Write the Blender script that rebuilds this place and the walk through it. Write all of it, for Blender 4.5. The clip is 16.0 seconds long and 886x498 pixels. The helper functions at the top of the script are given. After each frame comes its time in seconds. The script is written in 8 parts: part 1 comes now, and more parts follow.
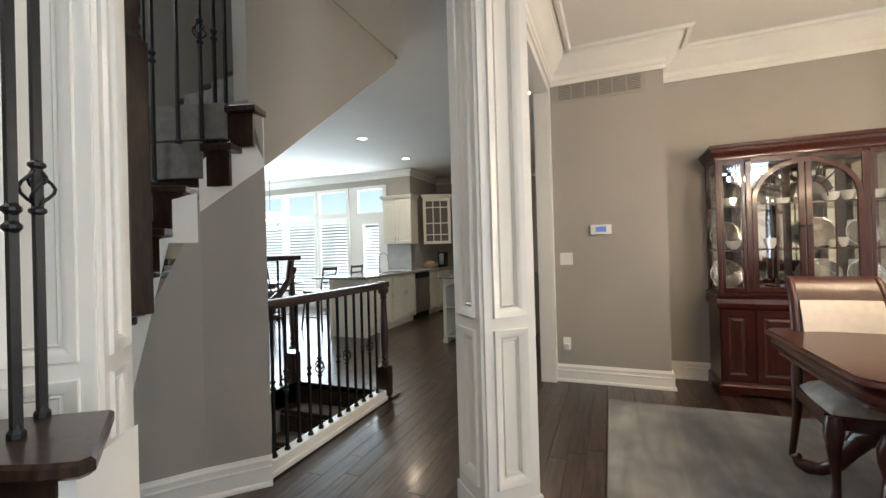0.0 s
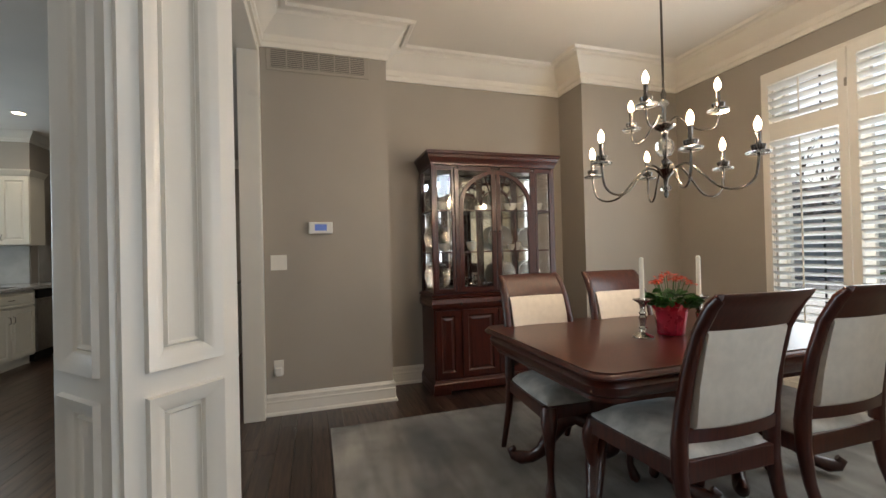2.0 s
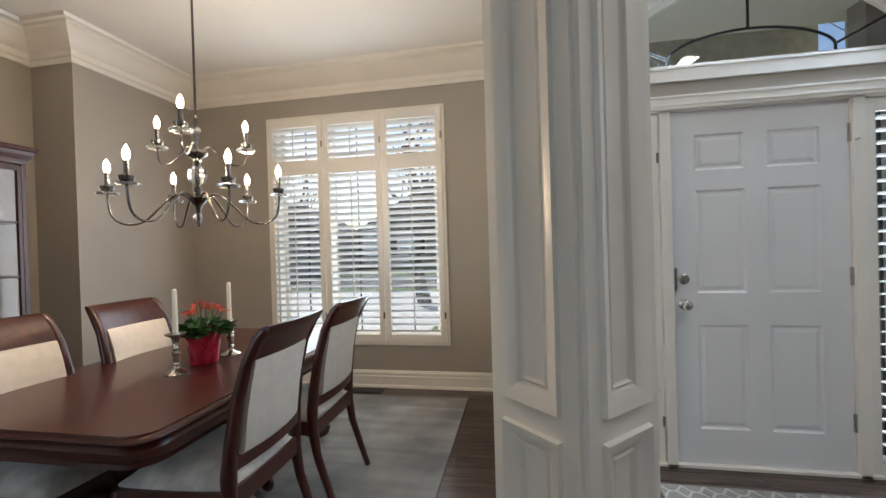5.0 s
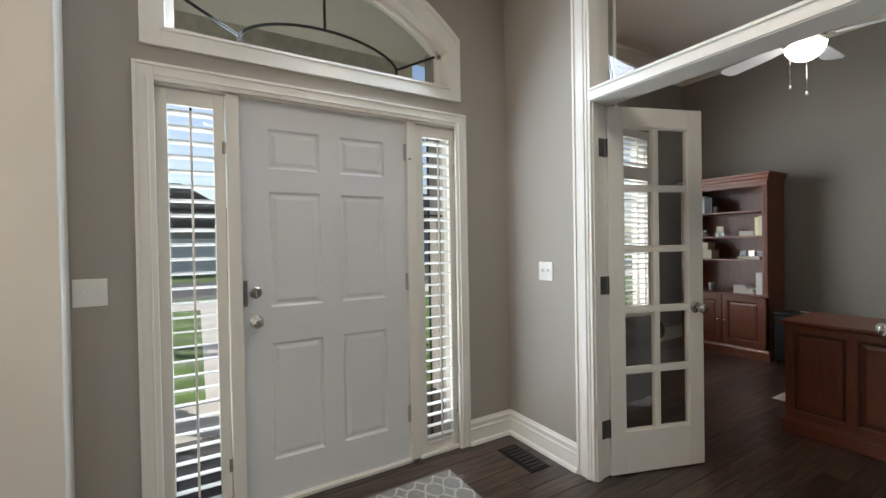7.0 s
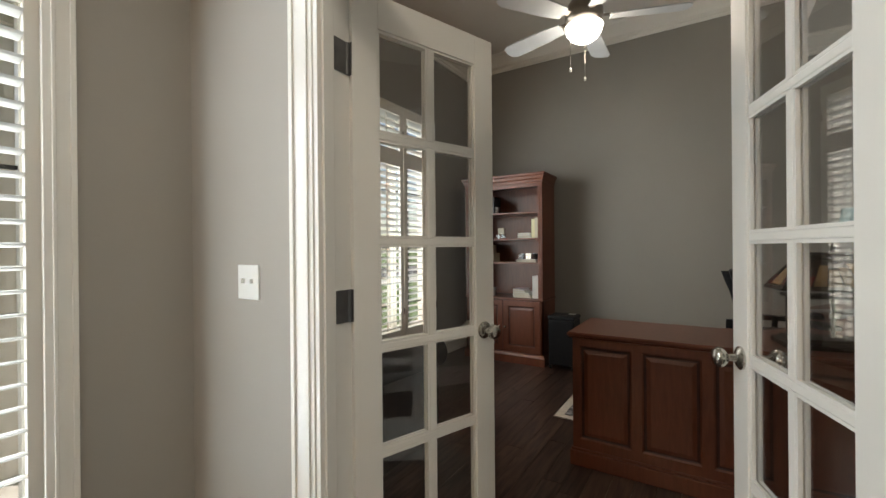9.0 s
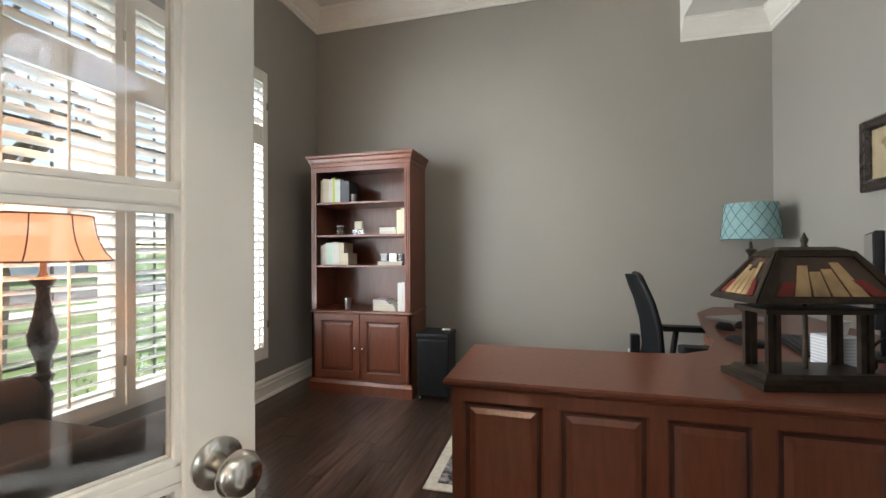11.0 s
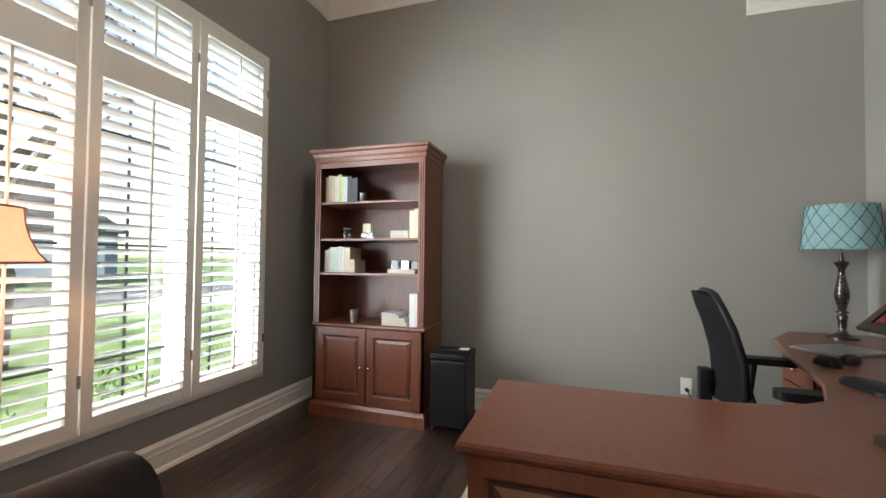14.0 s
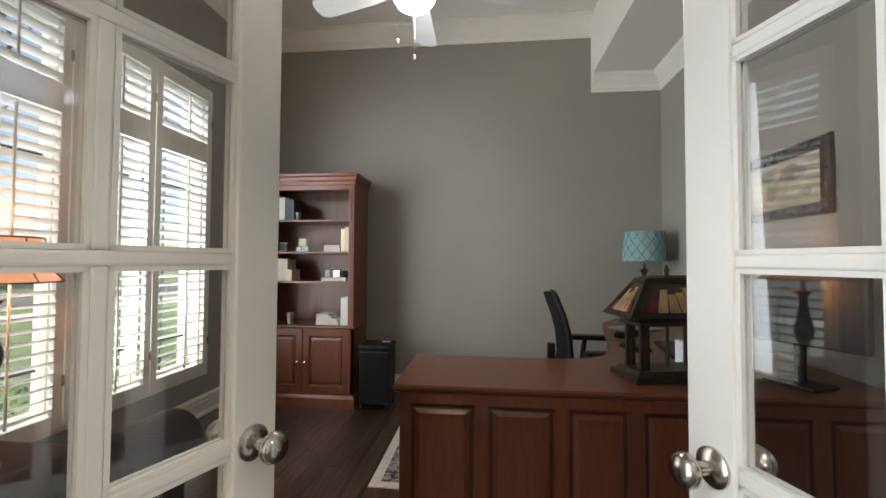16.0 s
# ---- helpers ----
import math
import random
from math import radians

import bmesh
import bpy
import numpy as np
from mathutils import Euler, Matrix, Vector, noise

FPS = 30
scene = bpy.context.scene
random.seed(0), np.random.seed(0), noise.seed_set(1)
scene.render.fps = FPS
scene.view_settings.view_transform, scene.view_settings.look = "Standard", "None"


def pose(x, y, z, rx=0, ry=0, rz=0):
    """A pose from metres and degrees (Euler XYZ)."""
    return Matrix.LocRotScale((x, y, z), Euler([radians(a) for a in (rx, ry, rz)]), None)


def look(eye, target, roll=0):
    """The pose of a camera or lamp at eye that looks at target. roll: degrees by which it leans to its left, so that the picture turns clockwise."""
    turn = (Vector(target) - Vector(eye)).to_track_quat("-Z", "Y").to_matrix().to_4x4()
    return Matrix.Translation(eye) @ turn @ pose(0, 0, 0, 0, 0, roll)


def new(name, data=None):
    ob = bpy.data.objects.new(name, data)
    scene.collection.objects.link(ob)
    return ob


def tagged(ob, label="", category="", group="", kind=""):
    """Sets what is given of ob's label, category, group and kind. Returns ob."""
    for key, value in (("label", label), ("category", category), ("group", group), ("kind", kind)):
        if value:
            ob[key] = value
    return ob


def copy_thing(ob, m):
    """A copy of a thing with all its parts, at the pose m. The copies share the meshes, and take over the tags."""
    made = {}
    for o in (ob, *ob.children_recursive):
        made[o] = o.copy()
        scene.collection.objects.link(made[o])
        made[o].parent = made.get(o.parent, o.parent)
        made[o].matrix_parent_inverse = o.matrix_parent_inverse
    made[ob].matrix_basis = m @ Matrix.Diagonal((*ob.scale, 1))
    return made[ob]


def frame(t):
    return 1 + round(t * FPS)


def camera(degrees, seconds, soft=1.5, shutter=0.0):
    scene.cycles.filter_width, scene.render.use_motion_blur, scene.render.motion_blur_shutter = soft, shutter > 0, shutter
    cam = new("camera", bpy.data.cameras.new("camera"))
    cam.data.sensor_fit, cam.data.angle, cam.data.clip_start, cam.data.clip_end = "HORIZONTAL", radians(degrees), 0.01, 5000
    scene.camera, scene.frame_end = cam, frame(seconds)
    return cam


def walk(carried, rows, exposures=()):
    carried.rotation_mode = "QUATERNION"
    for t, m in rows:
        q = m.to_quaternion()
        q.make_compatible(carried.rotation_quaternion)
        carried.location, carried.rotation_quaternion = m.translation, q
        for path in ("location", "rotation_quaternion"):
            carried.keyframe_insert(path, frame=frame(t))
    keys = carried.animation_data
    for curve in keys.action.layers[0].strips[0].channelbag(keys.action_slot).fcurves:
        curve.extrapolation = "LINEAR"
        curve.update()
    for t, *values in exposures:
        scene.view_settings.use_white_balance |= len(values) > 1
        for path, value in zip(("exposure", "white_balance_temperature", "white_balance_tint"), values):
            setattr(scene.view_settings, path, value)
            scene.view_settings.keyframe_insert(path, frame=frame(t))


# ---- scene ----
cam = camera(93.8, 16.0)
PATH = [
    (0, (0.166, 0.159, 1.259), (-0.585, 2.013, 1.27), -1.6),
    (0.5, (0.102, 0.321, 1.245), (-0.287, 2.283, 1.258), -1.7),
    (1, (0.104, 0.544, 1.22), (0.05, 2.544, 1.231), -1.6),
    (1.5, (0.097, 0.713, 1.203), (0.365, 2.695, 1.215), -1.5),
    (2, (0.04, 0.84, 1.205), (0.629, 2.752, 1.22), -1.4),
    (2.5, (0.03, 0.956, 1.203), (0.919, 2.748, 1.22), -1.3),
    (3, (0.037, 1.043, 1.214), (1.206, 2.665, 1.237), -1.3),
    (3.2, (0.021, 1.06, 1.222), (1.295, 2.601, 1.246), -1.3),
    (5.3, (-0.088, 0.864, 1.324), (1.908, 0.987, 1.308), -1.7),
    (5.5, (-0.063, 0.806, 1.324), (1.937, 0.771, 1.308), -1.7),
    (6, (0.016, 0.598, 1.339), (1.976, 0.197, 1.312), -1.7),
    (6.2, (0.065, 0.535, 1.33), (1.986, -0.021, 1.314), -1.7),
    (6.5, (0.129, 0.438, 1.322), (1.985, -0.306, 1.296), -1.3),
    (7, (0.262, 0.252, 1.312), (1.981, -0.77, 1.289), -1.0),
    (7.5, (0.388, 0.05, 1.298), (1.948, -1.202, 1.279), -0.8),
    (8, (0.531, -0.231, 1.286), (1.92, -1.67, 1.277), -0.7),
    (8.5, (0.683, -0.497, 1.263), (1.916, -2.072, 1.263), -0.5),
    (9, (0.845, -0.779, 1.242), (1.919, -2.466, 1.239), -0.5),
    (9.5, (0.955, -1.076, 1.221), (1.895, -2.842, 1.229), -0.4),
    (10, (1.059, -1.345, 1.207), (1.86, -3.177, 1.22), -0.3),
    (12.3, (1.258, -2.179, 1.178), (1.583, -4.152, 1.208), -0.2),
    (12.5, (1.285, -2.229, 1.164), (1.615, -4.202, 1.205), -0.0),
    (13, (1.278, -2.301, 1.176), (1.709, -4.254, 1.221), 0.2),
    (13.5, (1.278, -2.286, 1.166), (1.806, -4.215, 1.219), 0.4),
    (14, (1.251, -2.212, 1.19), (1.87, -4.113, 1.242), 0.6),
    (14.5, (1.219, -2.058, 1.204), (1.857, -3.953, 1.257), 0.7),
    (15, (1.159, -1.879, 1.234), (1.751, -3.789, 1.278), 0.5),
    (15.5, (1.169, -1.69, 1.257), (1.607, -3.641, 1.303), 0.5),
    (16, (1.143, -1.479, 1.264), (1.353, -3.467, 1.324), 0.3),
]
walk(cam, [(t, look(eye, target, roll)) for t, eye, target, roll in PATH], [(0, 0.58, 6500, 10), (1, 0.42, 6500, 10), (1.5, 0.15, 6500, 10), (2, 0.0, 6500, 10), (2.5, 0.0, 6500, 10), (3, 0.08, 6450, 10), (5.5, 0.0, 6050, 10), (7, 0.05, 6650, 10), (8.5, 0.05, 7200, 10), (10, 0.55, 6900, 10), (12.3, 1.8, 6500, 10), (13.5, 1.55, 6500, 10), (14.5, 1.12, 6650, 10), (15.5, 0.85, 6700, 10), (16, 0.68, 6700, 10)])

# ---------------------------------------------------------------- light
world = bpy.data.worlds.new("world")
scene.world = world
world.use_nodes = True
wn = world.node_tree
sky = wn.nodes.new("ShaderNodeTexSky")
sky.sky_type, sky.sun_disc = "NISHITA", False
sky.sun_elevation, sky.sun_rotation = radians(38), radians(46)
wn.links.new(sky.outputs[0], wn.nodes["Background"].inputs[0])
wn.nodes["Background"].inputs[1].default_value = 0.145


def lamp(name, kind, m, energy, colour, **more):
    data = bpy.data.lights.new(name, kind)
    data.energy, data.color = energy, colour
    for key, value in more.items():
        if key == "size":
            data.size = value
        if key == "size_y":
            data.shape, data.size_y = "RECTANGLE", value
        if key == "radius":
            data.shadow_soft_size = value
        if key == "angle":
            data.angle = value
        if key == "spread":
            data.spread = value
    ob = new(name, data)
    ob.matrix_world = m
    return ob


lamp("sun", "SUN", look((0, 0, 0), (-0.58, -0.55, -0.62)), 4.8, (1.0, 0.95, 0.87), angle=radians(0.5))
DAY = (0.86, 0.94, 1.0)
lamp("daylight_dining", "AREA", look((3.74, 2.47, 1.5), (0, 2.47, 1.5)), 9, DAY, size=1.58, size_y=2.0)
lamp("daylight_dining", "AREA", look((3.585, 2.47, 1.5), (0, 2.47, 1.5)), 24, DAY, size=1.4, size_y=1.8)
lamp("daylight_office", "AREA", look((3.55, -3.82, 1.5), (0, -3.82, 1.5)), 4.5, DAY, size=1.6, size_y=2.15)
lamp("daylight_office", "AREA", look((3.385, -3.82, 1.5), (0.2, -5.2, 1.35)), 27, DAY, size=1.4, size_y=1.9, spread=radians(112))
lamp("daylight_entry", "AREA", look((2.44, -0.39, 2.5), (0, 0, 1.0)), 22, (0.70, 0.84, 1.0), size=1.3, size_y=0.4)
lamp("daylight_sidelight", "AREA", look((2.60, 0.263, 1.1), (0, 0.263, 1.1)), 3, DAY, size=0.2, size_y=1.8)
lamp("daylight_sidelight", "AREA", look((2.49, 0.263, 1.1), (0, 0.263, 1.1)), 9, (0.72, 0.86, 1.0), size=0.17, size_y=1.8)
lamp("daylight_sidelight", "AREA", look((2.60, -1.05, 1.1), (0, -1.05, 1.1)), 3, DAY, size=0.2, size_y=1.8)
lamp("daylight_sidelight", "AREA", look((2.49, -1.05, 1.1), (0, -1.05, 1.1)), 9, (0.72, 0.86, 1.0), size=0.17, size_y=1.8)
lamp("daylight_kitchen", "AREA", look((-6.3, 8.02, 1.6), (-5, 0, 1.0)), 150, (0.72, 0.88, 1.0), size=4.0, size_y=2.2)
lamp("daylight_kitchen", "AREA", look((-6.3, 8.38, 1.6), (-6.3, 0, 1.6)), 70, (0.80, 0.92, 1.0), size=4.0, size_y=2.4)
lamp("daylight_stairs", "AREA", look((-2.9, 0.2, 3.7), (-1.9, 1.8, 2.2)), 24, DAY, size=0.8)
lamp("daylight_breakfast", "AREA", look((-8.95, 6.65, 1.6), (0, 6.6, 1.0)), 95, (0.72, 0.88, 1.0), size=3.0, size_y=2.2)


# ---------------------------------------------------------------- materials
def material(name, base, rough=0.5, metal=0.0, noise_scale=0.0, amount=0.12, bump=0.0, bump_scale=60.0, coat=0.0, sheen=0.0, spec=0.5):
    m = bpy.data.materials.new(name)
    m.use_nodes = True
    n, l = m.node_tree.nodes, m.node_tree.links
    b = n["Principled BSDF"]
    b.inputs["Roughness"].default_value, b.inputs["Metallic"].default_value = rough, metal
    b.inputs["Specular IOR Level"].default_value = spec
    b.inputs["Coat Weight"].default_value = coat
    b.inputs["Coat Roughness"].default_value = 0.12
    b.inputs["Sheen Weight"].default_value = sheen
    b.inputs["Base Color"].default_value = (*base, 1)
    tc = n.new("ShaderNodeTexCoord")
    if noise_scale:
        t = n.new("ShaderNodeTexNoise")
        t.inputs["Scale"].default_value, t.inputs["Detail"].default_value = noise_scale, 5
        l.new(tc.outputs["Object"], t.inputs["Vector"])
        mix = n.new("ShaderNodeMix")
        mix.data_type = "RGBA"
        mix.inputs["A"].default_value = (*[c * (1 - amount) for c in base], 1)
        mix.inputs["B"].default_value = (*[min(1, c * (1 + amount)) for c in base], 1)
        spread = n.new("ShaderNodeMapRange")
        spread.inputs["From Min"].default_value, spread.inputs["From Max"].default_value = 0.34, 0.66
        l.new(t.outputs["Fac"], spread.inputs["Value"])
        l.new(spread.outputs["Result"], mix.inputs["Factor"])
        l.new(mix.outputs["Result"], b.inputs["Base Color"])
        rr = n.new("ShaderNodeMapRange")
        rr.inputs["To Min"].default_value, rr.inputs["To Max"].default_value = max(0.02, rough - 0.06), min(1, rough + 0.06)
        l.new(t.outputs["Fac"], rr.inputs["Value"])
        l.new(rr.outputs["Result"], b.inputs["Roughness"])
    if bump:
        t2 = n.new("ShaderNodeTexNoise")
        t2.inputs["Scale"].default_value, t2.inputs["Detail"].default_value = bump_scale, 4
        l.new(tc.outputs["Object"], t2.inputs["Vector"])
        bp = n.new("ShaderNodeBump")
        bp.inputs["Strength"].default_value, bp.inputs["Distance"].default_value = bump, 0.004
        l.new(t2.outputs["Fac"], bp.inputs["Height"])
        l.new(bp.outputs["Normal"], b.inputs["Normal"])
    return m


def wood(name, dark, light, rough=0.35, coat=0.3, scale=6.0, stretch=(1, 1, 12), vary=0.25, relief=0.05):
    m = material(name, dark, rough, coat=coat)
    n, l = m.node_tree.nodes, m.node_tree.links
    b = n["Principled BSDF"]
    tc = n.new("ShaderNodeTexCoord")
    mp = n.new("ShaderNodeMapping")
    mp.inputs["Scale"].default_value = [14.0 / s for s in stretch]
    info = n.new("ShaderNodeObjectInfo")
    add = n.new("ShaderNodeVectorMath")
    add.operation = "MULTIPLY_ADD"
    add.inputs[1].default_value = (7.3, 3.1, 5.7)
    comb = n.new("ShaderNodeCombineXYZ")
    for k in range(3):
        l.new(info.outputs["Random"], comb.inputs[k])
    l.new(comb.outputs[0], add.inputs[0])
    l.new(tc.outputs["Object"], add.inputs[2])
    l.new(add.outputs[0], mp.inputs["Vector"])
    t = n.new("ShaderNodeTexNoise")
    t.inputs["Scale"].default_value, t.inputs["Detail"].default_value, t.inputs["Distortion"].default_value = scale, 6, 0.6
    l.new(mp.outputs[0], t.inputs["Vector"])
    ramp = n.new("ShaderNodeValToRGB")
    ramp.color_ramp.elements[0].position, ramp.color_ramp.elements[1].position = 0.36, 0.66
    ramp.color_ramp.elements[0].color, ramp.color_ramp.elements[1].color = (*dark, 1), (*light, 1)
    l.new(t.outputs["Fac"], ramp.inputs[0])
    hsv = n.new("ShaderNodeHueSaturation")
    rng = n.new("ShaderNodeMapRange")
    rng.inputs["To Min"].default_value, rng.inputs["To Max"].default_value = 1 - vary, 1 + vary
    l.new(info.outputs["Random"], rng.inputs["Value"])
    l.new(rng.outputs["Result"], hsv.inputs["Value"])
    l.new(ramp.outputs[0], hsv.inputs["Color"])
    l.new(hsv.outputs[0], b.inputs["Base Color"])
    bp = n.new("ShaderNodeBump")
    bp.inputs["Strength"].default_value, bp.inputs["Distance"].default_value = relief, 0.002
    l.new(t.outputs["Fac"], bp.inputs["Height"])
    l.new(bp.outputs[0], b.inputs["Normal"])
    return m


def glow(name, colour, strength):
    m = material(name, colour)
    b = m.node_tree.nodes["Principled BSDF"]
    b.inputs["Emission Color"].default_value = (*colour, 1)
    b.inputs["Emission Strength"].default_value = strength
    return m


def glass(name, tint=(1, 1, 1), gloss=0.08):
    m = bpy.data.materials.new(name)
    m.use_nodes = True
    n, l = m.node_tree.nodes, m.node_tree.links
    n.remove(n["Principled BSDF"])
    tr, gl, mix, fr = n.new("ShaderNodeBsdfTransparent"), n.new("ShaderNodeBsdfGlossy"), n.new("ShaderNodeMixShader"), n.new("ShaderNodeLayerWeight")
    tr.inputs[0].default_value = (*tint, 1)
    gl.inputs["Roughness"].default_value = 0.02
    fr.inputs[0].default_value = 0.5
    power, scale = n.new("ShaderNodeMath"), n.new("ShaderNodeMath")
    power.operation, scale.operation = "POWER", "MULTIPLY_ADD"
    power.inputs[1].default_value = 4.0
    scale.inputs[1].default_value, scale.inputs[2].default_value = 0.8, gloss
    l.new(fr.outputs["Facing"], power.inputs[0])
    l.new(power.outputs[0], scale.inputs[0])
    l.new(scale.outputs[0], mix.inputs[0])
    l.new(tr.outputs[0], mix.inputs[1])
    l.new(gl.outputs[0], mix.inputs[2])
    l.new(mix.outputs[0], n["Material Output"].inputs[0])
    return m


WALL = material("greige_wall_paint", (0.365, 0.333, 0.290), 0.6, noise_scale=1.5, amount=0.03, bump=0.12, bump_scale=350)
OFFICE_WALL = material("office_wall_paint", (0.30, 0.280, 0.250), 0.5, noise_scale=1.5, amount=0.03, bump=0.12, bump_scale=350)
WHITE = material("white_trim_paint", (0.80, 0.77, 0.71), 0.3, noise_scale=3, amount=0.025, bump=0.03, bump_scale=90)
DOORWHITE = material("white_door_paint", (0.72, 0.73, 0.74), 0.4, noise_scale=3, amount=0.02, bump=0.05, bump_scale=120)
CEIL = material("ceiling_paint", (0.74, 0.71, 0.66), 0.8, noise_scale=2, amount=0.02, bump=0.1, bump_scale=250)
FLOORWOOD = wood("dark_oak_floor", (0.018, 0.010, 0.007), (0.085, 0.050, 0.036), 0.28, 0.2, 3.2, (1, 12, 1), 0.32)
FLOORWOOD_KITCHEN = FLOORWOOD
JOINT = material("floor_joint", (0.016, 0.010, 0.007), 0.7)
CHERRY = wood("dark_cherry_wood", (0.034, 0.006, 0.0035), (0.060, 0.0115, 0.0055), 0.3, 0.15, 4, (1, 1, 8), 0.1, 0.008)
DESKWOOD = wood("reddish_brown_wood", (0.132, 0.038, 0.018), (0.168, 0.051, 0.025), 0.36, 0.2, 4, (1, 1, 8), 0.08, 0.015)
DARKGROOVE = material("dark_panel_groove", (0.05, 0.014, 0.008), 0.4, noise_scale=12, amount=0.3)
ESPRESSO = wood("espresso_stair_wood", (0.012, 0.006, 0.004), (0.045, 0.02, 0.012), 0.3, 0.4, 4, (1, 1, 8), 0.15)
IRON = material("black_wrought_iron", (0.012, 0.012, 0.012), 0.45, 0.3, 40, 0.2, 0.1, 120)
NICKEL = material("satin_nickel", (0.55, 0.52, 0.47), 0.22, 1.0, 12, 0.05)
HINGE = material("dark_steel_hinge", (0.16, 0.155, 0.15), 0.42, 0.7, 30, 0.1)
STEEL = material("brushed_steel", (0.45, 0.45, 0.45), 0.32, 1.0, 30, 0.08)
CHROME = material("dark_polished_nickel", (0.14, 0.13, 0.12), 0.2, 1.0, 12, 0.05)
PEWTER = material("pewter", (0.5, 0.47, 0.42), 0.25, 1.0, 30, 0.15)
GREYFABRIC = material("cream_fabric", (0.66, 0.60, 0.52), 0.9, noise_scale=25, amount=0.05, bump=0.35, bump_scale=500, sheen=0.2)
SEATFABRIC = material("pale_seat_velvet", (0.47, 0.465, 0.44), 0.7, noise_scale=11, amount=0.3, bump=0.3, bump_scale=300, sheen=0.5)
RUG = material("grey_rug_pile", (0.19, 0.173, 0.15), 0.95, noise_scale=2.3, amount=0.45, bump=0.8, bump_scale=260, sheen=0.3)
rn, rl = RUG.node_tree.nodes, RUG.node_tree.links
rug_map, rug_noise, rug_mix = rn.new("ShaderNodeMapping"), rn.new("ShaderNodeTexNoise"), rn.new("ShaderNodeHueSaturation")
rug_map.inputs["Rotation"].default_value, rug_map.inputs["Scale"].default_value = (0, 0, 0.6), (7.0, 1.1, 1.0)
rug_noise.inputs["Scale"].default_value, rug_noise.inputs["Detail"].default_value, rug_noise.inputs["Distortion"].default_value = 1.0, 3, 0.7
rug_range = rn.new("ShaderNodeMapRange")
rug_range.inputs["From Min"].default_value, rug_range.inputs["From Max"].default_value = 0.4, 0.62
rug_range.inputs["To Min"].default_value, rug_range.inputs["To Max"].default_value = 0.82, 1.28
rl.new(rn["Texture Coordinate"].outputs["Object"], rug_map.inputs["Vector"])
rl.new(rug_map.outputs[0], rug_noise.inputs["Vector"])
rl.new(rug_noise.outputs["Fac"], rug_range.inputs["Value"])
rl.new(rug_range.outputs["Result"], rug_mix.inputs["Value"])
rl.new(rn["Mix"].outputs["Result"], rug_mix.inputs["Color"])
rl.new(rug_mix.outputs[0], rn["Principled BSDF"].inputs["Base Color"])
GLASS = glass("clear_glass", gloss=0.045)
DOORGLASS = glass("door_glass", gloss=0.075)
BLACK = material("black_plastic", (0.008, 0.008, 0.009), 0.45, spec=0.2, noise_scale=20, amount=0.2, bump=0.1, bump_scale=200)
PLASTIC = material("white_plastic", (0.78, 0.77, 0.73), 0.35, noise_scale=5, amount=0.02)


# ---------------------------------------------------------------- builders
def bm_box(x0, x1, y0, y1, z0, z1, bevel=0.0, seg=2, bm=None):
    bm = bm or bmesh.new()
    if x1 < x0:
        x0, x1 = x1, x0
    if y1 < y0:
        y0, y1 = y1, y0
    c = [bm.verts.new((x, y, z)) for z in (z0, z1) for x, y in ((x0, y0), (x1, y0), (x1, y1), (x0, y1))]
    fs = [bm.faces.new([c[i] for i in q]) for q in ((3, 2, 1, 0), (4, 5, 6, 7), (0, 1, 5, 4), (1, 2, 6, 5), (2, 3, 7, 6), (3, 0, 4, 7))]
    if bevel:
        bmesh.ops.bevel(bm, geom=list({e for f in fs for e in f.edges}), offset=bevel, segments=seg, affect="EDGES", profile=0.6)
    return bm


def bm_prism(pts, z0, z1, bevel=0.0, bm=None):
    """A prism on the outline pts (anticlockwise from above)."""
    bm = bm or bmesh.new()
    a = [bm.verts.new((x, y, z0)) for x, y in pts]
    b = [bm.verts.new((x, y, z1)) for x, y in pts]
    k = len(pts)
    fs = [bm.faces.new(a[::-1]), bm.faces.new(b)]
    fs += [bm.faces.new((a[i], a[(i + 1) % k], b[(i + 1) % k], b[i])) for i in range(k)]
    if bevel:
        bmesh.ops.bevel(bm, geom=list(fs[1].edges) + list(fs[0].edges), offset=bevel, segments=2, affect="EDGES", profile=0.6)
    return bm


def bm_lathe(profile, seg=16, centre=(0, 0, 0), bm=None):
    """A turned shape: profile rows of radius, height."""
    bm = bm or bmesh.new()
    rings = []
    for r, z in profile:
        rings.append([bm.verts.new((centre[0] + max(r, 0.0004) * math.cos(2 * math.pi * i / seg), centre[1] + max(r, 0.0004) * math.sin(2 * math.pi * i / seg), centre[2] + z)) for i in range(seg)])
    for a, b in zip(rings, rings[1:]):
        for i in range(seg):
            bm.faces.new((a[i], a[(i + 1) % seg], b[(i + 1) % seg], b[i]))
    bm.faces.new(rings[0][::-1])
    bm.faces.new(rings[-1])
    return bm


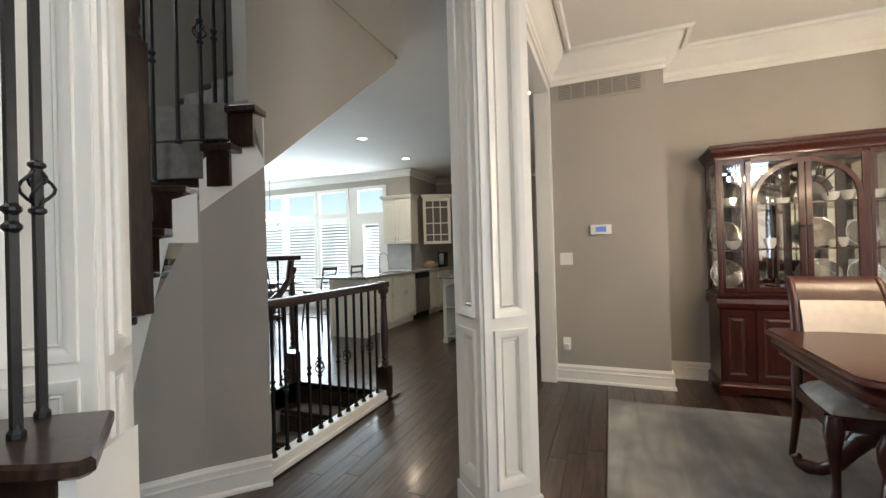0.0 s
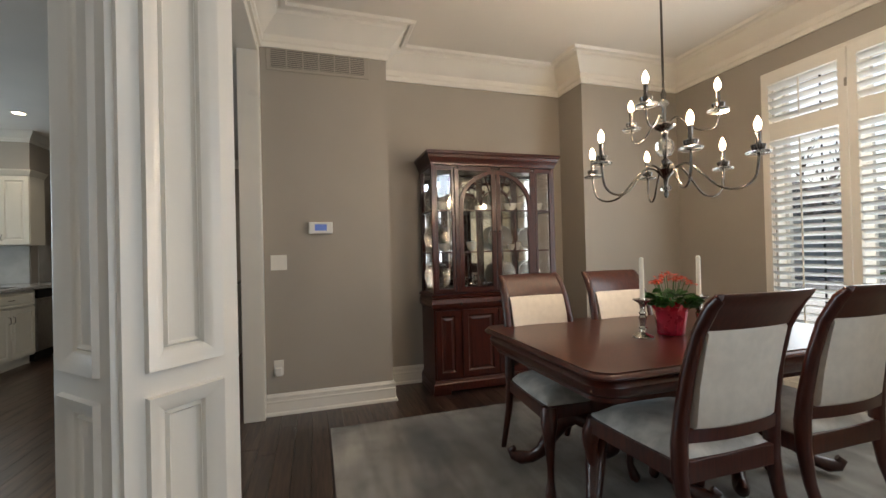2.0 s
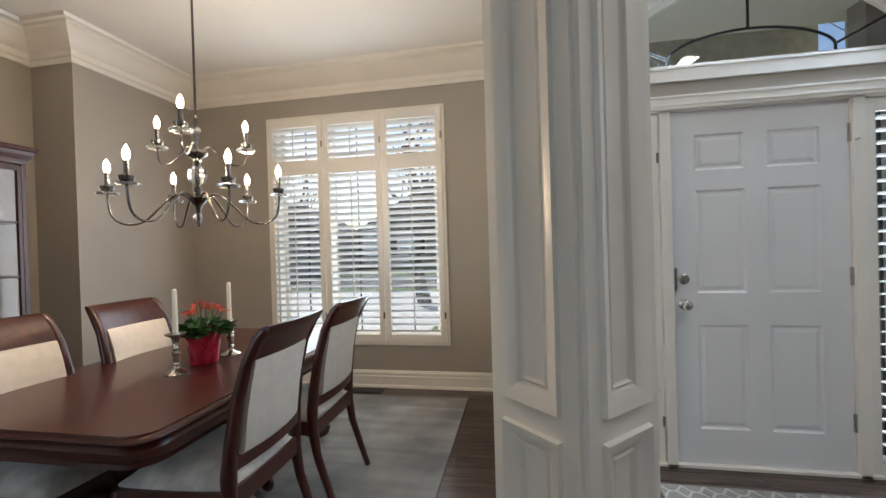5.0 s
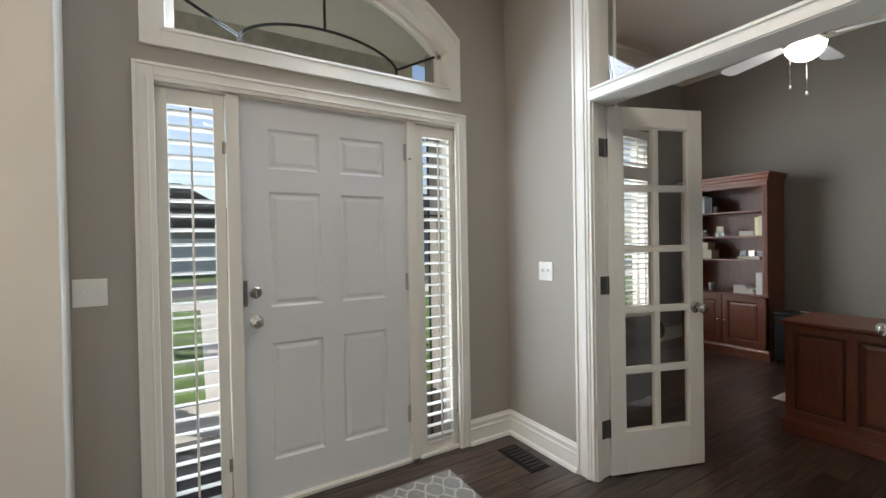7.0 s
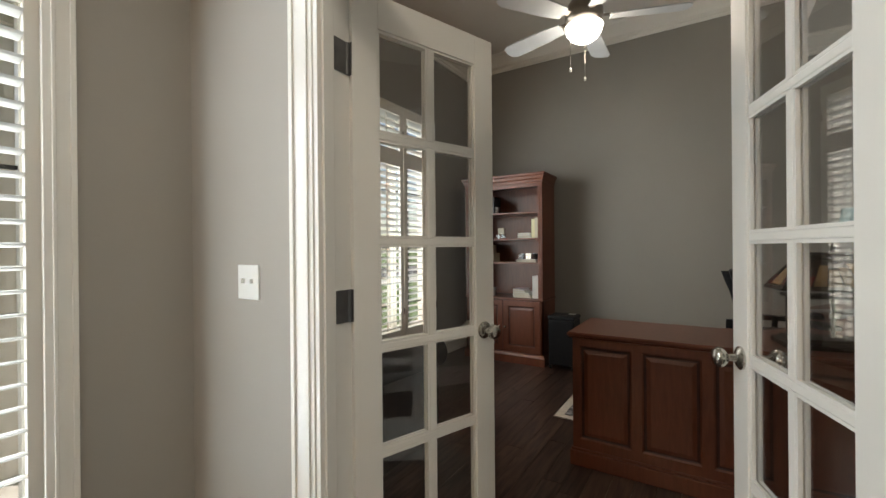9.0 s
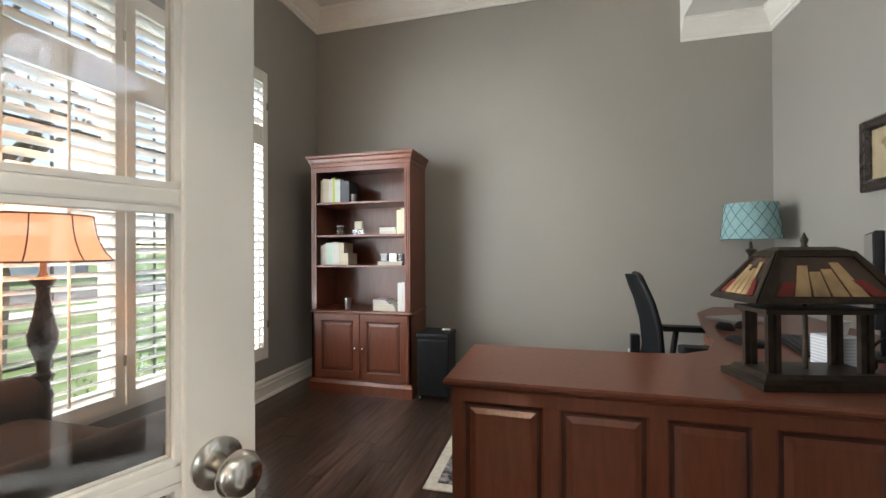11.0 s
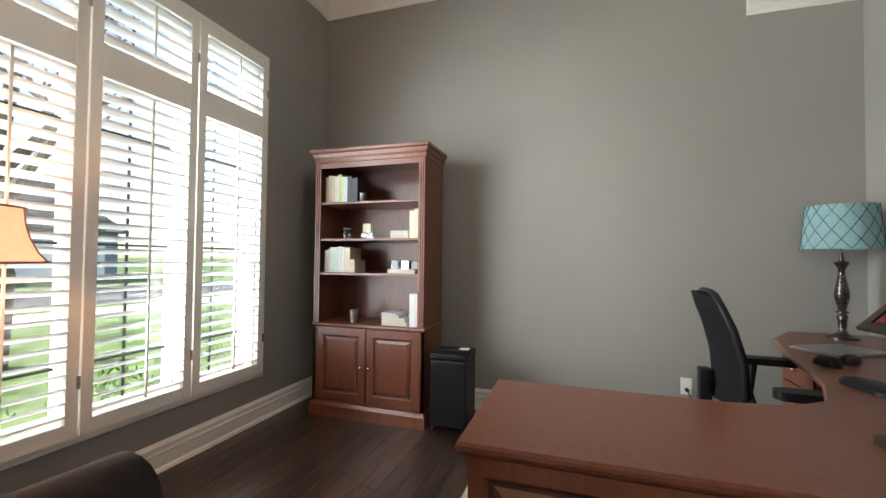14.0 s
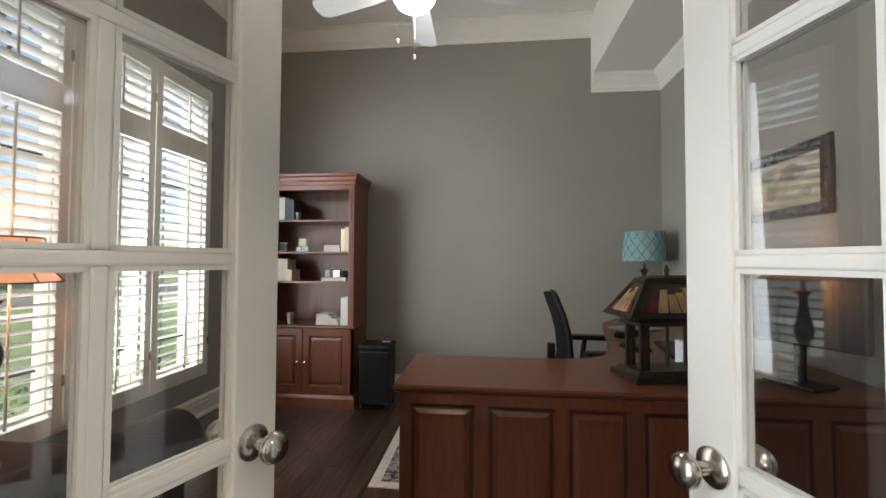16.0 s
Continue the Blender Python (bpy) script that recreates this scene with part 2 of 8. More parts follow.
def bm_tube(points, radius, seg=8, bm=None, flat=None):
    """A tube along points; radius: one number, or one a point."""
    bm = bm or bmesh.new()
    pts = [Vector(p) for p in points]
    radii = radius if isinstance(radius, (list, tuple)) else [radius] * len(pts)
    rings = []
    side = None
    for i, p in enumerate(pts):
        d = (pts[min(i + 1, len(pts) - 1)] - pts[max(i - 1, 0)]).normalized()
        if side is None:
            side = d.cross(Vector((0, 0, 1)))
            if side.length < 0.05:
                side = Vector((1, 0, 0))
        side = (side - d * side.dot(d)).normalized()
        up = d.cross(side)
        rings.append([bm.verts.new(p + (side * math.cos(2 * math.pi * k / seg) + up * math.sin(2 * math.pi * k / seg) * (flat or 1)) * radii[i]) for k in range(seg)])
    for a, b in zip(rings, rings[1:]):
        for k in range(seg):
            bm.faces.new((a[k], a[(k + 1) % seg], b[(k + 1) % seg], b[k]))
    bm.faces.new(rings[0][::-1])
    bm.faces.new(rings[-1])
    return bm


def bm_sweep(profile, path, closed=False, bm=None, up=True):
    """Moulding: profile of (out, height) points, outwards to the right of the way along path (x, y) at height 0."""
    bm = bm or bmesh.new()
    k = len(path)
    rings = []
    for i, p in enumerate(path):
        p = Vector(p)
        prev = Vector(path[(i - 1) % k]) if closed or i else None
        nxt = Vector(path[(i + 1) % k]) if closed or i < k - 1 else None
        a = (p - prev).normalized() if prev is not None else (nxt - p).normalized()
        b = (nxt - p).normalized() if nxt is not None else a
        na, nb = Vector((a.y, -a.x)), Vector((b.y, -b.x))
        m = (na + nb).normalized()
        m = m / max(0.3, m.dot(na))
        rings.append([bm.verts.new((p.x + m.x * o, p.y + m.y * o, h)) for o, h in profile])
    n = len(profile)
    for i in range(k if closed else k - 1):
        a, b = rings[i], rings[(i + 1) % k]
        for j in range(n):
            bm.faces.new((a[j], a[(j + 1) % n], b[(j + 1) % n], b[j]))
    if not closed:
        bm.faces.new(rings[0][::-1])
        bm.faces.new(rings[-1])
    return bm


def finish(name, bm, mat, smooth=None):
    bmesh.ops.recalc_face_normals(bm, faces=bm.faces[:])
    me = bpy.data.meshes.new(name)
    bm.to_mesh(me)
    bm.free()
    me.materials.append(mat)
    if smooth:
        me.shade_smooth()
        me.set_sharp_from_angle(angle=radians(smooth))
    return me


def solid(name, bm, mat, label="", category="", kind="", smooth=None, group=""):
    ob = new(name, finish(name, bm, mat, smooth))
    return tagged(ob, label, category, group, kind)


def thing(name, label, category, at=(0, 0, 0), turn=0, group=""):
    ob = new(name)
    ob.empty_display_size = 0.1
    ob.matrix_basis = pose(*at, 0, 0, turn)
    return tagged(ob, label, category, group)


def part(name, bm, mat, parent, label="", smooth=None, kind=""):
    me = bm if isinstance(bm, bpy.types.Mesh) else finish(name, bm, mat, smooth)
    ob = new(name, me)
    ob.parent = parent
    return tagged(ob, label, "", "", kind)


def bm_poly(pts, vec, bm=None):
    """A flat outline pushed along vec."""
    bm = bm or bmesh.new()
    v = Vector(vec)
    a = [bm.verts.new(p) for p in pts]
    b = [bm.verts.new(Vector(p) + v) for p in pts]
    k = len(pts)
    bm.faces.new(a[::-1]), bm.faces.new(b)
    for i in range(k):
        bm.faces.new((a[i], a[(i + 1) % k], b[(i + 1) % k], b[i]))
    return bm


def boxes(name, mat, rows, bevel=0.0, **tags):
    bm = bmesh.new()
    for r in rows:
        bm_box(*r, bm=bm, bevel=bevel)
    return solid(name, bm, mat, kind="structure", **tags)


# ---------------------------------------------------------------- structure
CH = 3.05
subfloor = boxes("floor", JOINT, [(-9.2, -2.80, -4.2, 10.2, -0.2, -0.012), (-2.80, -1.72, -4.2, 1.95, -0.2, -0.012), (-2.80, -1.72, 3.45, 10.2, -0.2, -0.012), (-1.72, 3.6, -1.7, 10.2, -0.2, -0.012), (-1.72, 3.6, -5.6, -1.7, -0.2, -0.012)], label="dark oak strip floor through hall, dining room and study")

# walls of the entry
boxes("wall_entry", WALL, [(2.5, 2.66, 0.42, 0.90, 0, CH), (2.5, 2.66, -1.74, -1.21, 0, CH), (2.5, 2.66, -1.21, 0.42, 2.06, 2.29), (2.5, 2.66, 0.37, 0.42, 2.29, CH), (2.5, 2.66, -1.21, -1.14, 2.29, CH)], label="greige painted wall round the front door")
ARC_Y, ARC_HALF, ARC_Z, ARC_RISE = -0.385, 0.755, 2.525, 0.31


def arc(n, grow=0.0):
    radius = (ARC_HALF ** 2 + ARC_RISE ** 2) / (2 * ARC_RISE)
    cz = ARC_Z + ARC_RISE - radius
    a0 = math.asin(ARC_HALF / radius)
    return [(ARC_Y + (radius + grow) * math.sin(a0 - 2 * a0 * i / n), cz + (radius + grow) * math.cos(a0 - 2 * a0 * i / n)) for i in range(n + 1)]


bm = bmesh.new()
curve = arc(24)
for (ya, za), (yb, zb) in zip(curve, curve[1:]):
    bm_poly([(2.5, ya, za), (2.5, yb, zb), (2.5, yb, CH), (2.5, ya, CH)], (0.16, 0, 0), bm)
solid("wall_over_door", bm, WALL, "greige painted wall over the arched transom", kind="structure")

boxes("wall_foyer_south", WALL, [(1.79, 2.5, -1.74, -1.6, 0, CH), (-1.72, 0.54, -1.74, -1.6, 0, CH), (0.54, 1.79, -1.74, -1.6, 2.80, CH)], label="greige painted wall with the study door opening")
boxes("wall_dining_south", WALL, [(2.38, 3.67, 0.705, 0.90, 0, CH), (0.91, 2.38, 0.735, 0.89, 2.73, CH)], label="greige painted wall with an opening to the hall")
bm = bmesh.new()
DIAG = [(-0.39, 1.91), (0.85, 0.76), (0.955, 0.88), (-0.27, 2.03)]
bm_prism(DIAG, 2.73, CH, bm=bm)
solid("header_diagonal", bm, WALL, "painted header over the angled dining entry", kind="structure")
boxes("wall_dining_west", WHITE, [(-0.475, -0.338, 1.97, 4.236, 2.731, CH)], label="painted header between hall and dining room")
boxes("wall_thermostat", WALL, [(-0.475, 0.63, 4.24, 4.80, 0, CH)], label="greige painted wall with thermostat and vent")
boxes("wall_alcove", WALL, [(0.63, 2.52, 4.63, 4.80, 0, CH), (2.52, 3.67, 4.24, 4.80, 0, CH)], label="greige painted alcove wall behind the china cabinet")
WD = (1.66, 3.29, 0.47, 2.54)
WO = (-4.64, -3.00, 0.40, 2.61)
boxes("wall_dining_east", WALL, [(3.67, 3.85, 0.71, WD[0], 0, CH), (3.67, 3.85, WD[1], 4.80, 0, CH), (3.67, 3.85, WD[0], WD[1], 0, WD[2]), (3.67, 3.85, WD[0], WD[1], WD[3], CH)], label="greige painted wall round the dining window")
OH = 3.60
boxes("wall_office_east", OFFICE_WALL, [(3.47, 3.65, -5.66, WO[0], 0, OH), (3.47, 3.65, WO[1], -1.6, 0, OH), (3.47, 3.65, WO[0], WO[1], 0, WO[2]), (3.47, 3.65, WO[0], WO[1], WO[3], OH)], label="grey painted study wall round the window")
boxes("wall_office_south", OFFICE_WALL, [(-0.63, 3.47, -5.66, -5.5, 0, OH)], label="grey painted study wall behind the bookcase")
boxes("wall_office_west", OFFICE_WALL, [(-0.63, -0.47, -5.5, -1.74, 0, OH)], label="grey painted study wall with a framed map")
boxes("wall_office_north", OFFICE_WALL, [(1.79, 3.47, -1.80, -1.745, 0, OH), (-0.47, 0.54, -1.80, -1.745, 0, OH), (0.54, 1.79, -1.80, -1.745, 2.80, OH)], label="grey painted study wall round the glazed doors")
for xw, wn_ in ((3.672, WD), (3.472, WO)):
    boxes("window_jamb", WHITE, [(xw, xw + 0.175, wn_[0] - 0.001, wn_[0] + 0.012, wn_[2], wn_[3]), (xw, xw + 0.175, wn_[1] - 0.012, wn_[1] + 0.001, wn_[2], wn_[3]), (xw, xw + 0.175, wn_[0] + 0.012, wn_[1] - 0.012, wn_[2] - 0.001, wn_[2] + 0.012), (xw, xw + 0.175, wn_[0] + 0.012, wn_[1] - 0.012, wn_[3] - 0.012, wn_[3] + 0.001)], label="white painted window jamb")
boxes("ceiling_office", CEIL, [(-0.63, 3.65, -5.66, -1.745, OH, OH + 0.1)], label="white study ceiling")
boxes("soffit_office", CEIL, [(-0.47, 0.16, -5.5, -1.80, 3.03, OH)], label="dropped painted soffit with crown moulding")
boxes("ceiling", CEIL, [(-1.6, 3.85, -1.74, 4.8, CH, CH + 0.2), (-9.2, -1.6, 3.5, 4.8, CH, CH + 0.2), (-9.2, 3.85, 4.8, 10.2, CH, CH + 0.2)], label="white ceiling of hall, dining room and kitchen")
# stair hall walls
boxes("wall_stair_outer", WALL, [(-3.3, -3.14, -4.2, 3.2, -2.6, 5.6), (-3.3, -1.6, -4.36, -4.2, 0, 5.6), (-1.72, -1.6, -4.2, -1.74, 0, CH), (-3.3, -1.6, 3.5, 3.56, CH, 5.6), (-1.595, -1.5, -4.2, 3.5, CH + 0.205, 5.6)], label="greige painted stair hall wall")
boxes("ceiling_stair", CEIL, [(-3.3, -1.5, -4.36, 3.56, 5.6, 5.7)], label="white ceiling over the stairs")
# kitchen walls
boxes("wall_kitchen_north", WALL, [(-9.2, -8.2, 8.15, 8.3, 0, CH), (-4.38, -3.80, 8.15, 8.3, 0, CH), (-8.2, -4.38, 8.15, 8.3, 2.76, CH), (-8.2, -5.35, 8.15, 8.3, 0, 0.25), (-3.95, -3.80, 8.3, 10.2, 0, CH)], label="pale grey kitchen wall with windows and a glazed door")
boxes("trim", WHITE, [(-5.348, -5.202, 8.148, 8.3, 0, 2.758)], label="white window mullion beside the garden door")
boxes("wall_kitchen_far", WALL, [(-3.8, 3.85, 9.6, 9.75, 0, CH), (3.7, 3.85, 4.8, 9.6, 0, CH)], label="pale grey kitchen wall")
boxes("wall_breakfast_west", WALL, [(-9.2, -9.05, 2.0, 5.6, 0, CH), (-9.2, -9.05, 7.7, 8.3, 0, CH), (-9.2, -9.05, 5.6, 7.7, 0, 0.5), (-9.2, -9.05, 5.6, 7.7, 2.7, CH), (-9.2, -3.14, 2.0, 2.16, 0, CH)], label="pale grey breakfast room wall")

CROWN = [(0.0, -0.25), (0.018, -0.25), (0.018, -0.215), (0.03, -0.205), (0.03, -0.16), (0.045, -0.15), (0.08, -0.11), (0.12, -0.06), (0.14, -0.045), (0.14, -0.02), (0.155, -0.012), (0.155, -0.001), (0.0, -0.001)]


def crown(name, path, z, scale=1.0, closed=False, label="white crown moulding"):
    return solid(name, bm_sweep([(o * scale, z + h * scale) for o, h in CROWN], path, closed), WHITE, label, kind="structure", smooth=30)


BASE = [(0.001, 0.0), (0.034, 0.0), (0.034, 0.008), (0.028, 0.02), (0.018, 0.026), (0.018, 0.092), (0.021, 0.096), (0.021, 0.104), (0.014, 0.110), (0.014, 0.128), (0.018, 0.132), (0.017, 0.140), (0.008, 0.150), (0.006, 0.158), (0.001, 0.16)]


def baseboard(path, z=0.0, label="white moulded baseboard"):
    return solid("baseboard", bm_sweep([(o, z + h) for o, h in BASE], path), WHITE, label, kind="structure", smooth=30)


CW = 0.088
crown("crown_dining", [(-0.337, 2.03), (-0.337, 4.24), (0.63, 4.24), (0.63, 4.63), (2.52, 4.63), (2.52, 4.24), (3.67, 4.24), (3.67, 0.90), (0.95, 0.90)], CH)
TRAY = [(-0.16, 2.25), (-0.16, 4.065), (0.805, 4.065), (0.805, 4.455), (2.345, 4.455), (2.345, 4.065), (3.495, 4.065), (3.495, 1.075), (1.05, 1.075)]
solid("ceiling_trim_dining", bm_sweep([(0, CH - 0.022), (0.03, CH - 0.022), (0.045, CH - 0.001), (0, CH - 0.001)], TRAY, True), WHITE, "thin white moulding on the dining ceiling", kind="structure")
crown("crown_office", [(0.16, -1.80), (3.47, -1.80), (3.47, -5.5), (0.16, -5.5)], OH, 0.78)
crown("crown_soffit", [(-0.47, -1.80), (-0.47, -5.5), (0.16, -5.5)][::-1], 3.03, 0.62)
crown("crown_kitchen", [(-9.05, 2.16), (-9.05, 8.15), (-3.80, 8.15), (-3.80, 9.6), (3.7, 9.6)], CH, 0.6)
baseboard([(-0.334, 4.24), (0.63, 4.24), (0.63, 4.63), (2.52, 4.63), (2.52, 4.24), (3.67, 4.24), (3.67, 0.90), (2.38, 0.90)])
baseboard([(2.5, 0.705), (2.5, 0.477)])
baseboard([(2.5, -1.25), (2.5, -1.6), (1.892, -1.6)])
baseboard([(0.435, -1.6), (-1.6, -1.6), (-1.6, -4.2)])
baseboard([(3.47, -1.80), (3.47, -5.5), (-0.47, -5.5), (-0.47, -1.80), (0.56, -1.80)])
solid("jamb_dining", bm_box(-0.48, -0.334, 4.14, 4.24, 0, 2.73, 0.006), WHITE, "white painted jamb post of the dining opening", kind="structure")
solid("jamb_foyer", bm_box(2.37, 2.5, 0.70, 0.905, 0, 2.73, 0.006), WHITE, "white painted jamb post beside the front door", kind="structure")


def moulding_frame(bm, origin, u, n, w, z0, z1, t=0.03, d=0.014):
    """A raised rectangular moulding on a face: origin at its middle, u along the face, n out of it."""
    o, u, n = Vector(origin), Vector(u), Vector(n)
    up = Vector((0, 0, 1))
    prof = [(0, 0), (0.006, d), (t * 0.5, d * 0.75), (t - 0.004, d * 0.35), (t, 0)]
    corners = [(-w / 2, z0, 1, 1), (w / 2, z0, -1, 1), (w / 2, z1, -1, -1), (-w / 2, z1, 1, -1)]
    rings = [[bm.verts.new(o + u * (a + sa * q) + up * (b + sb * q) + n * h) for q, h in prof] for a, b, sa, sb in corners]
    for i in range(4):
        a, b = rings[i], rings[(i + 1) % 4]
        for j in range(len(prof) - 1):
            bm.faces.new((a[j], a[j + 1], b[j + 1], b[j]))


def column(name, cx, cy, h, label):
    root = thing(name, label, "column", (cx, cy, 0))
    r = h - 0.006
    part("shaft", bm_prism([(0, -r), (r, 0), (0, r), (-r, 0)], 0.0, CH, bm=bmesh.new()), WHITE, root)
    side = h * math.sqrt(2)
    q = h + 0.02
    part("plinth", bm_prism([(0, -q), (q, 0), (0, q), (-q, 0)], 0.0, 0.2, 0.008), WHITE, root)
    for k in range(4):
        a = radians(45 + 90 * k)
        n = Vector((math.cos(a), math.sin(a), 0))
        u = Vector((-n.y, n.x, 0))
        mid = n * (r / math.sqrt(2))
        bm = bmesh.new()
        # stiles and rails stand proud of the recessed panels
        for lo, hi, za, zb in ((-side / 2 + 0.004, -side / 2 + 0.045, 0.2, CH), (side / 2 - 0.045, side / 2 - 0.004, 0.2, CH), (-side / 2 + 0.045, side / 2 - 0.045, 0.2, 0.27), (-side / 2 + 0.045, side / 2 - 0.045, 0.925, 0.975), (-side / 2 + 0.045, side / 2 - 0.045, 2.66, CH)):
            pts = [mid + u * lo + Vector((0, 0, za)), mid + u * hi + Vector((0, 0, za)), mid + u * hi + Vector((0, 0, zb)), mid + u * lo + Vector((0, 0, zb))]
            bm_poly(pts, n * 0.014, bm)
        for za, zb in ((0.27, 0.925), (0.975, 2.66)):
            moulding_frame(bm, mid, u, n, side - 0.08, za - 0.004, zb + 0.004, 0.046, 0.026)
            moulding_frame(bm, mid, u, n, side - 0.172, za + 0.042, zb - 0.042, 0.012, 0.008)
        part("panelling", bm, WHITE, root, smooth=35)
    return root


column("panelled_column", -0.33, 1.97, 0.178, "white panelled square column set at an angle")
column("panelled_column", 0.91, 0.82, 0.178, "white panelled square column set at an angle by the dining entry")
column("panelled_column", -1.41, 0.90, 0.19, "white panelled column at the foot of the stairs")
# two unseen ceiling fixtures, added to brighten the hall
for x, y in ((0.9, -0.7), (-0.3, -1.0)):
    lamp("added_hall_light", "AREA", look((x, y, CH - 0.03), (x, y, 0)), 8, (1.0, 0.93, 0.84), size=0.14)
    fixture = thing("recessed_light", "lit recessed ceiling downlight with a white trim ring, hall pair added", "light", (x, y, CH), group="recessed lights")
    part("trim_ring", bm_lathe([(0.062, -0.001), (0.064, -0.008), (0.088, -0.004), (0.088, -0.0005)], 24), PLASTIC, fixture)
    part("lens", bm_lathe([(0.061, -0.001), (0.061, -0.004), (0.02, -0.006)], 20), glow("added_hall_lens", (1.0, 0.85, 0.65), 12), fixture)


# ---------------------------------------------------------------- windows and doors
def casing(name, x, y0, y1, z0, z1, w, d, label, sill=True):
    """Flat-and-bead casing on a wall that faces west, round an opening; sizes are of its outside."""
    bm = bmesh.new()
    for a in ((y0, y0 + w, z0, z1), (y1 - w, y1, z0, z1), (y0 + w, y1 - w, z1 - w, z1)) + (((y0 + w, y1 - w, z0, z0 + w),) if sill else ()):
        bm_box(x - d, x, *a, bm=bm, bevel=0.003)
    e = 0.014
    for a in ((y0, y0 + e, z0, z1), (y1 - e, y1, z0, z1), (y0 + e, y1 - e, z1 - e, z1), (y0 + w - 0.03, y0 + w - 0.02, z0 + w * sill, z1 - w + 0.02), (y1 - w + 0.02, y1 - w + 0.03, z0 + w * sill, z1 - w + 0.02), (y0 + w, y1 - w, z1 - w + 0.02, z1 - w + 0.03)):
        bm_box(x - d - 0.007, x - d + 0.001, *a, bm=bm, bevel=0.002)
    return solid(name, bm, WHITE, label, kind="structure")


SLAT = material("white_louvre_paint", (0.82, 0.84, 0.84), 0.35, noise_scale=4, amount=0.02)
slat_meshes = {}


def shutter(x, y0, y1, openings, stile=0.052, tilt=31, pitch=0.0615, label="white plantation shutter panel with half-open louvres"):
    root = thing("plantation_shutter", label, "shutter", (x, (y0 + y1) / 2, openings[0][0] - 0.07), group="plantation shutters")
    oz = openings[0][0] - 0.07
    h = (y1 - y0) / 2
    bm = bmesh.new()
    top = openings[-1][1] + 0.07 - oz
    bm_box(-0.014, 0.014, -h, -h + stile, 0, top, 0.003, bm=bm)
    bm_box(-0.014, 0.014, h - stile, h, 0, top, 0.003, bm=bm)
    edges = [0] + [v - oz for o in openings for v in o] + [top]
    for a, b in zip(edges[::2], edges[1::2]):
        bm_box(-0.013, 0.013, -h + stile, h - stile, a, b, 0.002, bm=bm)
    part("shutter_frame", bm, WHITE, root)
    width = round(2 * h - 2 * stile - 0.004, 3)
    if width not in slat_meshes:
        pts = [(-0.031, 0), (-0.018, 0.0045), (0.018, 0.0045), (0.031, 0), (0.018, -0.0045), (-0.018, -0.0045)]
        b2 = bm_poly([(a, -width / 2, c) for a, c in pts], (0, width, 0))
        slat_meshes[width] = finish("slat", b2, SLAT)
    for a, b in openings:
        n = int((b - a) / pitch)
        step = (b - a) / n
        for i in range(n):
            s = part("slat", slat_meshes[width], None, root)
            s.matrix_basis = pose(0, 0, a - oz + step * (i + 0.5), 0, tilt + random.uniform(-1, 1))
        part("tilt_rod", bm_box(-0.042, -0.032, -0.005, 0.005, a - oz + 0.02, b - oz - 0.03, 0.002), WHITE, root)
    for zz in (0.25, top - 0.25):
        part("hinge", bm_box(-0.019, -0.014, -h - 0.004, -h + 0.012, zz - 0.03, zz + 0.03, 0.001), NICKEL, root)
    return root


def pane_unit(name, x, y0, y1, z0, z1, bars_z, bars_y, label):
    """The sash behind the shutters: white frame, glass, and a grille coloured black for its shade."""
    root = tagged(new(name), label, kind="structure")
    bm = bmesh.new()
    w = 0.04
    for a in ((y0, y0 + w, z0, z1), (y1 - w, y1, z0, z1), (y0 + w, y1 - w, z0, z0 + w), (y0 + w, y1 - w, z1 - w, z1)):
        bm_box(x - 0.02, x + 0.02, *a, bm=bm)
    part("sash", bm, WHITE, root)
    for z in bars_z:
        part("muntin", bm_box(x - 0.006, x + 0.006, y0 + w, y1 - w, z - 0.006, z + 0.006), IRON, root)
    for y in bars_y:
        part("muntin", bm_box(x - 0.005, x + 0.005, y - 0.005, y + 0.005, z0 + w, z1 - w), IRON, root)
    g = part("pane", bm_box(x + 0.008, x + 0.012, y0 + w, y1 - w, z0 + w, z1 - w), GLASS, root)
    g.visible_shadow = False


casing("window_casing", 3.67, 1.58, 3.364, 0.40, 2.62, 0.07, 0.02, "white moulded casing round the dining window")
for yc in (3.0625, 2.479, 1.8965):
    shutter(3.645, yc - 0.288, yc + 0.288, ((0.505, 2.05), (2.19, 2.515)))
for yc in (3.02, 2.479, 1.94):
    pane_unit("window_sash", 3.78, yc - 0.27, yc + 0.27, 0.47, 2.54, (0.70, 1.27, 1.84, 2.14), (yc,), "white window sash, its shaded grille coloured dark")
casing("window_casing", 3.47, -4.715, -2.925, 0.325, 2.68, 0.07, 0.02, "white moulded casing round the study window")
for yc in (-3.235, -3.82, -4.405):
    shutter(3.445, yc - 0.288, yc + 0.288, ((0.43, 2.06), (2.22, 2.575)), tilt=26)
for yc in (-3.27, -3.82, -4.37):
    pane_unit("window_sash", 3.58, yc - 0.27, yc + 0.27, 0.40, 2.61, (0.66, 1.25, 1.84, 2.14), (yc,), "white window sash, its shaded grille coloured dark")

# front door with its sidelights and arched transom
casing("door_casing", 2.5, -1.252, 0.477, 0.0, 2.135, 0.078, 0.02, "white moulded casing round the front door and sidelights", sill=False)
boxes("door_frame", WHITE, [(2.5, 2.60, 0.062, 0.118, 0, 2.06), (2.5, 2.60, -0.90, -0.842, 0, 2.06), (2.5, 2.62, 0.405, 0.42, 0, 2.06), (2.5, 2.62, -1.21, -1.195, 0, 2.06), (2.5, 2.66, -1.195, 0.405, 0, 0.018), (2.5, 2.62, -1.195, 0.405, 2.048, 2.06)], 0.002, label="white painted door frame and threshold")


